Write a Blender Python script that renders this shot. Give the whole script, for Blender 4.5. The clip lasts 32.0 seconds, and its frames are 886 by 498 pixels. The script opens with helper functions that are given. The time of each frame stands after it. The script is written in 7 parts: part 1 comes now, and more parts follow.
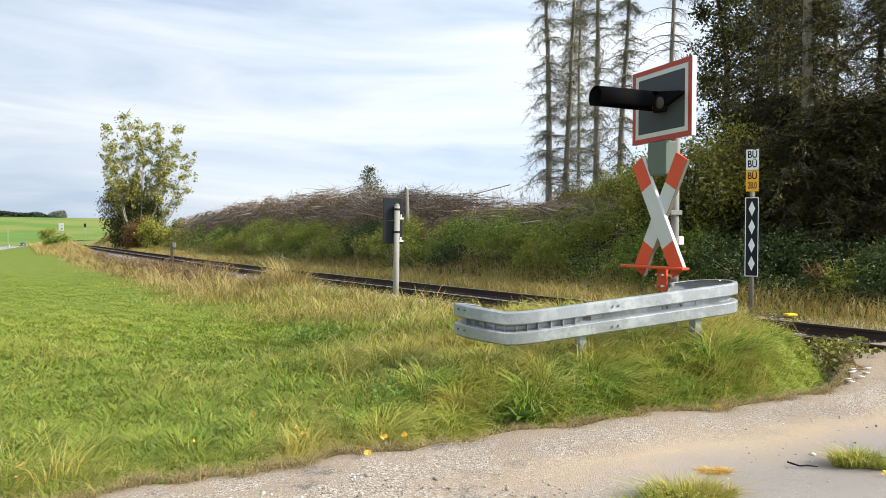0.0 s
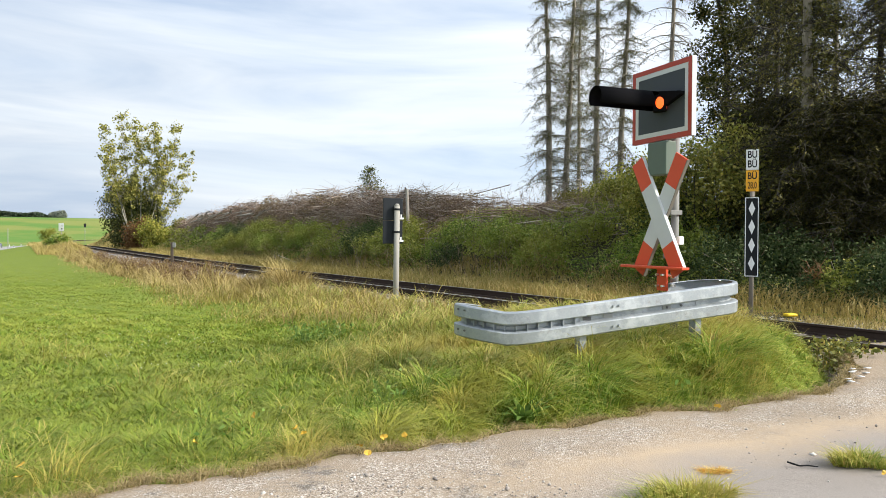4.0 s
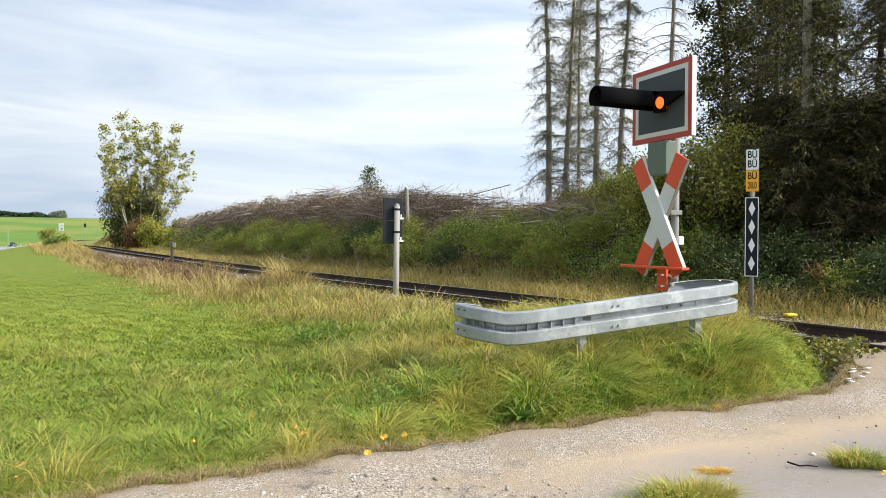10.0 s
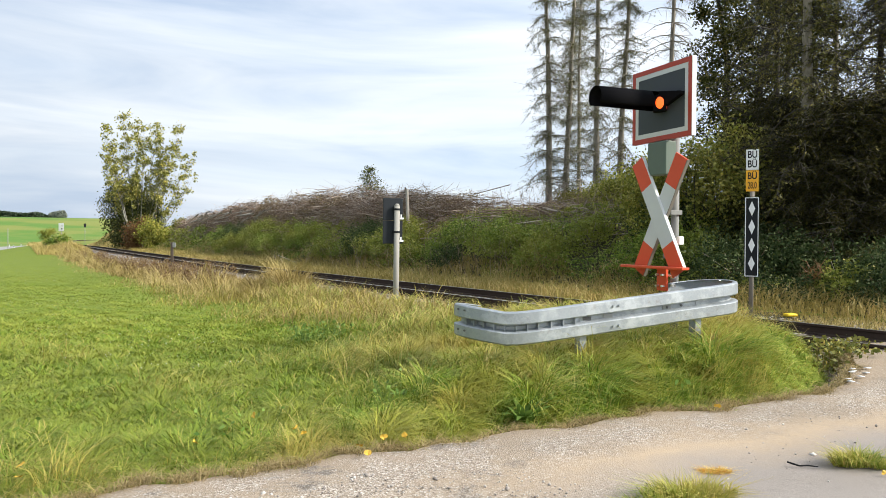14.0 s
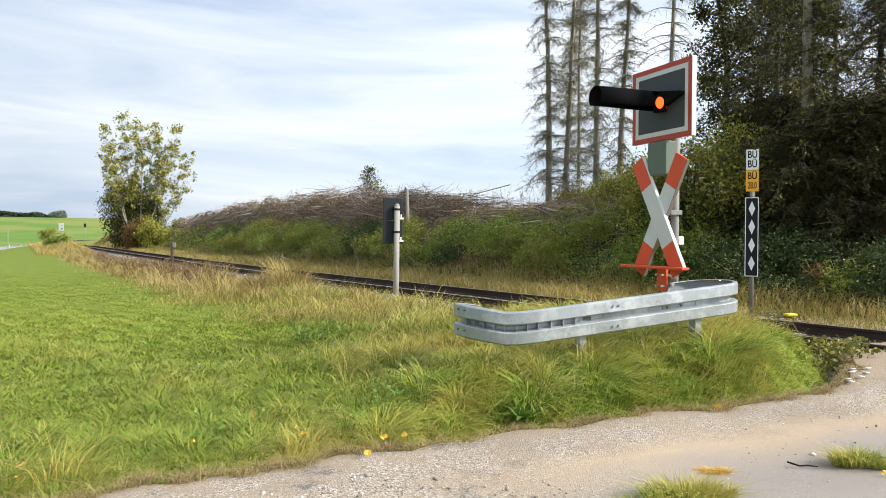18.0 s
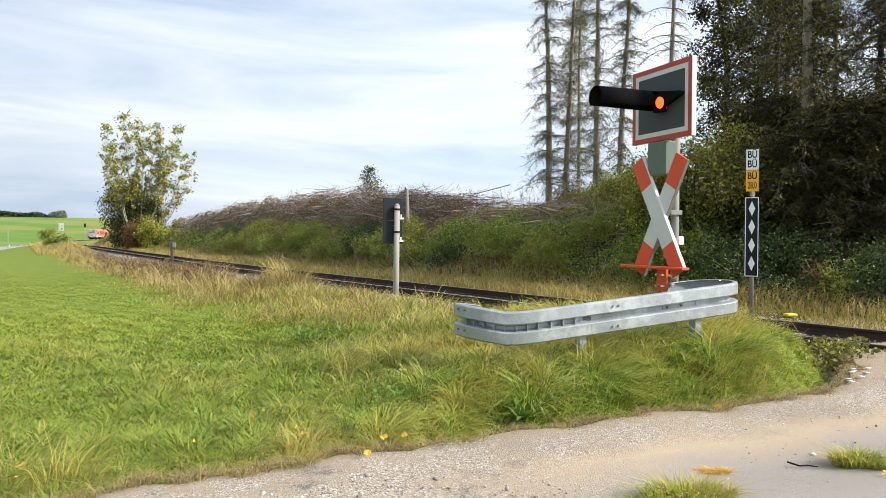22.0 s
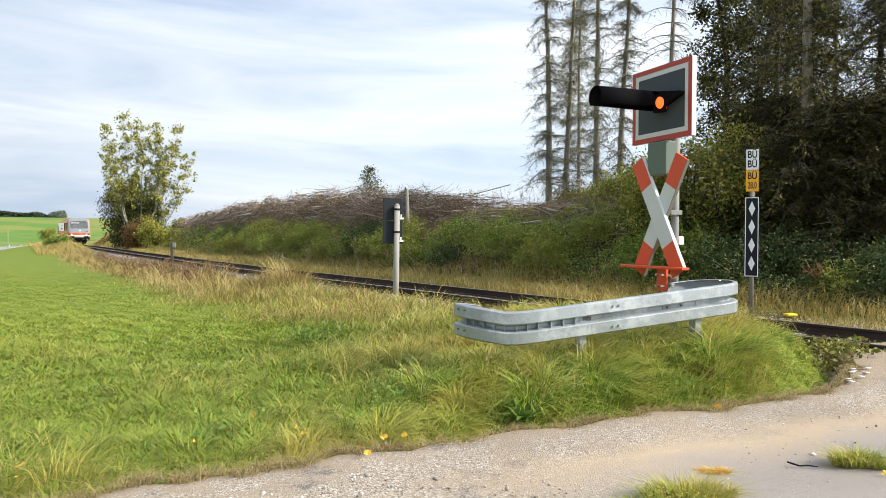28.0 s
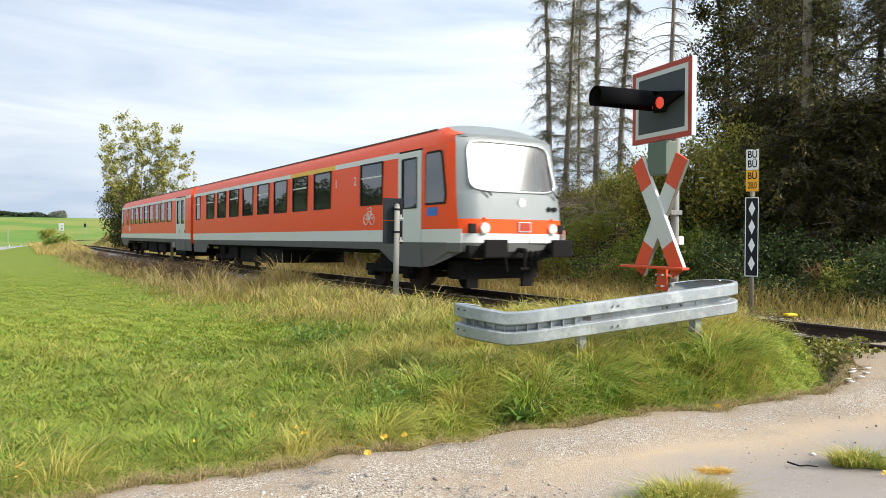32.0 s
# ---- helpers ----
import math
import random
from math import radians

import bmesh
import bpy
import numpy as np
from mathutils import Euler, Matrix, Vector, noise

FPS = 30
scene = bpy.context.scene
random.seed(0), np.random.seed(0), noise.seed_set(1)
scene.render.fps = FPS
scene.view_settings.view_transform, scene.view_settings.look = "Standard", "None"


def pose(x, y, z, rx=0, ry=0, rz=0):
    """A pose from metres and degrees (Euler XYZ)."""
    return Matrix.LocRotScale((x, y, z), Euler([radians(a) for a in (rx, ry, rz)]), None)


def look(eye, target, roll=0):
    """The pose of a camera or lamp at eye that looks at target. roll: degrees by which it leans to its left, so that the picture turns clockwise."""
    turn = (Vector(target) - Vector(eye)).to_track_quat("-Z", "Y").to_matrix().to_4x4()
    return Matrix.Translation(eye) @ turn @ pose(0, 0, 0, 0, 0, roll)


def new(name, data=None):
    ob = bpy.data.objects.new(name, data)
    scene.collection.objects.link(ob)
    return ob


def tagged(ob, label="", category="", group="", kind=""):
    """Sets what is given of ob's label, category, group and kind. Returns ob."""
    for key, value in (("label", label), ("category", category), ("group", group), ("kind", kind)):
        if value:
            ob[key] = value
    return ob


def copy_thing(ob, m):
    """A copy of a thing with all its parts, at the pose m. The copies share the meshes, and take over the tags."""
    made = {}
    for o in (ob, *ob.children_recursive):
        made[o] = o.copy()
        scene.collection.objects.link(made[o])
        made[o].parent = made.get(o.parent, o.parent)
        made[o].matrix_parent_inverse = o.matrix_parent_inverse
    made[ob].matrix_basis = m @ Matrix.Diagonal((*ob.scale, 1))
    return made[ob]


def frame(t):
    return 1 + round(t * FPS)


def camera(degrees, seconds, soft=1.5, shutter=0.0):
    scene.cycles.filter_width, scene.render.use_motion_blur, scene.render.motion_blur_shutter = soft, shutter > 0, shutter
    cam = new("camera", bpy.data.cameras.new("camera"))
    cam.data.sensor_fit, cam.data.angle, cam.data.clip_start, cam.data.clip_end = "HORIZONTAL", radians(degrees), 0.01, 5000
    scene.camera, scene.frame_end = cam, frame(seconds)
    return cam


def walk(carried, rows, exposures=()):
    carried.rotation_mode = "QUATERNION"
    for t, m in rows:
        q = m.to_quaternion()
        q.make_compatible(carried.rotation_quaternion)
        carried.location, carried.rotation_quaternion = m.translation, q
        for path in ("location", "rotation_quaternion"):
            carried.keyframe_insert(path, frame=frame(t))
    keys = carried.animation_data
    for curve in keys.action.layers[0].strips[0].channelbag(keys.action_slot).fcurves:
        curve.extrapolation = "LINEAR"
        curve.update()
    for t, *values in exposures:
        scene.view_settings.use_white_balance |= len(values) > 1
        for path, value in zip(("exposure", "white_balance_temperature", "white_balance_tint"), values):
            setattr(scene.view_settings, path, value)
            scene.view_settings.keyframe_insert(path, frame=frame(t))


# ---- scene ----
import itertools

RAIL_EYE = 1.2025
cam = camera(62.5, 32.0, soft=0.5, shutter=0.12)
EYE = (0.0, 0.0, RAIL_EYE)
AIM = (0.0, 100.0, RAIL_EYE - 100 * 0.011457)
walk(cam, [(0.0, look(EYE, AIM, 0.36)), (32.0, look(EYE, AIM, 0.36))], exposures=[(0.0, 1.5), (10.0, 1.5), (23.0, 1.54), (32.0, 1.54)])

# ---- world and sun ----
SUN_TO = Vector((0.80, -0.26, 0.54)).normalized()
world = bpy.data.worlds.new("sky")
scene.world = world
world.use_nodes = True
wt = world.node_tree
wt.nodes.clear()


def wnode(kind, **vals):
    n = wt.nodes.new(kind)
    for k, v in vals.items():
        n.inputs[k].default_value = v
    return n


def build_sky():
    out = wnode("ShaderNodeOutputWorld")
    bg = wnode("ShaderNodeBackground", Strength=0.082)
    sky = wnode("ShaderNodeTexSky")
    sky.sky_type = "NISHITA"
    sky.sun_disc = False
    sky.sun_elevation = math.asin(SUN_TO.z)
    sky.sun_rotation = math.atan2(SUN_TO.x, SUN_TO.y)
    sky.altitude = 600
    sky.air_density, sky.dust_density, sky.ozone_density = 1.0, 1.5, 1.0
    tc = wnode("ShaderNodeTexCoord")
    mp = wnode("ShaderNodeMapping")
    mp.inputs["Location"].default_value = (1.3, 0.4, 0.52)
    mp.inputs["Scale"].default_value = (1.3, 1.3, 9.5)
    n1 = wnode("ShaderNodeTexNoise", Scale=1.0, Detail=5.0, Roughness=0.5, Distortion=0.25)
    ramp = wnode("ShaderNodeValToRGB")
    ramp.color_ramp.elements[0].position = 0.28
    ramp.color_ramp.elements[0].color = (0.82, 0.82, 0.82, 1)
    ramp.color_ramp.elements[1].position = 0.55
    ramp.color_ramp.elements[1].color = (0.97, 0.97, 0.97, 1)
    n2 = wnode("ShaderNodeTexNoise", Scale=1.6, Detail=6.0, Roughness=0.52, Distortion=0.5)
    cr = wnode("ShaderNodeValToRGB")
    cr.color_ramp.elements[0].position = 0.36
    cr.color_ramp.elements[0].color = (2.75, 3.3, 4.12, 1)
    cr.color_ramp.elements[1].position = 0.66
    cr.color_ramp.elements[1].color = (4.6, 4.85, 5.1, 1)
    # the thin cloud is brighter towards the sun
    dot = wnode("ShaderNodeVectorMath")
    dot.operation = "DOT_PRODUCT"
    dot.inputs[1].default_value = tuple(SUN_TO)
    gain = wnode("ShaderNodeMath")
    gain.operation = "MULTIPLY_ADD"
    gain.inputs[1].default_value, gain.inputs[2].default_value = 0.32, 1.02
    lit = wnode("ShaderNodeVectorMath")
    lit.operation = "SCALE"
    mix = wnode("ShaderNodeMix")
    mix.data_type = "RGBA"
    L = wt.links.new
    L(tc.outputs["Generated"], mp.inputs["Vector"])
    L(mp.outputs["Vector"], n1.inputs["Vector"])
    L(mp.outputs["Vector"], n2.inputs["Vector"])
    L(n1.outputs["Fac"], ramp.inputs["Fac"])
    L(n2.outputs["Fac"], cr.inputs["Fac"])
    L(ramp.outputs["Color"], mix.inputs["Factor"])
    L(sky.outputs["Color"], mix.inputs["A"])
    L(tc.outputs["Generated"], dot.inputs[0])
    L(dot.outputs["Value"], gain.inputs[0])
    L(cr.outputs["Color"], lit.inputs[0])
    L(gain.outputs[0], lit.inputs["Scale"])
    L(lit.outputs["Vector"], mix.inputs["B"])
    L(mix.outputs["Result"], bg.inputs["Color"])
    L(bg.outputs["Background"], out.inputs["Surface"])


build_sky()
sun_data = bpy.data.lights.new("sun", "SUN")
sun_data.energy, sun_data.angle, sun_data.color = 2.2, radians(13), (1.0, 0.94, 0.84)
sun = new("sun", sun_data)
sun.matrix_world = look(SUN_TO * 60, (0, 0, 0))

# ---- materials ----


class Nodes:
    """Short-hand over a material's node tree."""

    def __init__(self, name):
        self.mat = bpy.data.materials.new(name)
        self.mat.use_nodes = True
        self.t = self.mat.node_tree
        self.bsdf = self.t.nodes["Principled BSDF"]
        self.out = self.t.nodes["Material Output"]

    def add(self, kind, **vals):
        n = self.t.nodes.new(kind)
        for k, v in vals.items():
            n.inputs[k].default_value = v
        return n

    def link(self, a, b):
        self.t.links.new(a, b)

    def noise(self, scale, detail=4.0, rough=0.55, vec=None):
        n = self.add("ShaderNodeTexNoise", Scale=scale, Detail=detail, Roughness=rough)
        if vec is None:
            vec = self.coord()
        self.link(vec, n.inputs["Vector"])
        return n.outputs["Fac"]

    def coord(self, which="Object"):
        return self.add("ShaderNodeTexCoord").outputs[which]

    def position(self):
        return self.add("ShaderNodeNewGeometry").outputs["Position"]

    def island(self):
        return self.add("ShaderNodeNewGeometry").outputs["Random Per Island"]

    def ramp(self, fac, *stops):
        n = self.add("ShaderNodeValToRGB")
        e = n.color_ramp.elements
        while len(e) < len(stops):
            e.new(0.5)
        for el, (p, c) in zip(e, stops):
            el.position, el.color = p, (*c, 1) if len(c) == 3 else c
        self.link(fac, n.inputs["Fac"])
        return n.outputs["Color"]

    def mix(self, fac, a, b, mode="MIX"):
        n = self.add("ShaderNodeMix")
        n.data_type, n.blend_type = "RGBA", mode
        for s, v in (("Factor", fac), ("A", a), ("B", b)):
            if isinstance(v, (int, float)):
                n.inputs[s].default_value = v
            elif isinstance(v, tuple):
                n.inputs[s].default_value = (*v, 1) if len(v) == 3 else v
            else:
                self.link(v, n.inputs[s])
        return n.outputs["Result"]

    def math(self, op, a, b=0.0):
        n = self.add("ShaderNodeMath")
        n.operation = op
        for i, v in enumerate((a, b)):
            if isinstance(v, (int, float)):
                n.inputs[i].default_value = v
            else:
                self.link(v, n.inputs[i])
        return n.outputs[0]

    def bump(self, height, strength=0.3, distance=0.02):
        n = self.add("ShaderNodeBump", Strength=strength, Distance=distance)
        self.link(height, n.inputs["Height"])
        self.link(n.outputs["Normal"], self.bsdf.inputs["Normal"])

    def done(self, colour=None, rough=0.6, metal=0.0, spec=None):
        b = self.bsdf.inputs
        for s, v in (("Base Color", colour), ("Roughness", rough), ("Metallic", metal), ("Specular IOR Level", spec)):
            if v is None:
                continue
            if isinstance(v, tuple):
                b[s].default_value = (*v, 1)
            elif isinstance(v, (int, float)):
                b[s].default_value = v
            else:
                self.link(v, b[s])
        return self.mat


def worn(name, colour, rough=0.5, metal=0.0, dirt=(0.12, 0.10, 0.08), amount=0.35, grain=18.0, bump=0.08, spec=0.35):
    """Paint, plastic or metal with dirt at two scales."""
    m = Nodes(name)
    a = m.noise(1.7, 5)
    b = m.noise(grain, 6)
    f = m.math("MULTIPLY", m.math("MULTIPLY", a, b), amount * 2)
    c = m.mix(f, colour, dirt)
    light = tuple(min(1, v * 1.12) for v in colour)
    c = m.mix(m.math("MULTIPLY", b, 0.35), c, light)
    m.bump(b, bump, 0.004)
    r = m.math("ADD", m.math("MULTIPLY", b, 0.25), rough - 0.12)
    return m.done(c, r, metal, spec)


def leafy(name, stops, patch=0.25, patch_col=None, rough=0.55, trans=0.25, gloss=0.3):
    """Leaf or blade material: hue by island, patches by place, and light shining through."""
    m = Nodes(name)
    c = m.ramp(m.island(), *stops)
    if patch_col:
        n = m.noise(patch, 3, 0.6, m.position())
        f = m.ramp(n, (0.42, (0, 0, 0)), (0.62, (1, 1, 1)))
        c = m.mix(m.math("MULTIPLY", f, 0.75), c, patch_col)
    m.done(c, rough, 0, gloss)
    tr = m.add("ShaderNodeBsdfTranslucent")
    m.link(c, tr.inputs["Color"])
    ms = m.add("ShaderNodeMixShader", Fac=trans)
    m.link(m.bsdf.outputs[0], ms.inputs[1])
    m.link(tr.outputs[0], ms.inputs[2])
    m.link(ms.outputs[0], m.out.inputs["Surface"])
    return m.mat


def barky(name, dark, light, scale=6.0):
    m = Nodes(name)
    mp = m.add("ShaderNodeMapping")
    mp.inputs["Scale"].default_value = (1, 1, 0.25)
    m.link(m.coord(), mp.inputs["Vector"])
    n = m.noise(scale, 8, 0.65, mp.outputs[0])
    i = m.island()
    c = m.ramp(n, (0.35, dark), (0.65, light))
    c = m.mix(m.math("MULTIPLY", i, 0.4), c, tuple(v * 0.6 for v in light))
    m.bump(n, 0.6, 0.03)
    return m.done(c, 0.9)


def glowing(name, colour, strength, base=None):
    m = Nodes(name)
    b = m.bsdf.inputs
    b["Emission Color"].default_value = (*colour, 1)
    b["Emission Strength"].default_value = strength
    return m.done(base or colour, 0.3)


def ground_material():
    m = Nodes("meadow_soil")
    pos = m.position()
    n1 = m.noise(0.35, 5, 0.6, pos)
    n2 = m.noise(9.0, 6, 0.7, pos)
    c = m.ramp(n2, (0.3, (0.105, 0.145, 0.018)), (0.55, (0.16, 0.215, 0.025)), (0.75, (0.22, 0.26, 0.04)))
    c = m.mix(m.math("MULTIPLY", n1, 0.55), c, (0.18, 0.22, 0.03))
    n3 = m.noise(0.012, 3, 0.5, pos)
    n4 = m.noise(2.2, 5, 0.65, pos)
    c = m.mix(m.ramp(n4, (0.5, (0, 0, 0)), (0.75, (0.55, 0.55, 0.55))), c, (0.115, 0.155, 0.02))
    far = m.ramp(n3, (0.45, (0.10, 0.20, 0.03)), (0.55, (0.20, 0.225, 0.05)))
    sep = m.add("ShaderNodeSeparateXYZ")
    m.link(pos, sep.inputs[0])
    f = m.math("MULTIPLY", m.math("SUBTRACT", sep.outputs[1], 120.0), 0.01)
    f = m.ramp(f, (0.0, (0, 0, 0)), (1.0, (1, 1, 1)))
    c = m.mix(f, c, far)
    m.bump(n2, 0.7, 0.08)
    return m.done(c, 0.9, 0, 0.2)


def gravel_material(name, tones, scale=40.0, distance=0.02):
    m = Nodes(name)
    pos = m.position()
    v = m.add("ShaderNodeTexVoronoi", Scale=scale)
    m.link(pos, v.inputs["Vector"])
    sep = m.add("ShaderNodeSeparateColor")
    m.link(v.outputs["Color"], sep.inputs[0])
    c = m.ramp(sep.outputs[0], (0.0, tones[0]), (0.5, tones[1]), (1.0, tones[2]))
    big = m.noise(0.8, 5, 0.6, pos)
    c = m.mix(m.math("MULTIPLY", big, 0.5), c, tones[3])
    fine = m.noise(120, 4, 0.6, pos)
    c = m.mix(m.math("MULTIPLY", fine, 0.35), c, tones[0])
    m.bump(v.outputs["Distance"], 0.5, distance)
    return m.done(c, 0.92, 0, 0.2)


def road_material():
    """Old asphalt, dusted with sand in the wheel track, loose gravel along the edge."""
    m = Nodes("road_surface")
    pos = m.position()
    sep = m.add("ShaderNodeSeparateXYZ")
    m.link(pos, sep.inputs[0])
    # distance across the road, measured along its normal
    acr = m.math("ADD", m.math("MULTIPLY", sep.outputs[0], -0.385), m.math("MULTIPLY", sep.outputs[1], 0.92))
    lng = m.math("ADD", m.math("MULTIPLY", sep.outputs[0], 0.92), m.math("MULTIPLY", sep.outputs[1], 0.385))
    wob = m.noise(1.1, 5, 0.6, pos)
    a = m.math("ADD", acr, m.math("MULTIPLY", m.math("SUBTRACT", wob, 0.5), 0.9))
    vor = m.add("ShaderNodeTexVoronoi", Scale=115.0)
    m.link(pos, vor.inputs["Vector"])
    sc = m.add("ShaderNodeSeparateColor")
    m.link(vor.outputs["Color"], sc.inputs[0])
    fine = m.noise(150, 5, 0.65, pos)
    mid = m.noise(14, 5, 0.6, pos)
    grit = m.ramp(sc.outputs[0], (0.0, (0.13, 0.105, 0.08)), (0.45, (0.38, 0.31, 0.24)), (0.85, (0.50, 0.44, 0.375)), (1.0, (0.80, 0.76, 0.70)))
    asph = m.ramp(fine, (0.3, (0.20, 0.175, 0.155)), (0.6, (0.33, 0.295, 0.265)), (0.8, (0.48, 0.44, 0.40)))
    sand = m.ramp(fine, (0.3, (0.38, 0.275, 0.175)), (0.7, (0.56, 0.435, 0.295)))
    # sand lies in the wheel track, gravel at the edge and where the side path starts
    fs = m.ramp(m.math("MULTIPLY", m.math("SUBTRACT", a, 3.2), 0.9), (0.0, (0, 0, 0)), (0.35, (1, 1, 1)), (0.7, (1, 1, 1)), (1.0, (0.2, 0.2, 0.2)))
    c = m.mix(m.math("MULTIPLY", fs, m.math("ADD", m.math("MULTIPLY", mid, 0.6), 0.50)), asph, sand)
    fe = m.ramp(m.math("SUBTRACT", a, 3.5), (0.1, (0, 0, 0)), (0.5, (1, 1, 1)))
    left = m.ramp(m.math("MULTIPLY", m.math("SUBTRACT", 3.4, m.math("ADD", lng, wob)), 0.6), (0.0, (0, 0, 0)), (1.0, (1, 1, 1)))
    fg = m.math("MAXIMUM", fe, left)
    bare = m.ramp(m.noise(3.1, 7, 0.68, pos), (0.40, (0.40, 0.40, 0.40)), (0.55, (1, 1, 1)))
    dirt = m.ramp(fine, (0.3, (0.28, 0.205, 0.135)), (0.7, (0.44, 0.345, 0.24)))
    c = m.mix(m.math("MULTIPLY", fg, 0.85), c, dirt)
    c = m.mix(m.math("MULTIPLY", m.math("MULTIPLY", fg, bare), 0.9), c, grit)
    rim = m.ramp(m.math("MULTIPLY", m.math("SUBTRACT", a, 4.25), 2.2), (0.0, (0, 0, 0)), (0.8, (0.7, 0.7, 0.7)))
    c = m.mix(rim, c, dirt)
    tar = m.ramp(sc.outputs[1], (0.0, (0.07, 0.065, 0.06)), (0.7, (0.17, 0.155, 0.14)), (1.0, (0.42, 0.40, 0.37)))
    blot = m.ramp(m.noise(1.9, 7, 0.75, pos), (0.55, (0, 0, 0)), (0.64, (1, 1, 1)))
    c = m.mix(m.math("MULTIPLY", m.math("MULTIPLY", blot, m.math("ADD", m.math("MULTIPLY", left, 0.6), 0.3)), 0.85), c, tar)
    stain = m.ramp(m.noise(0.55, 5, 0.6, pos), (0.45, (0, 0, 0)), (0.65, (0.5, 0.5, 0.5)))
    c = m.mix(stain, c, m.mix(0.5, c, (0.20, 0.165, 0.125)))
    h = m.math("ADD", m.math("MULTIPLY", vor.outputs["Distance"], m.math("ADD", m.math("MULTIPLY", fg, 0.9), 0.15)), m.math("MULTIPLY", fine, 0.3))
    m.bump(h, 0.55, 0.012)
    return m.done(c, 0.93, 0, 0.2)


def galvanised():
    m = Nodes("galvanised_steel")
    v = m.add("ShaderNodeTexVoronoi", Scale=60.0)
    m.link(m.coord(), v.inputs["Vector"])
    sc = m.add("ShaderNodeSeparateColor")
    m.link(v.outputs["Color"], sc.inputs[0])
    c = m.ramp(sc.outputs[0], (0.0, (0.315, 0.345, 0.37)), (1.0, (0.35, 0.38, 0.405)))
    st = m.noise(4.0, 8, 0.72)
    c = m.mix(m.ramp(st, (0.50, (0, 0, 0)), (0.60, (0.75, 0.75, 0.75))), c, (0.50, 0.53, 0.55))
    sm = m.noise(1.3, 6, 0.6)
    c = m.mix(m.ramp(sm, (0.50, (0, 0, 0)), (0.70, (0.5, 0.5, 0.5))), c, (0.27, 0.295, 0.31))
    drt = m.noise(9.0, 8, 0.78)
    c = m.mix(m.ramp(drt, (0.57, (0, 0, 0)), (0.74, (0.7, 0.7, 0.7))), c, (0.20, 0.175, 0.14))
    m.bump(st, 0.15, 0.01)
    return m.done(c, m.math("ADD", m.math("MULTIPLY", st, 0.3), 0.38), 0.55)


def glass_material(name, tint, rough=0.03, ior=1.55, clear=0.55):
    """Tinted vehicle glass: a dark, glossy pane that mirrors its surroundings."""
    m = Nodes(name)
    n = m.noise(2.0, 3)
    m.bump(n, 0.02, 0.01)
    m.done(tint, rough, 0.0, 0.5)
    m.bsdf.inputs["Transmission Weight"].default_value = clear
    m.bsdf.inputs["IOR"].default_value = ior
    return m.mat


M = {}
M["soil"] = ground_material()
M["road"] = road_material()
M["asphalt"] = worn("far_asphalt", (0.30, 0.30, 0.30), 0.9)
M["ballast"] = gravel_material("ballast_stone", ((0.10, 0.085, 0.075), (0.24, 0.22, 0.20), (0.40, 0.38, 0.36), (0.20, 0.16, 0.13)), 17, 0.05)
M["stone"] = leafy("loose_stone", ((0.0, (0.22, 0.195, 0.17)), (0.5, (0.38, 0.34, 0.30)), (0.88, (0.50, 0.47, 0.43)), (1.0, (0.78, 0.75, 0.70))), trans=0.0, rough=0.9)
M["galv"] = galvanised()
M["bark_light"] = barky("silvery_bark", (0.10, 0.085, 0.065), (0.33, 0.29, 0.23), 12.0)
M["zinc_post"] = worn("zinc_post", (0.33, 0.34, 0.33), 0.6, 0.3)
M["red_paint"] = worn("red_paint", (0.40, 0.040, 0.018), 0.45, amount=0.25)
M["orange_paint"] = worn("orange_red_paint", (0.66, 0.075, 0.022), 0.45, amount=0.2)
M["white_paint"] = worn("white_paint", (0.58, 0.60, 0.60), 0.45, amount=0.2)
M["board_grey"] = worn("board_grey", (0.055, 0.065, 0.075), 0.6, amount=0.1, spec=0.15)
M["visor_black"] = worn("visor_black", (0.008, 0.008, 0.009), 0.85, amount=0.0, spec=0.02)
M["box_green"] = worn("box_green", (0.10, 0.145, 0.115), 0.5)
M["plate_white"] = worn("plate_white", (0.78, 0.79, 0.78), 0.4, amount=0.1)
M["plate_yellow"] = worn("plate_yellow", (0.85, 0.40, 0.02), 0.4, amount=0.08)
M["plate_black"] = worn("plate_black", (0.016, 0.018, 0.02), 0.5, amount=0.0, spec=0.12)
M["grey_box"] = worn("signal_box_grey", (0.022, 0.026, 0.032), 0.55, amount=0.1, spec=0.15)
M["post_wood"] = worn("weathered_post", (0.23, 0.21, 0.18), 0.9, amount=0.5, grain=30, bump=0.4)
M["concrete_post"] = worn("pale_post", (0.34, 0.33, 0.295), 0.75, amount=0.4, grain=30, bump=0.2)
M["rail_steel"] = worn("rail_rust", (0.040, 0.027, 0.021), 0.85, 0.0, amount=0.3, spec=0.1)
M["rail_head"] = worn("rail_polished", (0.50, 0.50, 0.50), 0.3, 0.9, amount=0.2)
M["sleeper"] = worn("old_sleeper_wood", (0.10, 0.075, 0.055), 0.9, amount=0.5, grain=25, bump=0.4)
M["train_red"] = worn("railcar_red", (0.90, 0.085, 0.010), 0.36, amount=0.03, grain=8, bump=0.0, spec=0.30)
M["train_grey"] = worn("railcar_light_grey", (0.68, 0.70, 0.69), 0.35, amount=0.15, grain=8, bump=0.02)
M["train_front"] = worn("railcar_front_grey", (0.21, 0.235, 0.245), 0.45, 0.0, amount=0.1, grain=8, bump=0.0, spec=0.22)
M["train_skirt"] = worn("railcar_dark_grey", (0.125, 0.128, 0.128), 0.6, amount=0.3, grain=8, spec=0.2)
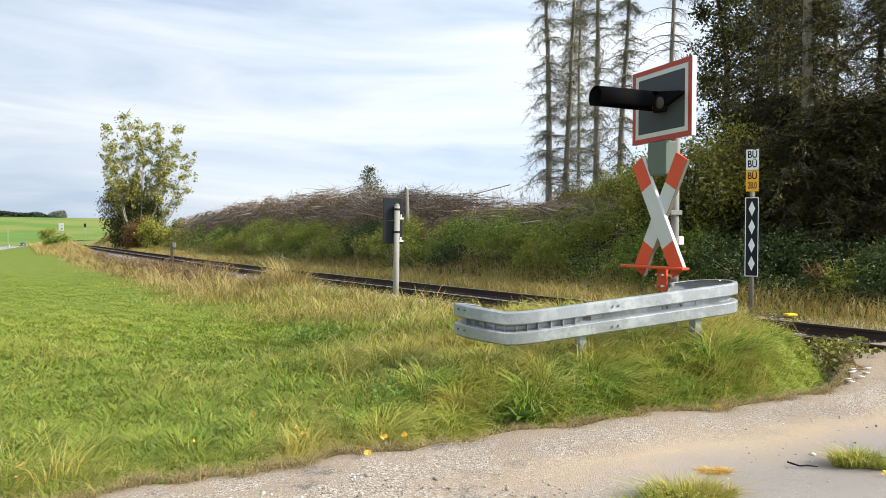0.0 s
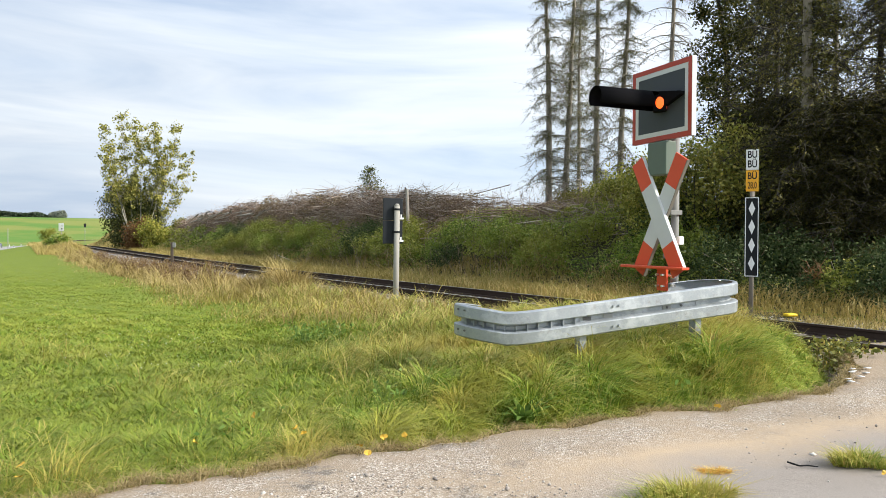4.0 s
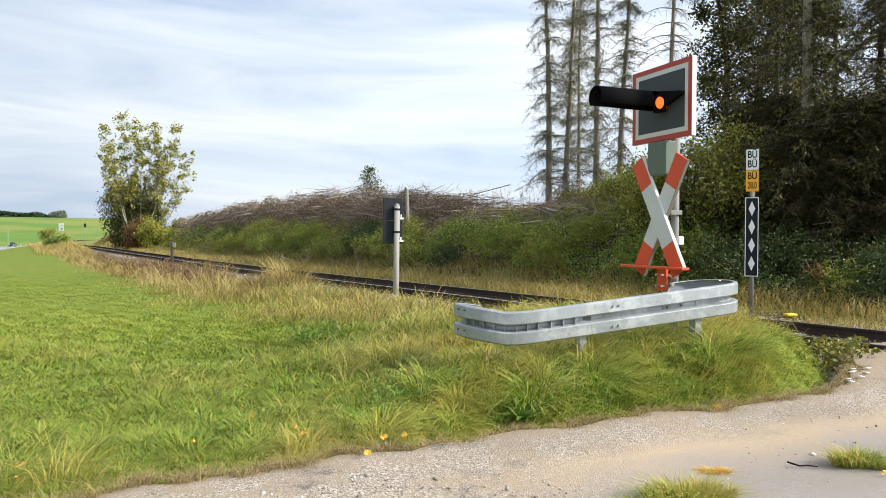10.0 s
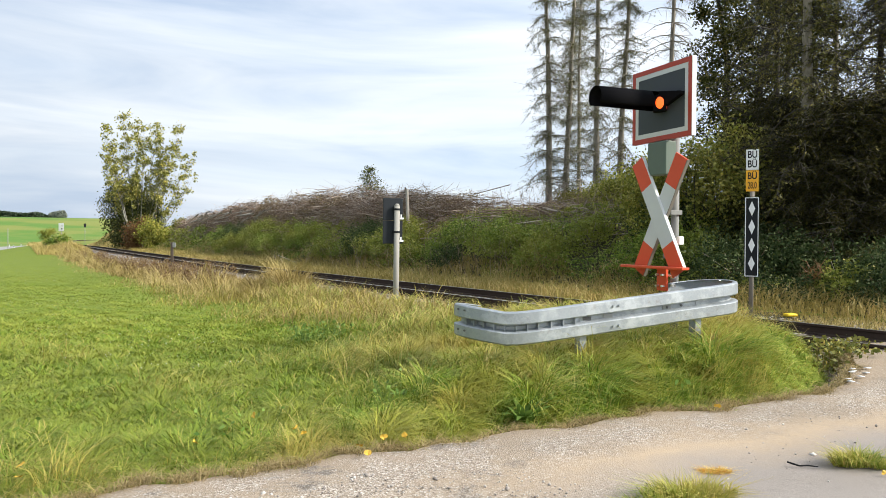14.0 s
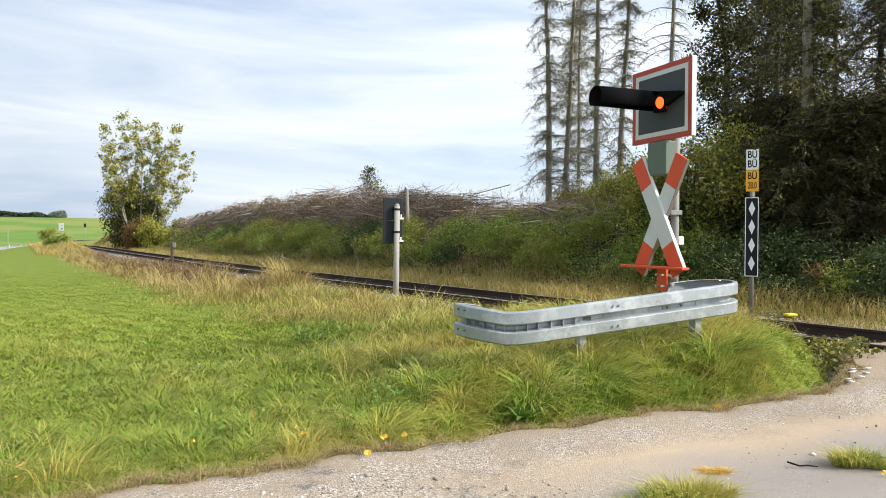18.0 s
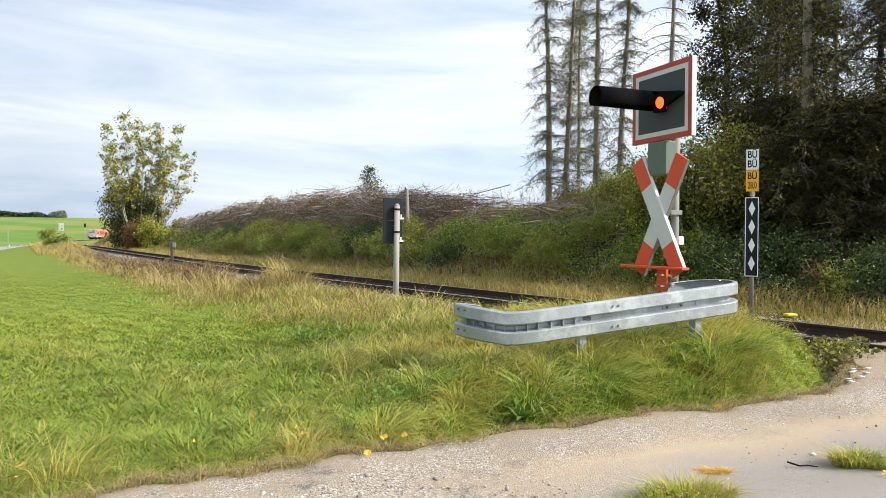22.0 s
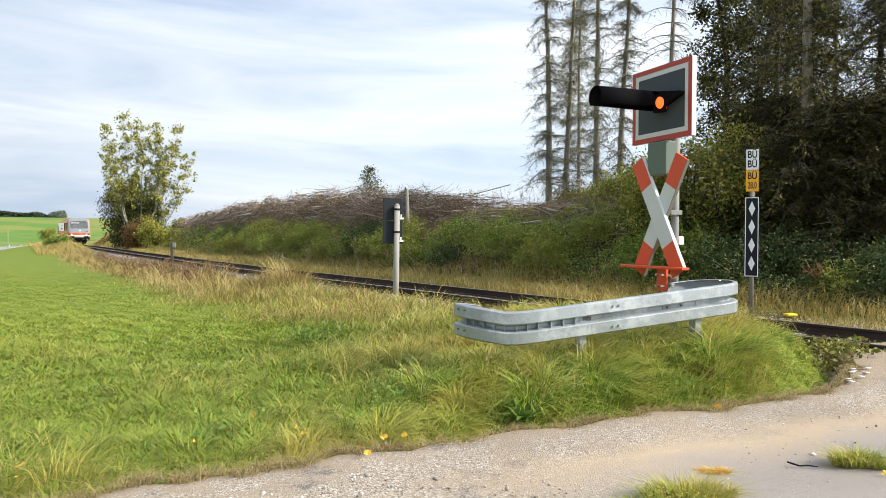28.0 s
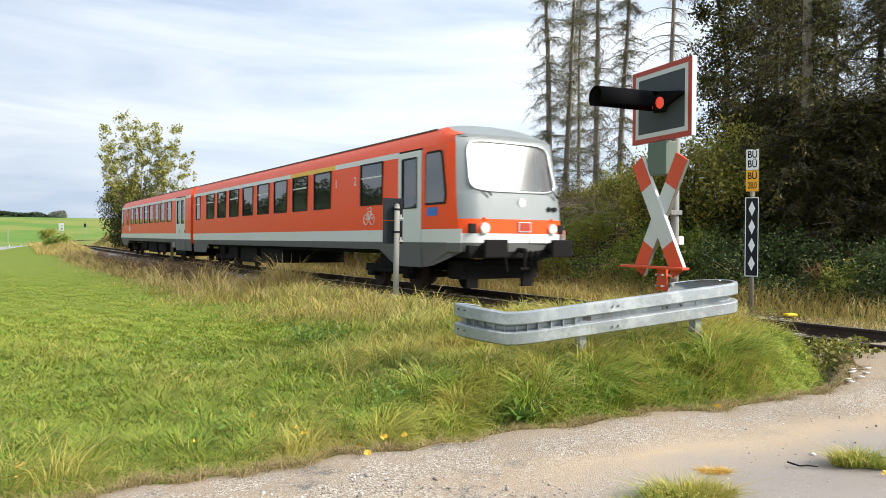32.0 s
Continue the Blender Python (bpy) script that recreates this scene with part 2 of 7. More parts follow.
M["train_roof"] = worn("railcar_roof_grey", (0.38, 0.38, 0.37), 0.7, amount=0.5, grain=5)
M["train_yellow"] = worn("first_class_yellow", (0.85, 0.48, 0.02), 0.4, amount=0.1)
M["train_black"] = worn("underframe_black", (0.012, 0.012, 0.012), 0.75, amount=0.2, dirt=(0.03, 0.025, 0.02), spec=0.06)
M["rubber"] = worn("window_rubber", (0.012, 0.012, 0.013), 0.6, amount=0.0, spec=0.12)
M["glass"] = glass_material("tinted_window_glass", (0.012, 0.013, 0.014), 0.015, 2.2, 0.25)
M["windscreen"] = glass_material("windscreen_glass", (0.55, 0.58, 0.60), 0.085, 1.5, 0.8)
M["interior"] = worn("cabin_interior", (0.10, 0.10, 0.10), 0.8)
M["seat_cloth"] = worn("seat_cloth", (0.05, 0.07, 0.14), 0.9)
M["chrome"] = worn("bright_trim", (0.75, 0.76, 0.77), 0.2, 0.7, amount=0.1)
M["blue"] = worn("blue_sticker", (0.03, 0.16, 0.55), 0.4, amount=0.1)
M["headlamp"] = glowing("headlamp_glow", (1.0, 0.80, 0.48), 0.32, (0.6, 0.55, 0.4))
M["lamp_amber"] = glowing("lamp_lit", (1.0, 0.085, 0.008), 0.9, (0.4, 0.06, 0.01))
M["lamp_red"] = glowing("lamp_fading", (1.0, 0.075, 0.02), 0.2, (0.2, 0.02, 0.01))
M["lamp_dark"] = worn("lamp_glass_dark", (0.03, 0.02, 0.012), 0.2)
M["grass_meadow"] = leafy("meadow_blades", ((0.0, (0.122, 0.19, 0.025)), (0.45, (0.212, 0.30, 0.032)), (0.85, (0.315, 0.38, 0.047)), (0.95, (0.44, 0.41, 0.09)), (1.0, (0.53, 0.40, 0.14))), 0.9, (0.29, 0.315, 0.048))
M["grass_lush"] = leafy("lush_blades", ((0.0, (0.15, 0.22, 0.031)), (0.40, (0.30, 0.37, 0.052)), (0.70, (0.47, 0.445, 0.09)), (0.88, (0.62, 0.51, 0.16)), (1.0, (0.72, 0.57, 0.25))), 0.8, (0.50, 0.395, 0.09))
M["grass_dry"] = leafy("dry_blades", ((0.0, (0.25, 0.215, 0.055)), (0.3, (0.36, 0.285, 0.09)), (0.7, (0.49, 0.375, 0.145)), (1.0, (0.62, 0.49, 0.235))), 0.45, (0.30, 0.205, 0.07))
M["grass_pale"] = leafy("pale_dry_blades", ((0.0, (0.24, 0.23, 0.055)), (0.3, (0.40, 0.32, 0.10)), (0.7, (0.54, 0.41, 0.16)), (1.0, (0.68, 0.53, 0.26))), 0.5, (0.36, 0.28, 0.08))
M["grass_far"] = leafy("far_meadow_blades", ((0.0, (0.14, 0.20, 0.028)), (0.5, (0.20, 0.28, 0.036)), (1.0, (0.28, 0.335, 0.054))), 0.25, (0.28, 0.305, 0.05))
M["weed"] = leafy("weed_leaves", ((0.0, (0.09, 0.17, 0.03)), (1.0, (0.24, 0.36, 0.07))))
M["weed_brown"] = leafy("withered_weed", ((0.0, (0.12, 0.065, 0.03)), (0.6, (0.22, 0.135, 0.055)), (1.0, (0.32, 0.23, 0.09))))
M["bramble"] = leafy("bramble_leaves", ((0.0, (0.055, 0.105, 0.014)), (0.5, (0.155, 0.235, 0.028)), (0.9, (0.28, 0.34, 0.05)), (1.0, (0.46, 0.42, 0.18))), 0.30, (0.27, 0.26, 0.045))
# dark bank earth; shade beneath the undergrowth is put into its colour
M["bank_soil_shaded"] = gravel_material("bank_earth_shaded", ((0.03, 0.026, 0.014), (0.055, 0.05, 0.022), (0.08, 0.065, 0.03), (0.035, 0.04, 0.015)), 9, 0.05)
M["bracken"] = leafy("withered_bracken", ((0.0, (0.13, 0.085, 0.045)), (0.6, (0.24, 0.165, 0.09)), (1.0, (0.36, 0.28, 0.17))), 0.5, (0.17, 0.14, 0.055), trans=0.15)
# distance haze is mixed into this paler, greyer leaf colour
M["haze_wood"] = leafy("hazy_far_trees", ((0.0, (0.13, 0.15, 0.12)), (1.0, (0.21, 0.23, 0.18))), trans=0.0)
M["bush_deep"] = leafy("deep_green_bush_leaves", ((0.0, (0.03, 0.042, 0.012)), (0.6, (0.08, 0.095, 0.022)), (0.9, (0.17, 0.17, 0.04)), (1.0, (0.26, 0.21, 0.06))), trans=0.25)
M["grass_green"] = leafy("deep_green_blades", ((0.0, (0.09, 0.18, 0.021)), (0.45, (0.225, 0.35, 0.036)), (0.75, (0.385, 0.47, 0.06)), (0.90, (0.58, 0.54, 0.12)), (1.0, (0.70, 0.57, 0.21))), 1.3, (0.43, 0.39, 0.065))
M["leaf_poplar"] = leafy("poplar_leaves", ((0.0, (0.13, 0.14, 0.03)), (0.5, (0.30, 0.295, 0.065)), (0.85, (0.50, 0.47, 0.15)), (1.0, (0.52, 0.41, 0.08))), trans=0.35)
# dark leaves of the wood's trees; also used to shade three hazels by colour
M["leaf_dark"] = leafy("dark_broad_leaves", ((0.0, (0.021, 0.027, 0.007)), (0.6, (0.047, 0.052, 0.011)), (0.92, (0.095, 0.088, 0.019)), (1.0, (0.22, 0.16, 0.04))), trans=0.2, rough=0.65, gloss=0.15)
# dark bramble leaves; near the wood their colour also stands for tree shade
M["bramble_dark_shaded"] = leafy("dark_shaded_bramble_leaves", ((0.0, (0.022, 0.042, 0.014)), (0.6, (0.055, 0.082, 0.026)), (0.9, (0.10, 0.125, 0.045)), (1.0, (0.18, 0.20, 0.11))), trans=0.2, rough=0.7, gloss=0.12)
M["shrub_light"] = leafy("light_shrub_leaves", ((0.0, (0.12, 0.14, 0.02)), (0.55, (0.28, 0.29, 0.042)), (0.9, (0.43, 0.40, 0.08)), (1.0, (0.50, 0.42, 0.13))), trans=0.3)
M["willow"] = leafy("willow_leaves", ((0.0, (0.085, 0.115, 0.016)), (0.55, (0.20, 0.235, 0.034)), (0.9, (0.33, 0.33, 0.065)), (1.0, (0.45, 0.38, 0.13))), trans=0.3)
M["edge_straw"] = leafy("short_straw", ((0.0, (0.20, 0.16, 0.06)), (0.5, (0.36, 0.27, 0.12)), (1.0, (0.52, 0.40, 0.20))))
M["leaf_hedge"] = leafy("hedge_leaves", ((0.0, (0.07, 0.092, 0.018)), (0.6, (0.16, 0.175, 0.034)), (0.9, (0.29, 0.265, 0.055)), (1.0, (0.40, 0.30, 0.07))), 0.5, (0.24, 0.21, 0.038), trans=0.3)
M["leaf_rust"] = leafy("rust_leaves", ((0.0, (0.12, 0.06, 0.025)), (1.0, (0.26, 0.14, 0.05))))
M["needle"] = leafy("larch_needles", ((0.0, (0.06, 0.075, 0.02)), (0.6, (0.13, 0.14, 0.035)), (1.0, (0.24, 0.21, 0.06))), trans=0.25)
M["needle_dark"] = leafy("olive_needles", ((0.0, (0.05, 0.054, 0.014)), (0.6, (0.125, 0.12, 0.03)), (1.0, (0.24, 0.20, 0.055))), trans=0.35)
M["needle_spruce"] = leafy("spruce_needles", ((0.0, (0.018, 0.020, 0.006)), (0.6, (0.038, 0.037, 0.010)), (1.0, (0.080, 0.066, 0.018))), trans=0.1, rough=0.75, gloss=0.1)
M["fallen"] = leafy("fallen_leaf", ((0.0, (0.55, 0.22, 0.03)), (0.5, (0.68, 0.42, 0.05)), (1.0, (0.72, 0.60, 0.25))), trans=0.1)
M["bark"] = barky("grey_bark", (0.13, 0.11, 0.09), (0.36, 0.32, 0.27))
M["bark_pale"] = barky("pale_bark", (0.20, 0.19, 0.15), (0.42, 0.40, 0.33))
M["bark_dark"] = barky("dark_bark", (0.02, 0.017, 0.013), (0.065, 0.055, 0.043))
M["pole_grey"] = worn("dull_grey_pole", (0.22, 0.225, 0.215), 0.7, 0.1)
M["stick"] = leafy("dead_wood", ((0.0, (0.13, 0.085, 0.06)), (0.5, (0.26, 0.19, 0.14)), (0.85, (0.40, 0.33, 0.26)), (1.0, (0.56, 0.50, 0.43))), 0.25, (0.22, 0.145, 0.10), trans=0.0, rough=0.9)
M["log"] = barky("cut_logs", (0.26, 0.22, 0.18), (0.50, 0.46, 0.40))
M["car_paint"] = worn("car_black", (0.02, 0.022, 0.03), 0.25, amount=0.1)
M["car_silver"] = worn("car_grey_blue", (0.16, 0.18, 0.22), 0.25, 0.3, amount=0.1)
M["car_blue"] = worn("car_dark_blue", (0.02, 0.03, 0.07), 0.25, amount=0.1)
M["tyre"] = worn("tyre", (0.02, 0.02, 0.02), 0.9)
M["far_wood"] = leafy("far_forest", ((0.0, (0.03, 0.05, 0.03)), (1.0, (0.07, 0.09, 0.05))), trans=0.0)
M["marker_yellow"] = worn("marker_yellow", (0.80, 0.55, 0.02), 0.5, amount=0.1)
M["lime"] = worn("white_chips", (0.78, 0.77, 0.74), 0.9, amount=0.2)

# ---- mesh helpers ----


def big_mesh(name, verts, groups, mat, smooth=False):
    """A mesh from arrays: verts (n, 3) and face arrays (m, 3) or (m, 4)."""
    me = bpy.data.meshes.new(name)
    verts = np.asarray(verts, np.float32)
    groups = [np.asarray(g, np.int32) for g in groups if len(g)]
    loops = np.concatenate([g.ravel() for g in groups])
    totals = np.concatenate([np.full(len(g), g.shape[1], np.int32) for g in groups])
    starts = np.concatenate([[0], np.cumsum(totals)[:-1]]).astype(np.int32)
    me.vertices.add(len(verts))
    me.vertices.foreach_set("co", verts.ravel())
    me.loops.add(len(loops))
    me.loops.foreach_set("vertex_index", loops)
    me.polygons.add(len(totals))
    me.polygons.foreach_set("loop_start", starts)
    me.polygons.foreach_set("loop_total", totals)
    if smooth:
        me.polygons.foreach_set("use_smooth", np.ones(len(totals), bool))
    me.materials.append(mat)
    me.update(calc_edges=True)
    return me


def thing(name, label, category, group="", kind=""):
    return tagged(new(name), label, category, group, kind)


def part(name, bm, mat, parent=None, label="", smooth=False):
    """Links a bmesh (or a ready mesh) as one object under parent."""
    if isinstance(bm, bpy.types.Mesh):
        me = bm
    else:
        me = bpy.data.meshes.new(name)
        bmesh.ops.recalc_face_normals(bm, faces=bm.faces)
        bm.to_mesh(me)
        bm.free()
        me.materials.append(mat)
        if smooth:
            me.polygons.foreach_set("use_smooth", np.ones(len(me.polygons), bool))
    ob = new(name, me)
    ob.parent = parent
    return tagged(ob, label)


def box(bm, cx, cy, cz, sx, sy, sz, bevel=0.0, rot=None):
    m = Matrix.Translation((cx, cy, cz)) @ (rot or Matrix()) @ Matrix.Diagonal((sx, sy, sz, 1))
    r = bmesh.ops.create_cube(bm, size=1.0, matrix=m)
    if bevel:
        edges = list({e for v in r["verts"] for e in v.link_edges})
        bmesh.ops.bevel(bm, geom=edges, offset=bevel, segments=2, affect="EDGES", profile=0.7)
    return bm


def rod(bm, a, b, r0, r1=None, seg=12, caps=True):
    a, b = Vector(a), Vector(b)
    d = b - a
    m = Matrix.Translation((a + b) / 2) @ d.to_track_quat("Z", "Y").to_matrix().to_4x4()
    bmesh.ops.create_cone(bm, cap_ends=caps, segments=seg, radius1=r0, radius2=r0 if r1 is None else r1, depth=d.length, matrix=m)
    return bm


def poly(bm, pts, thick=0.0, axis=(0, 0, 1)):
    """A flat outline, given thickness along axis."""
    vs = [bm.verts.new(p) for p in pts]
    f = bm.faces.new(vs)
    if thick:
        r = bmesh.ops.extrude_face_region(bm, geom=[f])
        bmesh.ops.translate(bm, vec=Vector(axis) * thick, verts=[g for g in r["geom"] if isinstance(g, bmesh.types.BMVert)])
    return bm


def B():
    return bmesh.new()


def tubes(segs, k=5):
    """Tapered tubes from rows (x0, y0, z0, x1, y1, z1, r0, r1)."""
    a = np.asarray(segs, float)
    p, q = a[:, :3], a[:, 3:6]
    d = q - p
    d /= np.linalg.norm(d, axis=1, keepdims=True) + 1e-9
    up = np.where(np.abs(d[:, 2:3]) > 0.9, np.array([[1.0, 0, 0]]), np.array([[0, 0, 1.0]]))
    u = np.cross(d, up)
    u /= np.linalg.norm(u, axis=1, keepdims=True)
    v = np.cross(d, u)
    ang = np.arange(k) * 2 * np.pi / k
    ring = np.cos(ang)[None, :, None] * u[:, None] + np.sin(ang)[None, :, None] * v[:, None]
    lo = p[:, None] + ring * a[:, 6][:, None, None]
    hi = q[:, None] + ring * a[:, 7][:, None, None]
    V = np.concatenate([lo, hi], 1).reshape(-1, 3)
    base = (np.arange(len(a)) * 2 * k)[:, None]
    i = np.arange(k)
    j = (i + 1) % k
    F = np.stack([base + i, base + j, base + k + j, base + k + i], -1).reshape(-1, 4)
    return V, F


def blades(P, h, w, lean, yaw, rng):
    """Bent grass blades: five points each."""
    n = len(P)
    side = np.stack([np.cos(yaw), np.sin(yaw), np.zeros(n)], 1)
    la = rng.normal(0, 1, n)
    bend = lean[:, :2] + rng.normal(0, 0.38, (n, 2))
    d = np.concatenate([bend, np.ones((n, 1))], 1)
    mid = P + d * (h * 0.55)[:, None] * np.array([0.6, 0.6, 1.0])
    tip = P + np.concatenate([bend * 1.5, np.maximum(0.25, 1 - 0.35 * np.abs(la))[:, None]], 1) * h[:, None]
    V = np.stack([P - side * w[:, None], P + side * w[:, None], mid + side * (w * 0.8)[:, None], mid - side * (w * 0.8)[:, None], tip], 1).reshape(-1, 3)
    b = np.arange(n)[:, None] * 5
    return V, b + np.array([[0, 1, 2, 3]]), b + np.array([[3, 2, 4]])


def arched(P, length, w, way, droop, rng):
    """Long blades that arch over: seven points each. way: unit direction of the fall; droop: 0 upright, 1.4 lying."""
    n = len(P)
    turn = np.arctan2(way[:, 1], way[:, 0]) + np.pi / 2 + rng.normal(0, 0.5, n)
    side = np.stack([np.cos(turn), np.sin(turn), np.zeros(n)], 1)
    rows = []
    for t, f in ((0.0, 0.75), (0.38, 1.0), (0.74, 0.7)):
        hor = length * (0.10 * t + 0.62 * droop * t * t)
        ver = length * (t * (1 - 0.12 * droop) - 0.42 * droop * t * t)
        c = P + np.column_stack([way * hor[:, None], ver])
        rows += [c - side * (w * f)[:, None], c + side * (w * f)[:, None]]
    hor, ver = length * (0.10 + 0.62 * droop), length * (1 - 0.54 * droop)
    rows.append(P + np.column_stack([way * hor[:, None], ver]))
    V = np.stack(rows, 1).reshape(-1, 3)
    b = np.arange(n)[:, None] * 7
    return V, np.concatenate([b + np.array([[0, 1, 3, 2]]), b + np.array([[2, 3, 5, 4]])]), b + np.array([[4, 5, 6]])


def clumps(P, cell, rng, seed):
    """For places: the way out of the tuft that each belongs to, and the tuft's own random number."""
    k = np.floor(P / cell).astype(np.int64)
    key = (k[:, 0] * 73856093 + k[:, 1] * 19349663 + seed * 83492791) % 1000003
    r0, r1, r2 = (((key * m) % 10007) / 10007 for m in (7919, 6101, 3571))
    c = (k + 0.25 + 0.5 * np.stack([r0, r1], 1)) * cell
    return (P - c) / cell, r2


def leaf_quads(P, size, rng, flat=0.0, slim=0.32):
    """Pointed leaf shapes, each folded a little along its middle."""
    n = len(P)
    d = rng.normal(0, 1, (n, 3))
    d[:, 2] *= 1 - flat
    d /= np.linalg.norm(d, axis=1, keepdims=True)
    e = rng.normal(0, 1, (n, 3))
    e[:, 2] *= 1 - flat
    u = np.cross(d, e)
    u /= np.linalg.norm(u, axis=1, keepdims=True) + 1e-9
    size = np.broadcast_to(np.asarray(size, float), (n,)) * rng.uniform(0.6, 1.3, n)
    s = size[:, None]
    V = np.stack([P - d * s * 0.5, P + u * s * slim, P + d * s * 0.5, P - u * s * slim], 1).reshape(-1, 3)
    return V, np.arange(n)[:, None] * 4 + np.array([[0, 1, 2, 3]])


# ---- plan of the railway line ----
HEAD, OFF, BEND = radians(32.99), 9.792, 0.0006
DIR = np.array([math.sin(HEAD), -math.cos(HEAD)])
NOR = np.array([math.cos(HEAD), math.sin(HEAD)])
KS = [30, 60, 90, 120, 150, 180, 210, 240, 280, 340, 420, 1000]
KV = [0.00058, 0.00020, 0.00031, 0.00075, 0.00088, 0.00134, 0.00098, 0.00171, 0.00286, 0.0045, 0.0, 0.0]


def plan_line():
    """The track's middle line, a point a metre: s, x, y, heading, height."""
    rows = []
    for s in range(60, -31, -1):
        lat = OFF + BEND * s * s / 2
        p = s * DIR + lat * NOR
        t = DIR + BEND * s * NOR
        rows.append((s, p[0], p[1], math.atan2(t[1], t[0])))
    s, x, y, a = rows[-1]
    while s > -960:
        k = float(np.interp(-s, KS, KV))
        a -= k
        x -= math.cos(a + k / 2)
        y -= math.sin(a + k / 2)
        s -= 1
        rows.append((s, x, y, a))
    r = np.array(rows)[::-1]
    z = np.interp(-r[:, 0], [30, 90, 150, 210, 280, 420], [0, 0.27, 0.31, 0.5, 0.72, 0.8])
    return np.column_stack([r, z])


LINE = plan_line()


def on_line(s, lat=0.0, z=0.0):
    """A place on the track: along it, across it (+ is the bank's side), above the rail heads."""
    s = np.asarray(s, float)
    x, y, a, h = (np.interp(s, LINE[:, 0], LINE[:, i]) for i in (1, 2, 3, 4))
    return np.stack([x - np.sin(a) * lat, y + np.cos(a) * lat, h + z], -1)


def from_line(x, y):
    """Along and across the track, for places x, y, and the rail's height there."""
    x, y = np.ravel(x), np.ravel(y)
    S, Q, Z = np.empty(len(x)), np.empty(len(x)), np.empty(len(x))
    L = LINE[::3]
    for i in range(0, len(x), 4000):
        d = (x[i:i + 4000, None] - L[None, :, 1]) ** 2 + (y[i:i + 4000, None] - L[None, :, 2]) ** 2
        j = d.argmin(1)
        dx, dy = x[i:i + 4000] - L[j, 1], y[i:i + 4000] - L[j, 2]
        c, s = np.cos(L[j, 3]), np.sin(L[j, 3])
        S[i:i + 4000] = L[j, 0] + dx * c + dy * s
        Q[i:i + 4000] = -dx * s + dy * c
        Z[i:i + 4000] = L[j, 4]
    return S, Q, Z


def step(a, b, v):
    t = np.clip((v - a) / (b - a), 0, 1)
    return t * t * (3 - 2 * t)


ROAD_E = np.array([0.922, 0.387])
ROAD_N = np.array([-0.387, 0.922])


def road_edge(along):
    """Across-road distance of the grass edge, for a place along the road."""
    return 4.42 + np.interp(along, [-1.0, 0.2, 1.8, 3.0, 5.2], [0.08, 0.10, 0.20, 0.15, 0.03]) + 0.035 * np.sin(along * 9.7 + 2) + 0.025 * np.sin(along * 17.3) + 0.05 * np.sin(along * 2.1) + 0.05 * np.sin(along * 5.3 + 1) + 0.16 * step(4.6, 5.6, along) + 0.62 * step(5.8, 6.9, along) + 0.80 * step(6.8, 7.8, along) + 0.45 * step(7.8, 8.6, along)


def road_height(along):
    return -0.20 + 0.17 * step(-1.0, 7.5, along)


def smooth_noise(x, y, scale, seed=0.0):
    x, y = x / scale + seed, y / scale - seed * 1.7
    return (np.sin(x * 1.7 + 1.3 * np.sin(y * 1.1)) + np.sin(y * 2.3 + 1.7 * np.sin(x * 0.9 + 1)) + np.sin((x + y) * 3.1 + 2)) / 3


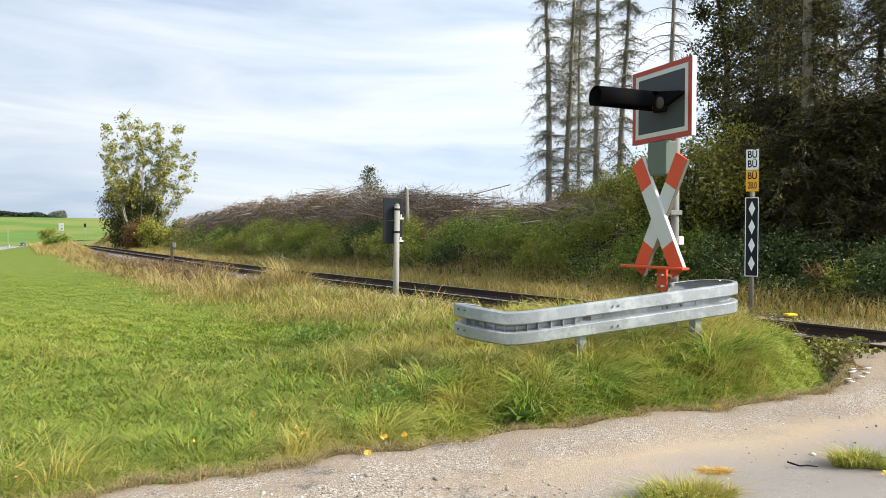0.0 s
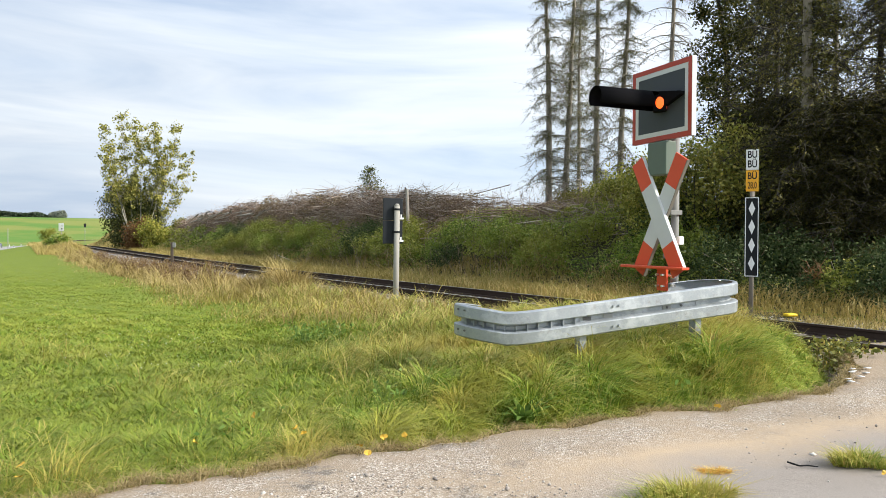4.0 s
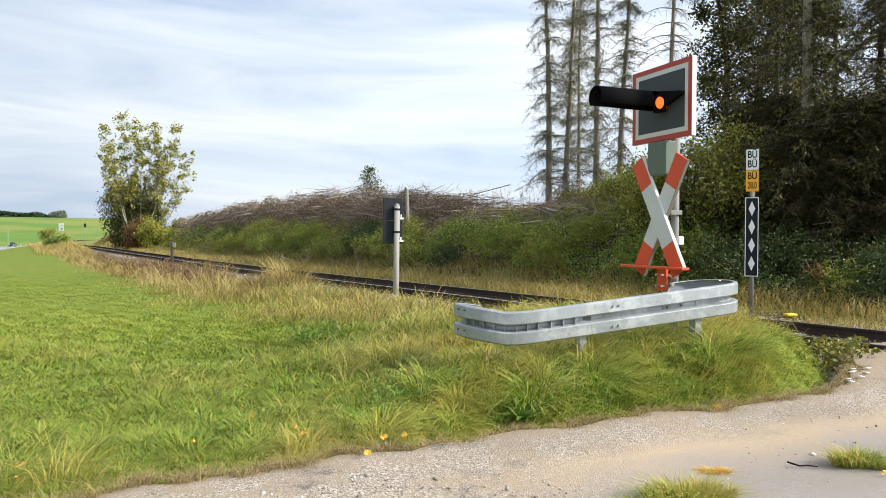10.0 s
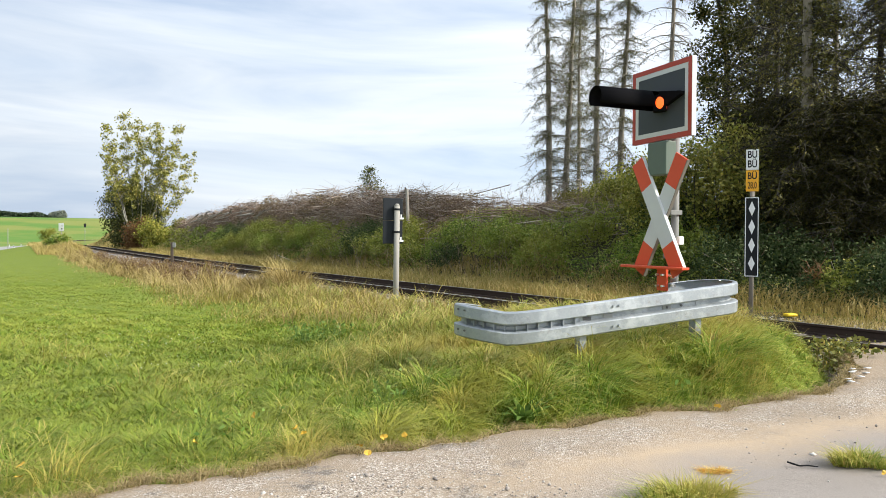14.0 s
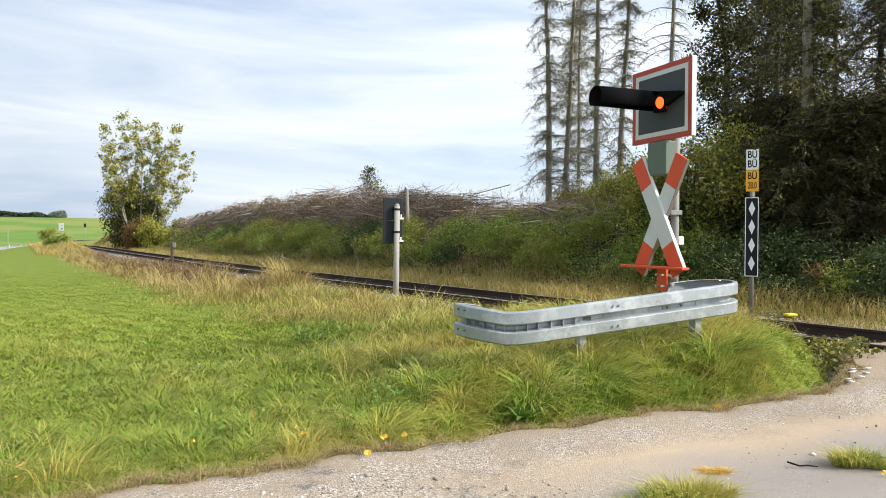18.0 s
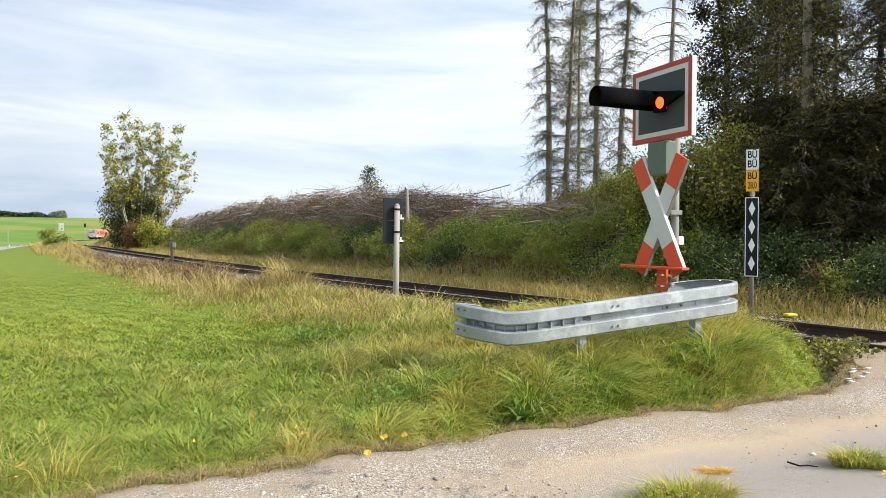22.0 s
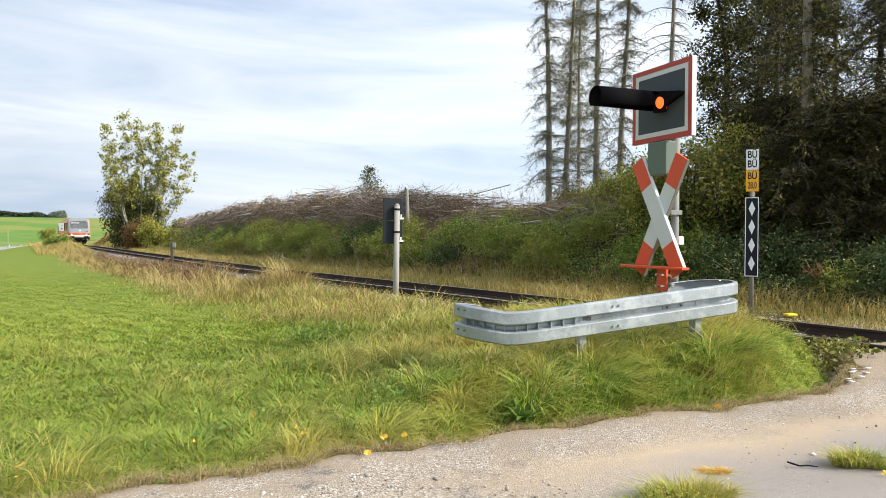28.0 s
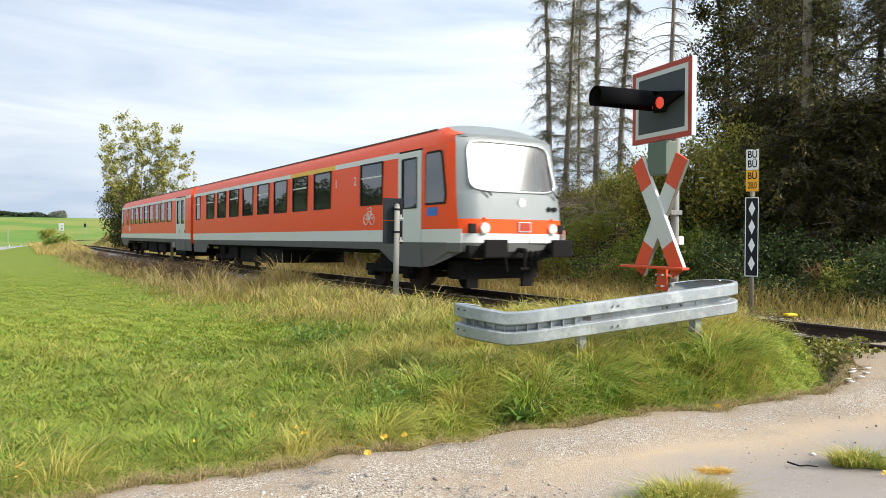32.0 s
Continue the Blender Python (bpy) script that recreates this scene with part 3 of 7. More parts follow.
def ground_z(x, y):
    x, y = np.asarray(x, float), np.asarray(y, float)
    shape = x.shape
    x, y = x.ravel(), y.ravel()
    s, q, zr = from_line(x, y)
    r = np.hypot(x, y)
    meadow = np.interp(r, [0, 84, 116, 174, 215, 300], [-0.27, -0.30, -0.80, -1.80, -2.52, -2.66]) + 0.03 * smooth_noise(x, y, 4.0) * step(200, 60, r) + 22.3 * step(310, 760, r) - 6 * step(760, 1500, r)
    # dry mound beside the line, far off
    meadow = meadow + 0.75 * np.exp(-((s + 80) / 16) ** 2 - ((q + 6.0) / 3.2) ** 2)
    bed = zr - 0.52
    z = np.where(q < 0, meadow + (bed - meadow) * step(-5.5, -2.6, q), bed)
    # pale hummock beside the bend
    z = z + 1.30 * np.exp(-((s + 88) / 8) ** 2 - ((q + 3.4) / 1.2) ** 2) * step(-1.9, -2.6, q)
    z = z + 0.85 * np.exp(-((s + 68) / 5) ** 2 - ((q + 3.6) / 1.1) ** 2) * step(-1.9, -2.6, q)
    foot = zr - 0.30
    z = np.where(q > 0, bed + (foot - bed) * step(2.4, 3.4, q), z)
    height = 2.75 * step(-116, -92, s) * (1 - 0.80 * step(-19, -8, s)) * (1 + 0.06 * smooth_noise(x, y, 7.0))
    bank = foot + height * step(4.0, 9.5, q) + 0.02 * np.clip(q - 9, 0, 60) * step(-110, -90, s)
    # end of the bank inside the bend
    bank = bank + 2.2 * np.exp(-((s + 119) / 13) ** 2) * step(2.6, 5.2, q) * step(22, 10, q)
    far = np.maximum(meadow, -2.6)
    mix = step(14, 60, q) * (1 - step(-120, -100, s))
    z = np.where(q > 2.6, bank + (far - bank) * mix, z)
    z = np.where(r > 330, far + (z - far) * (1 - step(330, 430, r)), z)
    # grassy shoulder between road and track, where the guard rail stands
    al, ac = x * ROAD_E[0] + y * ROAD_E[1], x * ROAD_N[0] + y * ROAD_N[1]
    top = np.interp(al, [0, 2.5, 4, 5.4, 6.6, 9], [-0.27, -0.07, 0.08, 0.20, 0.15, 0.07]) + 0.02 * smooth_noise(x, y, 1.2)
    z = z + (top - z) * step(0.0, 1.0, ac - road_edge(al)) * step(0.3, 3.0, al) * step(-1.05 - 1.35 * step(-6.5, -9, s), -1.55 - 2.05 * step(-6.5, -9, s), q)
    # road
    al, ac = x * ROAD_E[0] + y * ROAD_E[1], x * ROAD_N[0] + y * ROAD_N[1]
    onroad = step(0.16, -0.06, ac - road_edge(al)) * step(-60, -50, -np.abs(al)) * step(-9, -6, ac)
    z = z + (road_height(al) - 0.11 - z) * onroad
    # the level crossing
    cross = step(-3.4, -2.6, s) * step(-4.2, -2.8, -np.abs(q))
    z = z + (-0.10 - z) * cross
    return z.reshape(shape)


def ground_at(x, y):
    return float(ground_z(np.array([x]), np.array([y]))[0])

# ---- ground, road, track bed ----


def build_ground():
    # fine near the camera, coarse to the horizon
    rad = np.concatenate([np.linspace(0.3, 12, 70), np.geomspace(12.2, 130, 120), np.geomspace(133, 2600, 60)])
    ang = np.concatenate([np.linspace(-0.75, 0.75, 260), np.linspace(0.80, 2 * np.pi - 0.80, 70)])
    R, A = np.meshgrid(rad, ang, indexing="ij")
    X, Y = R * np.sin(A), R * np.cos(A)
    Z = ground_z(X, Y)
    V = np.stack([X, Y, Z], -1).reshape(-1, 3)
    n, m = R.shape
    i, j = np.meshgrid(np.arange(n - 1), np.arange(m), indexing="ij")
    jj = (j + 1) % m
    F = np.stack([i * m + j, (i + 1) * m + j, (i + 1) * m + jj, i * m + jj], -1).reshape(-1, 4)
    V = np.vstack([V, [[0, 0, ground_at(0, 0)]]])
    T = np.stack([np.full(m, len(V) - 1), np.arange(m), (np.arange(m) + 1) % m], -1)
    me = big_mesh("ground", V, [F, T], M["soil"], True)
    me.materials.append(M["bank_soil_shaded"])
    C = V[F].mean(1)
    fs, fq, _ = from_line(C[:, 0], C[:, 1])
    # bank faces darkened as shade under the growth, plus the earthy trackside strip
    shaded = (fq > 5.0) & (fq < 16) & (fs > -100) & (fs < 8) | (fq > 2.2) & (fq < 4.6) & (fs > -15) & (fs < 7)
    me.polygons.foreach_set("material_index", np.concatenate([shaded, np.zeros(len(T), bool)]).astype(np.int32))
    ob = new("ground", me)
    tagged(ob, "green meadow ground with a banked railway cutting", "ground", kind="structure")


def strip(name, rows, mat):
    """A sheet from rows of points."""
    a = np.array(rows)
    n, m = a.shape[:2]
    i, j = np.meshgrid(np.arange(n - 1), np.arange(m - 1), indexing="ij")
    F = np.stack([i * m + j, (i + 1) * m + j, (i + 1) * m + j + 1, i * m + j + 1], -1).reshape(-1, 4)
    return big_mesh(name, a.reshape(-1, 3), [F], mat, True)


def main_road(y, side=0.0):
    """A place on the country road: it runs away from the camera at a slant."""
    x = -128.0 - (y - 195.0) * 0.38
    return (x + side * 0.93, y + side * 0.36, max(FAR_ROAD_Z, ground_at(x, y) + 0.02))


def build_road():
    rows = []
    for al in np.concatenate([np.linspace(-40, -6, 18), np.linspace(-5.7, 10.5, 80)]):
        e = float(road_edge(np.array(al)))
        row = []
        for t in np.linspace(0, 1, 34):
            ac = -6 + (e + 6) * t
            p = al * ROAD_E + ac * ROAD_N
            z = road_height(np.array(al)) + 0.012 * smooth_noise(p[0], p[1], 0.9) + 0.02 * smooth_noise(p[0], p[1], 3.0) - 0.035 * step(0.95, 1.0, t)
            row.append((p[0], p[1], float(z)))
        rows.append(row)
    ob = new("road", strip("road", rows, M["road"]))
    tagged(ob, "worn sandy grey farm road with loose gravel edge", "road", kind="structure")
    # the main road, far off
    rows = []
    for y in np.linspace(130, 345, 60):
        p = main_road(y)
        rows.append([(p[0] + o * 0.93, p[1] + o * 0.36, p[2] + z) for o, z in ((-8.0, -0.7), (-4.4, 0.05), (-1, 0.06), (1, 0.06), (4.4, 0.05), (8.0, -0.7))])
    path = []
    for y in np.linspace(150, 318, 50):
        p = main_road(y)
        path.append([(p[0] + o * 0.93, p[1] + o * 0.36, ground_at(p[0] + o * 0.93, p[1] + o * 0.36) + 0.06) for o in np.linspace(4.0, float(np.interp(y, [170, 190, 240, 280, 318], [13, 13, 9.5, 5.5, 4.6])), 5)])
    ob = new("cycle_path", strip("cycle_path", path, M["asphalt"]))
    tagged(ob, "pale grey path beside the country road", "path", kind="structure")
    ob = new("main_road", strip("main_road", rows, M["asphalt"]))
    tagged(ob, "grey asphalt country road across the meadow", "road", kind="structure")


def build_bed():
    # ballast, heaped under the sleepers
    S = np.arange(-170, 12, 0.5)
    prof = [(-2.75, -0.56), (-2.1, -0.30), (-1.45, -0.17), (-0.9, -0.19), (0, -0.22), (0.9, -0.19), (1.45, -0.17), (2.1, -0.30), (2.75, -0.56)]
    rows = []
    for s in S:
        rows.append([tuple(on_line(s, q, z + (0.02 * math.sin(s * 3.1 + q * 5) if abs(q) < 2.5 else 0))) for q, z in prof])
    ob = new("ballast_bed", strip("ballast_bed", rows, M["ballast"]))
    tagged(ob, "grey brown crushed stone ballast under the track", "ballast", kind="structure")
    # stones
    rng = np.random.default_rng(5)
    s = np.concatenate([rng.uniform(-60, -10, 5000), rng.uniform(-14, 4, 3500)])
    q = rng.uniform(-2.5, 2.5, len(s))
    P = on_line(s, q, 0)
    P[:, 2] += np.interp(np.abs(q), [0, 0.9, 1.45, 2.1, 2.75], [-0.215, -0.185, -0.165, -0.295, -0.55])
    s2, q2 = rng.uniform(-15, 3, 3800), 2.1 + np.abs(rng.normal(0, 0.75, 3800))
    P2 = on_line(s2, q2, 0)
    P2[:, 2] = np.maximum(ground_z(P2[:, 0], P2[:, 1]), P2[:, 2] - np.interp(q2, [2.1, 2.75], [0.295, 0.55])) + 0.01
    P = np.concatenate([P, P2])
    V, F = pebbles(P, rng.uniform(0.018, 0.04, len(P)), rng)
    ob = new("ballast_stones", big_mesh("ballast_stones", V, [F], M["stone"]))
    tagged(ob, "loose grey crushed ballast stones", "stones", kind="stuff")


def pebbles(P, r, rng):
    """Eight-faced uneven stones."""
    n = len(P)
    base = np.array([[1, 0, 0], [0, 1, 0], [-1, 0, 0], [0, -1, 0], [0, 0, 0.8], [0, 0, -0.8]])
    a = rng.uniform(0, 2 * np.pi, n)
    c, s = np.cos(a), np.sin(a)
    v = base[None] * rng.uniform(0.6, 1.4, (n, 6, 3)) * np.asarray(r)[:, None, None]
    x = v[..., 0] * c[:, None] - v[..., 1] * s[:, None]
    y = v[..., 0] * s[:, None] + v[..., 1] * c[:, None]
    V = np.stack([x, y, v[..., 2]], -1) + P[:, None]
    f = np.array([[0, 1, 4], [1, 2, 4], [2, 3, 4], [3, 0, 4], [1, 0, 5], [2, 1, 5], [3, 2, 5], [0, 3, 5]])
    F = (np.arange(n)[:, None, None] * 6 + f[None]).reshape(-1, 3)
    return V.reshape(-1, 3), F


def build_track():
    track = thing("railway_track", "single railway track with rusty rails and dark sleepers", "railway track")
    # rail section: foot, web, head
    sec = [(-0.06, -0.16), (-0.06, -0.145), (-0.012, -0.125), (-0.010, -0.045), (-0.036, -0.032), (-0.036, -0.004), (-0.028, 0.0), (0.028, 0.0), (0.036, -0.004), (0.036, -0.032), (0.010, -0.045), (0.012, -0.125), (0.06, -0.145), (0.06, -0.16)]
    S = np.concatenate([np.arange(-420, -100, 4.0), np.arange(-100, 13, 1.0)])
    for side in (-0.7525, 0.7525):
        rows = [[tuple(on_line(s, side + a, b)) for a, b in sec] for s in S]
        me = strip("rail", rows, M["rail_steel"])
        me.materials.append(M["rail_head"])
        idx = np.tile(np.arange(len(sec) - 1), len(S) - 1)
        me.polygons.foreach_set("material_index", (idx == 6).astype(np.int32))
        me.polygons.foreach_set("use_smooth", np.zeros(len(me.polygons), bool))
        part("rail", me, None, track, "rusty steel rail with a bright running edge")
    bm = B()
    box(bm, 0, 0, -0.075, 0.25, 2.5, 0.15, 0.015)
    me = bpy.data.meshes.new("sleeper")
    bm.to_mesh(me)
    bm.free()
    me.materials.append(M["sleeper"])
    plate = bpy.data.meshes.new("rail_clip")
    bm = B()
    box(bm, 0, 0, 0.006, 0.16, 0.30, 0.012)
    for dy in (-0.09, 0.09):
        rod(bm, (0, dy, 0.006), (0, dy, 0.05), 0.018, seg=6)
    bm.to_mesh(plate)
    bm.free()
    plate.materials.append(M["rail_steel"])
    for k in range(150):
        s = 4.5 - k * 0.62
        a = float(np.interp(s, LINE[:, 0], LINE[:, 3]))
        p = on_line(s, 0, -0.165)
        ob = new("sleeper", me)
        ob.parent = track
        ob.matrix_basis = pose(p[0], p[1], p[2], 0, 0, math.degrees(a) + random.uniform(-0.6, 0.6))
        if k < 90:
            for side in (-0.7525, 0.7525):
                cl = new("rail_clip", plate)
                cl.parent = ob
                cl.location = (0, side, 0)


FAR_ROAD_Z = -2.0
build_ground()
build_road()
build_bed()
build_track()

# ---- the crossing's light signal ----
TURRET_AT = (0.045, -0.065, 2.685)
FACE = Vector((-0.922, -0.387, 0))      # towards the traffic
ACROSS = Vector((0.387, -0.922, 0))     # its right-hand side as seen by the traffic is the far side


def signal_frame(x, y, z):
    """Local x across the board, y up... local axes: x across, y away from the traffic, z up."""
    m = Matrix((ACROSS, -FACE, Vector((0, 0, 1)))).transposed().to_4x4()
    m.translation = (x, y, z)
    return m


def ring_frame(bm, w, h, t, y0, y1):
    """A flat rectangular frame of width t between depths y0 and y1."""
    for cx, cz, sx, sz in ((0, h / 2 - t / 2, w, t), (0, -h / 2 + t / 2, w, t), (-w / 2 + t / 2, 0, t, h - 2 * t), (w / 2 - t / 2, 0, t, h - 2 * t)):
        box(bm, cx, (y0 + y1) / 2, cz, sx, abs(y1 - y0), sz)
    return bm


def build_signal():
    bx, by = 2.36, 7.92
    root = thing("crossing_signal", "railway crossing light with grey board, red-white border and crossbuck", "crossing signal")
    root.matrix_basis = signal_frame(bx, by, 0)
    zc = 2.705
    W, H = 0.96, 0.81
    part("board", box(B(), 0, 0, zc, W - 0.20, 0.03, H - 0.20), M["board_grey"], root, "matt slate grey board face")
    bm = ring_frame(B(), W - 0.10, H - 0.10, 0.052, -0.017, 0.015)
    bmesh.ops.translate(bm, vec=(0, 0, zc), verts=bm.verts)
    part("inner_border", bm, M["white_paint"], root, "white inner border")
    bm = ring_frame(B(), W, H, 0.052, -0.019, 0.02)
    bmesh.ops.translate(bm, vec=(0, 0, zc), verts=bm.verts)
    part("outer_border", bm, M["red_paint"], root, "faded red outer border")
    bm = B()
    box(bm, W / 2 + 0.005, 0.008, zc, 0.010, 0.05, H)
    part("edge_strip", bm, M["plate_white"], root, "white edge strip")
    # visor: a long tube, open below
    bm = B()
    n, L = 20, 0.86
    ring = []
    for k, (y, r) in enumerate(((0.0, 0.118), (-0.15, 0.118), (-0.19, 0.118), (-0.5, 0.117), (-L, 0.115))):
        row = []
        for i in range(n + 1):
            a0 = (78, 72, -34, -42, -42)[k]
            a = radians(a0 + (222 - a0) * i / n)
            row.append((r * math.cos(a), y, zc + r * math.sin(a)))
        ring.append(row)
    outer = [[bm.verts.new(p) for p in row] for row in ring]
    inner = [[bm.verts.new((p[0] * 0.97, p[1], zc + (p[2] - zc) * 0.97)) for p in row] for row in ring]
    for a, b in zip(outer, outer[1:]):
        for i in range(n):
            bm.faces.new((a[i], a[i + 1], b[i + 1], b[i]))
    for a, b in zip(inner, inner[1:]):
        for i in range(n):
            bm.faces.new((a[i], b[i], b[i + 1], a[i + 1]))
    for i in range(n):
        bm.faces.new((outer[-1][i], outer[-1][i + 1], inner[-1][i + 1], inner[-1][i]))
    for k in (0, n):
        for a, b, c, d in zip(outer, outer[1:], inner, inner[1:]):
            bm.faces.new((a[k], b[k], d[k], c[k]))
    part("visor", bm, M["visor_black"], root, "long black tubular visor", True)
    bm = B()
    poly(bm, [(0.03, -0.075, zc + 0.118), (0.375, -0.075, zc + 0.062), (0.375, -0.075, zc + 0.030), (0.12, -0.075, zc - 0.055), (0.05, -0.075, zc - 0.02)], 0.055, (0, 1, 0))
    part("visor_wing", bm, M["visor_black"], root, "tapering black hood plate beside the lamp")
    # lamp turret: four faces, turned to show dark, fading or full light
    turret = part("lamp_turret", box(B(), 0, 0, 0, 0.14, 0.14, 0.17, 0.012), M["visor_black"], root)
    turret.location = TURRET_AT
    for k, mat in enumerate(("lamp_amber", "lamp_red", "lamp_dark", "lamp_dark")):
        bm = B()
        bmesh.ops.create_uvsphere(bm, u_segments=20, v_segments=10, radius=0.068, matrix=Matrix.Rotation(radians(90 * k), 4, "Z") @ Matrix.Translation((0, -0.062, 0)) @ Matrix.Diagonal((0.80, 0.2, 1.16, 1)))
        part("lamp_lens", bm, M[mat], turret, ("bright orange lit lens", "dim red fading lens", "unlit dark lens", "unlit dark lens")[k], True)
    # green switch box and bracket
    part("switch_box", box(B(), -0.03, 0.03, 2.11, 0.30, 0.14, 0.36, 0.012), M["box_green"], root, "green-grey metal box")
    # pole
    bm = B()
    rod(bm, (0.06, 0.14, -0.35), (0.06, 0.14, 2.75), 0.043, seg=18)
    part("pole", bm, M["pole_grey"], root, "dull grey steel pole", True)
    for z in (1.05, 1.52, 1.95, 2.45):
        part("clamp", box(B(), 0.06, 0.11, z, 0.13, 0.15, 0.05, 0.008), M["pole_grey"], root)
    # crossbuck
    zx = 1.485
    for sgn, y in ((-1, -0.045), (1, -0.015)):
        rot = Matrix.Rotation(radians(29.3 * sgn), 4, "Y")
        beam = part("crossbuck_beam", box(B(), 0, y, zx, 0.19, 0.022, 0.72, 0, None), M["white_paint"], root, "white crossbuck beam with red ends")
        beam.data.transform(Matrix.Translation((0, 0, zx)) @ rot @ Matrix.Translation((0, 0, -zx)))
        for end in (-1, 1):
            bm = B()
            box(bm, 0, y, end * (0.36 + 0.1725), 0.19, 0.022, 0.345)
            bmesh.ops.transform(bm, matrix=Matrix.Translation((0, 0, zx)) @ rot, verts=bm.verts)
            part("red_end", bm, M["orange_paint"], beam, "orange-red beam end")
        bm = B()
        box(bm, 0.099, y + 0.010, 0, 0.008, 0.036, 1.41)
        bmesh.ops.transform(bm, matrix=Matrix.Translation((0, 0, zx)) @ rot, verts=bm.verts)
        part("edge_fold", bm, M["plate_white" if sgn < 0 else "post_wood"], beam)
    # orange cross bar and its bracket
    part("cross_bar", box(B(), 0, -0.10, 0.93, 1.02, 0.10, 0.028, 0.008), M["orange_paint"], root, "bright orange-red horizontal bar")
    part("bar_bracket", box(B(), 0.06, -0.02, 0.80, 0.15, 0.03, 0.24, 0.004), M["orange_paint"], root, "orange-red bracket plate")
    for x, z in itertools.product((0.015, 0.105), (0.73, 0.85)):
        bm = B()
        rod(bm, (x, -0.035, z), (x, -0.075, z), 0.014, seg=6)
        part("bolt", bm, M["chrome"], root)
    for z in (0.74, 0.84):
        bm = B()
        rod(bm, (0.02, 0.03, z), (0.20, 0.03, z), 0.012, seg=8)
        rod(bm, (0.17, 0.02, z), (0.20, 0.02, z), 0.024, seg=6)
        part("clamp_bolt", bm, M["chrome"], root)
    part("junction_box", box(B(), 0.145, 0.14, 1.22, 0.05, 0.06, 0.09, 0.01), M["plate_white"], root, "small white box on the pole")
    return turret


TURRET = build_signal()

# ---- guard rail ----


def build_guard_rail():
    root = thing("guard_rail", "galvanised steel guard rail bent back at both ends", "guard rail")
    d = Vector((0.958, 0.287, 0)).normalized()
    nrm = Vector((-d.y, d.x, 0))
    a = Vector((0.62, 6.63, 0))
    length, rad = 2.22, 0.27
    # short return, bend, near side, hairpin, short return
    pts = []
    back, corner = a + nrm * 0.72, a - d * 0.30 + nrm * 0.50
    for k in range(4):
        pts.append(back + (corner - back) * k / 4)
    a0 = a + d * 0.25
    for k in range(9, -1, -1):
        t = k / 9 * math.pi / 2
        pts.append(a0 + nrm * 0.50 * (1 - math.cos(t)) - d * 0.55 * math.sin(t))
    for k in range(1, 16):
        pts.append(a0 + d * (length - 0.25) * k / 16)
    c1 = a + d * length + nrm * rad
    for k in range(0, 14):
        t = k / 13 * math.pi
        pts.append(c1 - nrm * rad * math.cos(t) + d * rad * math.sin(t))
    for k in range(1, 3):
        pts.append(c1 + nrm * rad - d * 0.09 * k)

    def top(p):
        along = (p - a).dot(d)
        return 0.555 + (0.104 if along > 0 else -0.17) * along

    # two-wave profile: height below the top edge, outward depth
    prof = [(0.008, 0.030), (0.0, 0.045), (0.004, 0.066), (0.016, 0.076), (0.112, 0.080), (0.123, 0.072), (0.132, 0.016), (0.140, 0.008), (0.170, 0.008), (0.178, 0.016), (0.187, 0.072), (0.198, 0.080), (0.294, 0.076), (0.306, 0.066), (0.31, 0.045), (0.302, 0.030)]
    crease = {3, 4, 6, 7, 8, 9, 11, 12}
    rows, back = [], []
    for i, p in enumerate(pts):
        t = (pts[min(i + 1, len(pts) - 1)] - pts[max(i - 1, 0)]).normalized()
        o = Vector((t.y, -t.x, 0))
        rows.append([tuple(p + o * dep + Vector((0, 0, top(p) - dz))) for dz, dep in prof])
        back.append([tuple(p + o * (dep - 0.004) + Vector((0, 0, top(p) - dz))) for dz, dep in prof])

    def piece(i0, i1, name, label=""):
        bm = B()
        f = [[bm.verts.new(q) for q in r] for r in rows[i0:i1 + 1]]
        b = [[bm.verts.new(q) for q in r] for r in back[i0:i1 + 1]]
        n, m = len(f), len(prof)
        for i in range(n - 1):
            for j in range(m - 1):
                bm.faces.new((f[i][j], f[i + 1][j], f[i + 1][j + 1], f[i][j + 1]))
                bm.faces.new((b[i][j], b[i][j + 1], b[i + 1][j + 1], b[i + 1][j]))
            bm.faces.new((f[i][0], b[i][0], b[i + 1][0], f[i + 1][0]))
            bm.faces.new((f[i][-1], f[i + 1][-1], b[i + 1][-1], b[i][-1]))
        for i in (0, n - 1):
            for j in range(m - 1):
                bm.faces.new((f[i][j], f[i][j + 1], b[i][j + 1], b[i][j]))
        for i in (0, n - 1):
            for j in range(m - 1):
                for side in (f, b):
                    bm.edges.get((side[i][j], side[i][j + 1])).smooth = False
        for i in range(n - 1):
            for j in crease:
                for side in (f, b):
                    bm.edges.get((side[i][j], side[i + 1][j])).smooth = False
        return part(name, bm, M["galv"], root, label, True)

    piece(0, 13, "curved_end", "rounded galvanised end piece")
    piece(13, 29, "beam", "two-wave galvanised beam")
    piece(29, len(pts) - 1, "curved_end", "rounded galvanised return piece")
    # stiffening ribs in the groove of the bend
    for i in range(6, 17):
        p = pts[i]
        t = (pts[i + 1] - pts[i - 1]).normalized()
        o = Vector((t.y, -t.x, 0))
        q = p + o * 0.034
        bm = B()
        box(bm, q.x, q.y, top(p) - 0.155, 0.006, 0.062, 0.075, 0, Matrix.Rotation(math.atan2(t.y, t.x), 4, "Z"))
        part("rib", bm, M["galv"], root)
    # small dark plate in the groove, bolts at the end of the beam
    rot = Matrix.Rotation(math.atan2(d.y, d.x), 4, "Z")
    q = a + d * 0.76 - nrm * 0.018
    part("marker_plate", box(B(), q.x, q.y, top(q) - 0.153, 0.085, 0.006, 0.034, 0.002, rot), M["train_skirt"], root, "small dark marker plate")
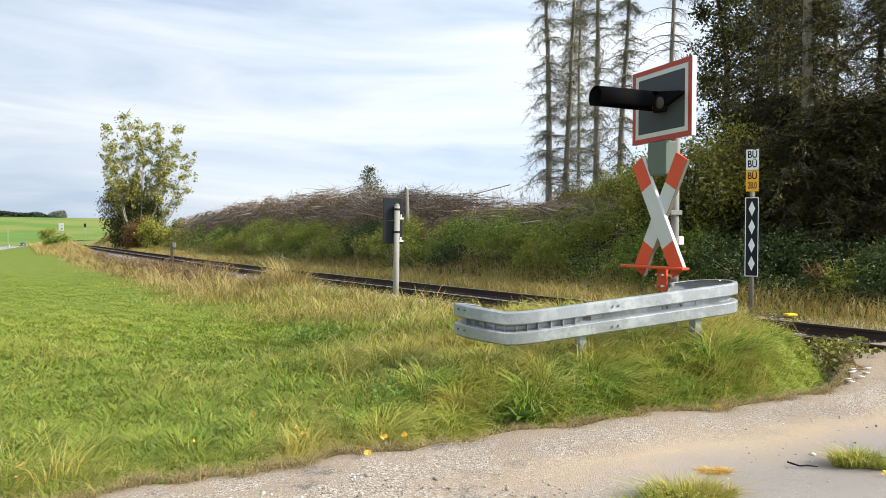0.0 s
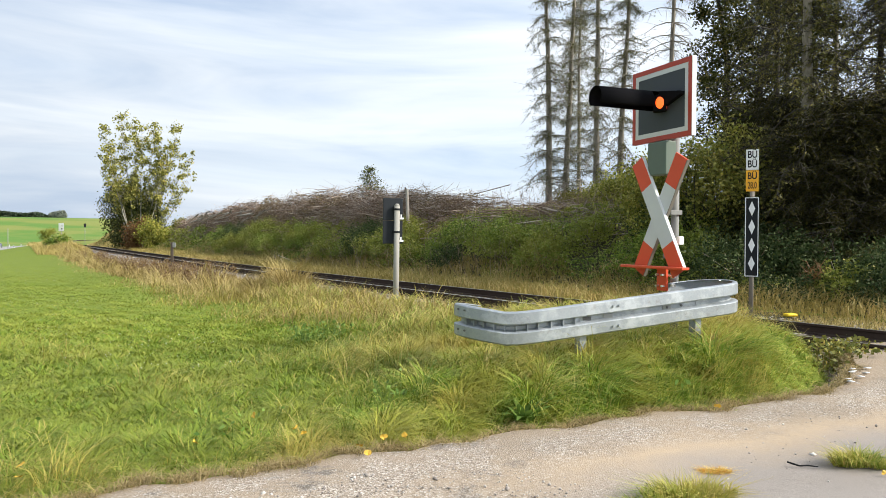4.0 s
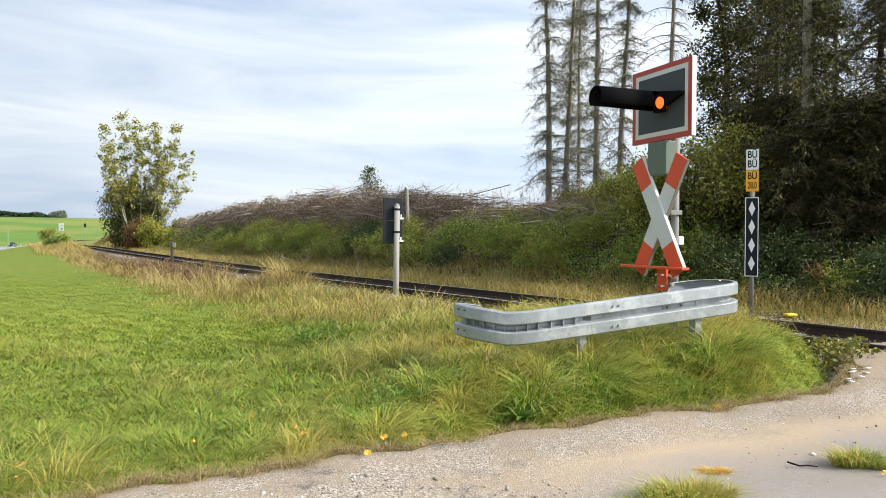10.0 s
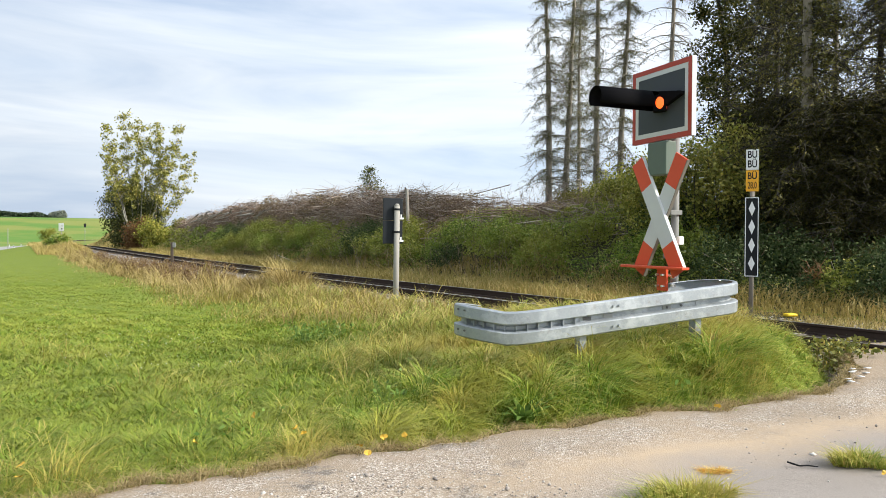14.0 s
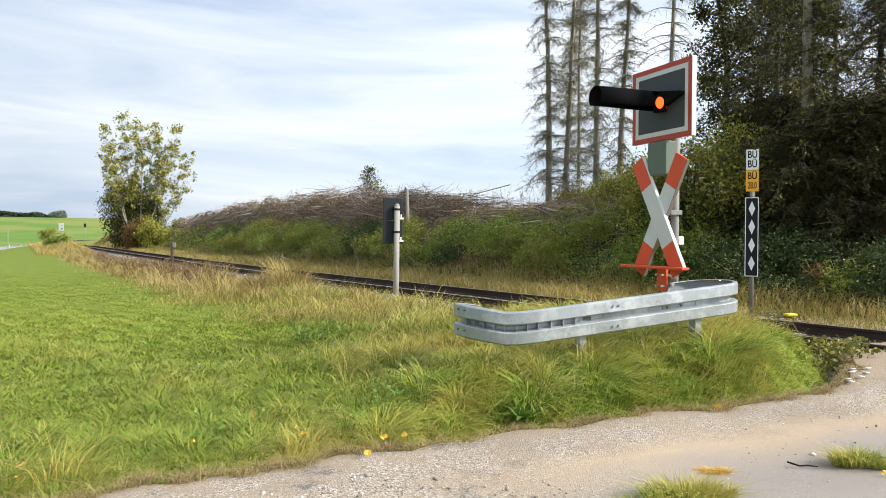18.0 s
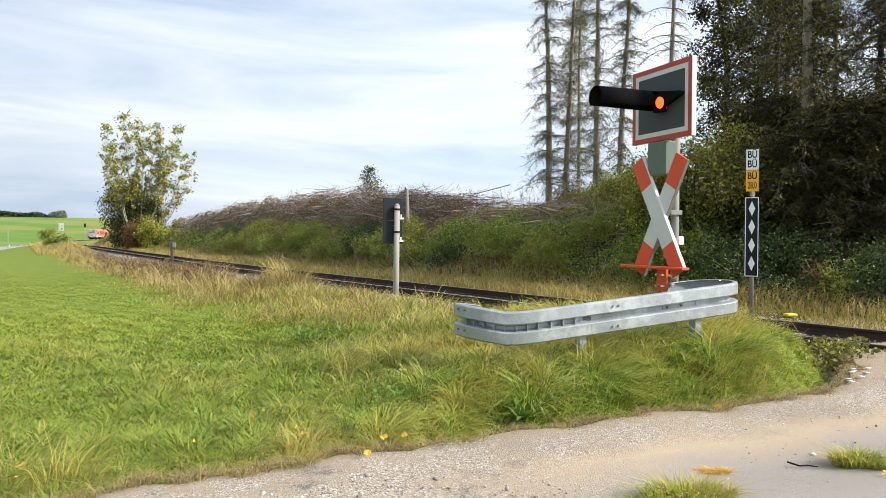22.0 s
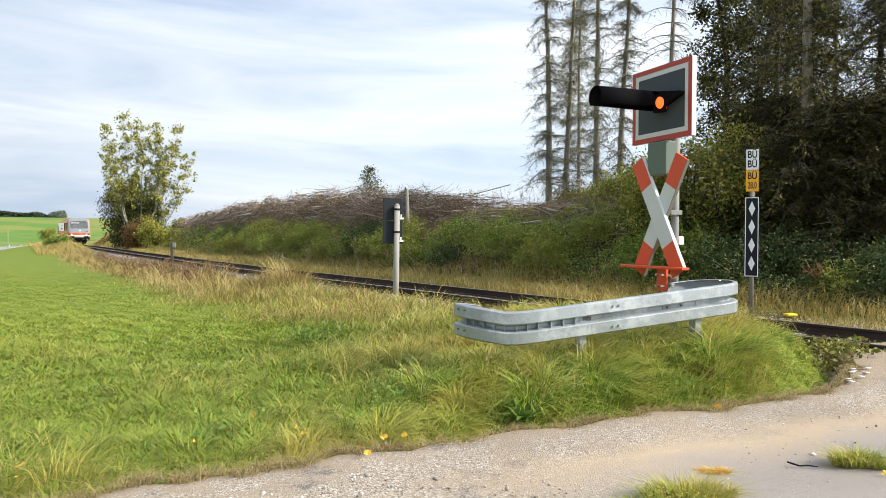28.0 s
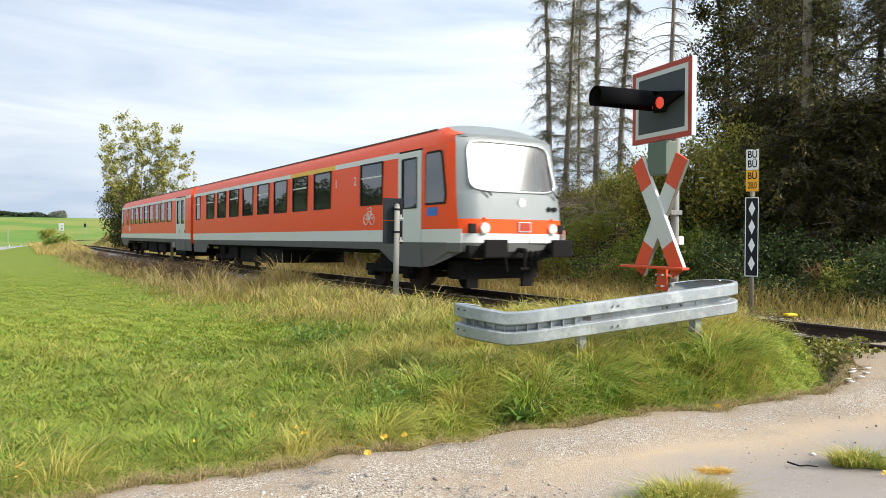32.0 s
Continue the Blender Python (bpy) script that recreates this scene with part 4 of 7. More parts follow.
    for u, dz in ((1.00, 0.06), (1.00, 0.25), (1.06, 0.06), (1.06, 0.25), (1.62, 0.155), (1.78, 0.155)):
        q = a + d * u - nrm * (0.082 if dz != 0.155 else 0.012)
        bm = B()
        rod(bm, tuple(q + Vector((0, 0, top(q) - dz))), tuple(q - nrm * 0.012 + Vector((0, 0, top(q) - dz))), 0.011, seg=8)
        part("bolt", bm, M["train_skirt"] if dz == 0.155 else M["galv"], root)
    for i, dz in ((5, 0.06), (5, 0.25), (6, 0.06), (6, 0.25)):
        t = (pts[i + 1] - pts[i - 1]).normalized()
        o = Vector((t.y, -t.x, 0))
        q = pts[i] + o * 0.078
        bm = B()
        rod(bm, tuple(q + Vector((0, 0, top(q) - dz))), tuple(q + o * 0.012 + Vector((0, 0, top(q) - dz))), 0.010, seg=8)
        part("bolt", bm, M["train_skirt"], root)
    # posts and spacers
    for u in (0.694, 1.95):
        p = a + d * u + nrm * 0.04
        rot = Matrix.Rotation(math.atan2(d.y, d.x), 4, "Z")
        g = ground_at(p.x, p.y)
        bm = B()
        z1 = top(p) - 0.02
        box(bm, p.x, p.y, (z1 + g - 0.4) / 2, 0.008, 0.10, z1 - g + 0.4, 0, rot)
        for sg in (-1, 1):
            c = p + nrm * 0.05 * sg + d * 0.03
            box(bm, c.x, c.y, (z1 + g - 0.4) / 2, 0.066, 0.008, z1 - g + 0.4, 0, rot)
        part("post", bm, M["galv"], root, "galvanised channel post")
    # bolts and plate marks
    for u, dz, s in ((0.98, 0.155, 0.10), (1.62, 0.155, 0.09)):
        p = a + d * u - nrm * 0.012
        bm = B()
        box(bm, p.x, p.y, top(p) - dz, s, 0.010, 0.04, 0.003, Matrix.Rotation(math.atan2(d.y, d.x), 4, "Z"))
        part("joint_plate", bm, M["zinc_post"], root)


build_guard_rail()

# ---- signs and posts along the line ----


def letters(text, size, mat, parent, m, label, name="lettering", bold=0.0):
    cu = bpy.data.curves.new(name, "FONT")
    cu.body, cu.size, cu.extrude, cu.align_x, cu.align_y = text, size, 0.0015, "CENTER", "CENTER"
    cu.offset = size * bold
    tmp = bpy.data.objects.new(name, cu)
    me = bpy.data.meshes.new_from_object(tmp)
    bpy.data.objects.remove(tmp)
    me.materials.clear()
    me.materials.append(mat)
    me.transform(m)
    ob = new(name, me)
    ob.parent = parent
    return tagged(ob, label)


def build_line_sign():
    """Whistle and crossing boards on one post beyond the track."""
    root = thing("crossing_announcement_sign", "post with white, yellow and black diamond railway boards", "railway sign")
    x, y = 6.17, 14.6
    root.matrix_basis = pose(x, y, ground_at(x, y), 0, 0, -24)
    g = ground_at(x, y)
    bm = B()
    rod(bm, (0, 0.05, -0.3), (0, 0.05, 3.0 - g), 0.045, seg=14)
    part("post", bm, M["post_wood"], root, "weathered grey post", True)
    up = Matrix.Rotation(radians(90), 4, "X")

    def plate(name, z0, z1, w, mat, label):
        bm = B()
        box(bm, 0, -0.012, (z0 + z1) / 2 - g, w, 0.012, z1 - z0, 0.003)
        return part(name, bm, M[mat], root, label)

    p = plate("white_plate", 2.655, 3.06, 0.235, "plate_white", "white plate with black lettering")
    for z in (2.955, 2.765):
        letters("BÜ", 0.20, M["plate_black"], p, Matrix.Translation((0, -0.02, z - g)) @ up @ Matrix.Diagonal((0.72, 1, 1, 1)), "black lettering", bold=0.018)
    p = plate("yellow_plate", 2.225, 2.645, 0.235, "plate_yellow", "orange-yellow plate with black lettering")
    letters("BÜ", 0.19, M["plate_black"], p, Matrix.Translation((0, -0.02, 2.53 - g)) @ up @ Matrix.Diagonal((0.75, 1, 1, 1)), "black lettering", bold=0.018)
    letters("28,0", 0.145, M["plate_black"], p, Matrix.Translation((0, -0.02, 2.34 - g)) @ up @ Matrix.Diagonal((0.68, 1.3, 1, 1)), "black figures", bold=0.006)
    z0, z1 = 0.515, 2.115
    p = plate("diamond_board", z0, z1, 0.27, "plate_black", "black board with four white diamonds")
    bm = B()
    ring_frame(bm, 0.25, z1 - z0 - 0.02, 0.016, -0.0215, -0.018)
    bmesh.ops.translate(bm, vec=(0, 0, (z0 + z1) / 2 - g), verts=bm.verts)
    part("board_border", bm, M["plate_white"], p, "white border line")
    for k in range(4):
        zc = z1 - 0.235 - k * 0.365 - g
        bm = B()
        poly(bm, [(0, -0.018, zc + 0.15), (-0.062, -0.018, zc), (0, -0.018, zc - 0.15), (0.062, -0.018, zc)], 0.004, (0, -1, 0))
        part("diamond", bm, M["plate_white"], p, "white diamond")


def build_back_signal():
    """A short post whose dark signal plate is seen from behind."""
    root = thing("line_signal", "pale round post carrying a dark grey signal plate", "railway signal")
    x, y = -1.0, 15.5
    g = ground_at(x, y)
    root.matrix_basis = pose(x, y, g, 0, 0.5, 14)
    bm = B()
    rod(bm, (0, 0, -0.3), (0, 0, 1.94 - g), 0.062, 0.060, 18)
    rod(bm, (0, 0, 1.94 - g), (0, 0, 1.98 - g), 0.060, 0.03, 18)
    part("post", bm, M["concrete_post"], root, "pale grey post with rounded top", True)
    for z0, z1 in ((1.63, 2.10), (1.13, 1.62)):
        bm = B()
        box(bm, -0.07, 0.11, (z0 + z1) / 2 - g, 0.42, 0.07, z1 - z0, 0.012)
        part("signal_plate", bm, M["grey_box"], root, "dark slate grey plate")
    for z in (1.38, 1.86):
        bm = B()
        rod(bm, (0, 0, z - g - 0.02), (0, 0, z - g + 0.02), 0.068, seg=18)
        box(bm, -0.04, 0.055, z - g, 0.12, 0.06, 0.035)
        part("clamp_band", bm, M["plate_black"], root)
    for z in (1.67, 1.19):
        bm = B()
        box(bm, 0.115, 0.06, z - g, 0.085, 0.03, 0.04, 0.006)
        box(bm, 0.10, 0.06, z - g + 0.05, 0.03, 0.03, 0.07, 0.006)
        part("bracket", bm, M["plate_white"], root, "white bracket")


def build_small_posts():
    # kilometre post beside the ballast
    x, y = on_line(-34.3, -2.45)[:2]
    root = thing("trackside_post", "dark wooden trackside post with a small pale cap box", "post")
    g = ground_at(x, y)
    root.matrix_basis = pose(x, y, g)
    bm = B()
    box(bm, 0, 0, (1.05 - g) / 2 - 0.1, 0.11, 0.10, 1.05 - g + 0.2, 0.015)
    part("post", bm, M["sleeper"], root)
    bm = B()
    box(bm, 0.10, -0.02, 0.93 - g, 0.12, 0.10, 0.22, 0.02)
    part("cap_box", bm, M["zinc_post"], root, "small pale box")

    # speed board, seen from the side of the meadow
    d = 84.0
    x, y = -0.5225 * d, d
    root = thing("speed_sign", "white rectangular railway sign on a thin pole", "railway sign")
    g = ground_at(x, y)
    root.matrix_basis = pose(x, y, g, 0, 0, -8)
    bm = B()
    rod(bm, (0, 0, -0.3), (0, 0, 2.9 - g), 0.04, seg=10)
    part("pole", bm, M["zinc_post"], root, "", True)
    p = part("plate", box(B(), 0, -0.05, 2.50 - g, 0.66, 0.03, 0.90, 0.01), M["plate_white"], root, "white plate with a dark mark")
    bm = B()
    box(bm, 0.08, -0.072, 2.30 - g, 0.14, 0.01, 0.16)
    box(bm, 0.10, -0.072, 2.62 - g, 0.07, 0.01, 0.13)
    part("mark", bm, M["plate_black"], p, "unreadable dark mark")

    # distant light signal
    d = 150.0
    x, y = -0.4905 * d, d
    root = thing("distant_signal", "dark distant railway signal head on a thin mast", "railway signal")
    g = ground_at(x, y)
    root.matrix_basis = pose(x, y, g, 0, 0, 26)
    bm = B()
    rod(bm, (0, 0, -0.3), (0, 0, 3.5 - g), 0.05, seg=10)
    part("mast", bm, M["zinc_post"], root, "pale mast", True)
    bm = B()
    poly(bm, [(-0.22, -0.1, 4.25 - g), (0.22, -0.1, 4.25 - g), (0.22, -0.1, 3.75 - g), (0.10, -0.1, 3.45 - g), (-0.10, -0.1, 3.45 - g), (-0.22, -0.1, 3.75 - g)], 0.14, (0, 1, 0))
    part("signal_head", bm, M["plate_black"], root, "black signal head")
    # poles by the far road
    for px, d, h, rr in ((-0.596, 190, 6.2, 0.09), (-0.536, 92, 1.9, 0.06)):
        x, y = px * d, d
        g = ground_at(x, y)
        bm = B()
        rod(bm, (0, 0, -0.5), (0, 0, h), rr, rr * 0.8, 10)
        ob = part("pole", bm, M["concrete_post"], None, "", True)
        ob.name = "pale_pole"
        ob.matrix_basis = pose(x, y, g)
        tagged(ob, "pale thin pole standing in the meadow", "pole")
    first = None
    for px, d in ((-0.588, 208), (-0.594, 262), (-0.578, 300)):
        x, y = px * d, d
        if first is None:
            first = thing("delineator_post", "white roadside delineator post with dark band", "road post", "delineator posts")
            bm = B()
            box(bm, 0, 0, 0.5, 0.16, 0.12, 1.1, 0.03)
            part("body", bm, M["plate_white"], first)
            bm = B()
            box(bm, 0, 0, 0.82, 0.17, 0.13, 0.16)
            part("dark_band", bm, M["plate_black"], first)
            first.matrix_basis = pose(x, y, FAR_ROAD_Z)
        else:
            copy_thing(first, pose(x, y, FAR_ROAD_Z))
    # yellow marker on the far side of the track
    x, y = 6.96, 14.6
    bm = B()
    box(bm, 0, 0, 0.03, 0.225, 0.16, 0.065, 0.028)
    ob = part("marker_cap", bm, M["marker_yellow"], None, "", True)
    tagged(ob, "flat yellow marker cap in the grass beside track", "marker")
    ob.matrix_basis = pose(x, y, ground_at(x, y) + 0.03, 0, 0, 10)
    bm = B()
    rod(bm, (0, 0, -0.3), (0, 0, 0.01), 0.04, seg=8)
    part("stake", bm, M["post_wood"], ob)


build_line_sign()
build_back_signal()
build_small_posts()

# ---- the railcar ----
GAUGE_Y = 1.42
WIN_Z0, WIN_Z1 = 2.07, 3.13


def side_rows():
    """Half section of the body: (out, z, part) from the skirt's top to the ridge."""
    return [(1.40, 0.98, "skirt"), (1.42, 1.165, "lower_stripe"), (1.425, 1.45, "side_panel"), (1.425, WIN_Z0, "window_band"), (1.405, WIN_Z1, "upper_stripe"), (1.395, 3.26, "cant_rail"), (1.35, 3.42, "cant_rail"), (1.26, 3.56, "cant_rail"), (1.12, 3.67, "roof"), (0.80, 3.725, "roof"), (0.42, 3.75, "roof"), (0.0, 3.76, None)]


def build_car(name, label, windows, doors, cab, first_class, near):
    """One half of the two-part railcar. Local x runs forward from the coupled end (0) to the cab."""
    root = thing(name, label, "train car", "two-part railcar")
    body_end, nose = 0.15, 22.05
    mats = {"skirt": "train_skirt", "lower_stripe": "train_grey", "side_panel": "train_red", "window_band": "train_red", "upper_stripe": "train_grey", "cant_rail": "train_red", "roof": "train_roof"}
    names = {"skirt": "dark grey skirt", "lower_stripe": "light grey lower stripe", "side_panel": "bright red side panel", "window_band": "bright red window band", "upper_stripe": "light grey upper stripe", "cant_rail": "red roof edge", "roof": "dusty grey roof"}
    holes = sorted(windows + doors)
    xs = sorted({body_end, nose - 0.45, nose} | {v for h in holes for v in h[:2]} | ({first_class[0], first_class[1]} if first_class else set()))
    rows = side_rows()
    for kind in mats:
        bm = B()
        yel = B() if kind == "upper_stripe" and first_class else None
        cab_red = B() if kind == "upper_stripe" and near else None
        for sg in (-1, 1):
            for (o0, z0, k), (o1, z1, _) in zip(rows, rows[1:]):
                if k != kind:
                    continue
                for x0, x1 in zip(xs, xs[1:]):
                    mid = (x0 + x1) / 2
                    if k in ("cant_rail", "roof") and mid > nose - 0.45:
                        continue
                    if any(h[0] < mid < h[1] for h in doors) and z0 < 3.2:
                        continue
                    if kind == "window_band" and any(h[0] < mid < h[1] for h in windows):
                        continue
                    if kind == "upper_stripe" and mid > doors[0][1] and cab_red is not None:
                        cab_red.faces.new([cab_red.verts.new(p) for p in ((x0, sg * o0, z0), (x1, sg * o0, z0), (x1, sg * o1, z1), (x0, sg * o1, z1))])
                        continue
                    tgt = yel if yel is not None and first_class[0] < mid < first_class[1] else bm
                    vs = [tgt.verts.new(p) for p in ((x0, sg * o0, z0), (x1, sg * o0, z0), (x1, sg * o1, z1), (x0, sg * o1, z1))]
                    tgt.faces.new(vs)
        bmesh.ops.remove_doubles(bm, verts=bm.verts, dist=0.0005)
        if kind == "window_band":
            bm.free()
            continue
        part(kind, bm, M[mats[kind]], root, names[kind], kind in ("cant_rail", "roof"))
        if cab_red is not None:
            part("cab_header", cab_red, M["train_red"], root, "bright red panel above the cab window")
        if yel is not None:
            bmesh.ops.remove_doubles(yel, verts=yel.verts, dist=0.0005)
            part("first_class_stripe", yel, M["train_yellow"], root, "yellow first class stripe")
    # pillars between the windows
    stops = [body_end] + [v for h in holes for v in h[:2]] + [nose]
    for sg in (-1, 1):
        for x0, x1 in zip(stops[::2], stops[1::2]):
            bm = B()
            poly(bm, [(x0, sg * 1.425, WIN_Z0), (x1, sg * 1.425, WIN_Z0), (x1, sg * 1.405, WIN_Z1), (x0, sg * 1.405, WIN_Z1)], 0.02, (0, -sg, 0))
            part("window_pillar", bm, M["train_red"], root, "bright red panel between windows")
    # deep skirts at the ends
    for x0, x1, x2, x3 in ((body_end, body_end, 2.2, 2.75), (18.9, 19.7, 21.15, nose)):
        for sg in (-1, 1):
            bm = B()
            poly(bm, [(x0, sg * 1.40, 0.985), (x1, sg * 1.38, 0.62), (x2, sg * 1.38, 0.62), (x3, sg * 1.40, 0.985)], 0.03, (0, -sg, 0))
            part("end_skirt", bm, M["train_skirt"], root, "dark grey deep skirt")
    # windows with rubber frames; the top third opens
    for sg in (-1, 1):
        for i, (x0, x1) in enumerate(windows):
            w, zc, hh = x1 - x0, (WIN_Z0 + WIN_Z1) / 2, WIN_Z1 - WIN_Z0
            win = part("window", side_frame(x0, x1, WIN_Z0, WIN_Z1, 0.034, 1.43, sg), M["rubber"], root, "black rubber window frame")
            bm = B()
            box(bm, (x0 + x1) / 2, sg * 1.405, zc, w - 0.06, 0.012, hh - 0.06)
            part("pane", bm, M["glass"], win, "dark tinted pane")
            if i % 2 == 0 or w < 1.0:
                bm = B()
                box(bm, (x0 + x1) / 2, sg * 1.416, WIN_Z1 - 0.36, w - 0.09, 0.012, 0.035)
                part("window_bar", bm, M["train_grey"], win, "pale window bar")
        for x0, x1 in doors:
            leafs = 2 if x1 - x0 > 1.5 else 1
            for k in range(leafs):
                a, b = x0 + (x1 - x0) * k / leafs + 0.012, x0 + (x1 - x0) * (k + 1) / leafs - 0.012
                mx = 0.17 if leafs == 1 else 0.22
                bm = B()
                for cx, cz, sx, sz in (((a + b) / 2, 1.548, b - a, 0.765), ((a + b) / 2, 3.145, b - a, 0.14), (a + mx / 2, 2.50, mx, 1.15), (b - mx / 2, 2.50, mx, 1.15)):
                    box(bm, cx, sg * 1.41, cz, sx, 0.03, sz)
                dr = part("door", bm, M["train_grey"], root, "light grey door leaf")
                bm = B()
                box(bm, (a + b) / 2, sg * 1.400, 2.50, b - a - 2 * mx + 0.01, 0.012, 1.16)
                part("door_pane", bm, M["glass"], dr, "dark tinted pane")
                part("door_seal", side_frame(a + mx, b - mx, 1.925, 3.075, 0.03, 1.43, sg), M["rubber"], dr)
                bm = B()
                box(bm, (a + b) / 2, sg * 1.40, 0.885, b - a, 0.03, 0.555)
                part("door_step", bm, M["train_skirt"], dr, "dark step panel")
                bm = B()
                box(bm, a + 0.10, sg * 1.43, 1.55, 0.06, 0.02, 0.16, 0.01)
                part("door_handle", bm, M["train_skirt"], dr)
    # inside: floor, seats, far lining
    bm = B()
    box(bm, 10.8, 0, 1.2, 21.2, 2.6, 0.08)
    part("floor_panel", bm, M["interior"], root)
    for k in range(11):
        bm = B()
        for sg in (-1, 1):
            box(bm, 2.8 + k * 1.5, sg * 0.85, 1.95, 0.18, 0.95, 1.1, 0.05)
        part("seat_row", bm, M["seat_cloth"], root, "dark blue seats")
    # end wall with gangway bellows
    bm = B()
    poly(bm, [(body_end, s * o, z) for s, o, z in [(1, o, z) for o, z, _ in rows] + [(-1, o, z) for o, z, _ in reversed(rows[:-1])]], 0.03, (1, 0, 0))
    part("end_wall", bm, M["train_red"], root, "red end wall")
    bm = B()
    for k in range(4):
        box(bm, 0.11 - k * 0.055, 0, 2.2, 0.03, 1.30 - 0.06 * (k % 2), 2.3 - 0.06 * (k % 2), 0.01)
    part("gangway", bm, M["rubber"], root, "black gangway bellows")
    # underframe boxes and bogies
    bm = B()
    box(bm, 11, 0, 0.98, 21.0, 2.2, 0.22)
    part("underframe", bm, M["train_black"], root)
    for x, l, z, h in ((5.6, 1.3, 0.68, 0.5), (7.6, 2.0, 0.62, 0.56), (10.2, 2.2, 0.66, 0.5)) if near else ((8.5, 2.2, 0.66, 0.5), (11.5, 2.6, 0.62, 0.56), (14.2, 1.6, 0.70, 0.42)):
        bm = B()
        box(bm, x, 0, z, l, 2.3, h, 0.05)
        part("equipment_box", bm, M["train_black"], root, "black underfloor equipment box")
    for x in (3.95, 18.75):
        bogie = part("bogie", bogie_frame(x), M["train_black"], root, "black bogie frame")
        for dx in (-0.95, 0.95):
            bm = B()
            for sg in (-1, 1):
                rod(bm, (x + dx, sg * 0.69, 0.385), (x + dx, sg * 0.80, 0.385), 0.385, 0.36, 28)
                rod(bm, (x + dx, sg * 0.66, 0.385), (x + dx, sg * 0.69, 0.385), 0.41, 0.41, 28)
                rod(bm, (x + dx, sg * 0.80, 0.385), (x + dx, sg * 1.0, 0.385), 0.11, 0.09, 12)
            rod(bm, (x + dx, -0.7, 0.385), (x + dx, 0.7, 0.385), 0.08, seg=12)
            part("wheelset", bm, M["rail_steel"], bogie, "brown steel wheelset")
    # roof gear
    for x in (4.0, 9.0, 15.0):
        part("roof_vent", box(B(), x, 0, 3.79, 1.6, 0.9, 0.08, 0.03), M["train_roof"], root)
    bm = B()
    for sg in (-1, 1):
        box(bm, 10.6, sg * 1.17, 3.655, 21.3, 0.03, 0.03)
    part("rain_gutter", bm, M["train_skirt"], root, "dark rain gutter")
    build_cab(root, nose)
    return root


def side_frame(x0, x1, z0, z1, t, out, sg):
    bm = B()
    for cx, cz, sx, sz in (((x0 + x1) / 2, z1 - t / 2, x1 - x0, t), ((x0 + x1) / 2, z0 + t / 2, x1 - x0, t), (x0 + t / 2, (z0 + z1) / 2, t, z1 - z0 - 2 * t), (x1 - t / 2, (z0 + z1) / 2, t, z1 - z0 - 2 * t)):
        box(bm, cx, sg * (out - 0.02), cz, sx, 0.05, sz)
    return bm


def bogie_frame(x):
    bm = B()
    for sg in (-1, 1):
        box(bm, x, sg * 1.0, 0.50, 2.5, 0.14, 0.20, 0.03)
        box(bm, x, sg * 1.02, 0.70, 0.7, 0.2, 0.35, 0.05)
        for dx in (-0.95, 0.95):
            box(bm, x + dx, sg * 1.0, 0.42, 0.32, 0.18, 0.26, 0.04)
    box(bm, x, 0, 0.58, 0.5, 2.0, 0.2)
    return bm


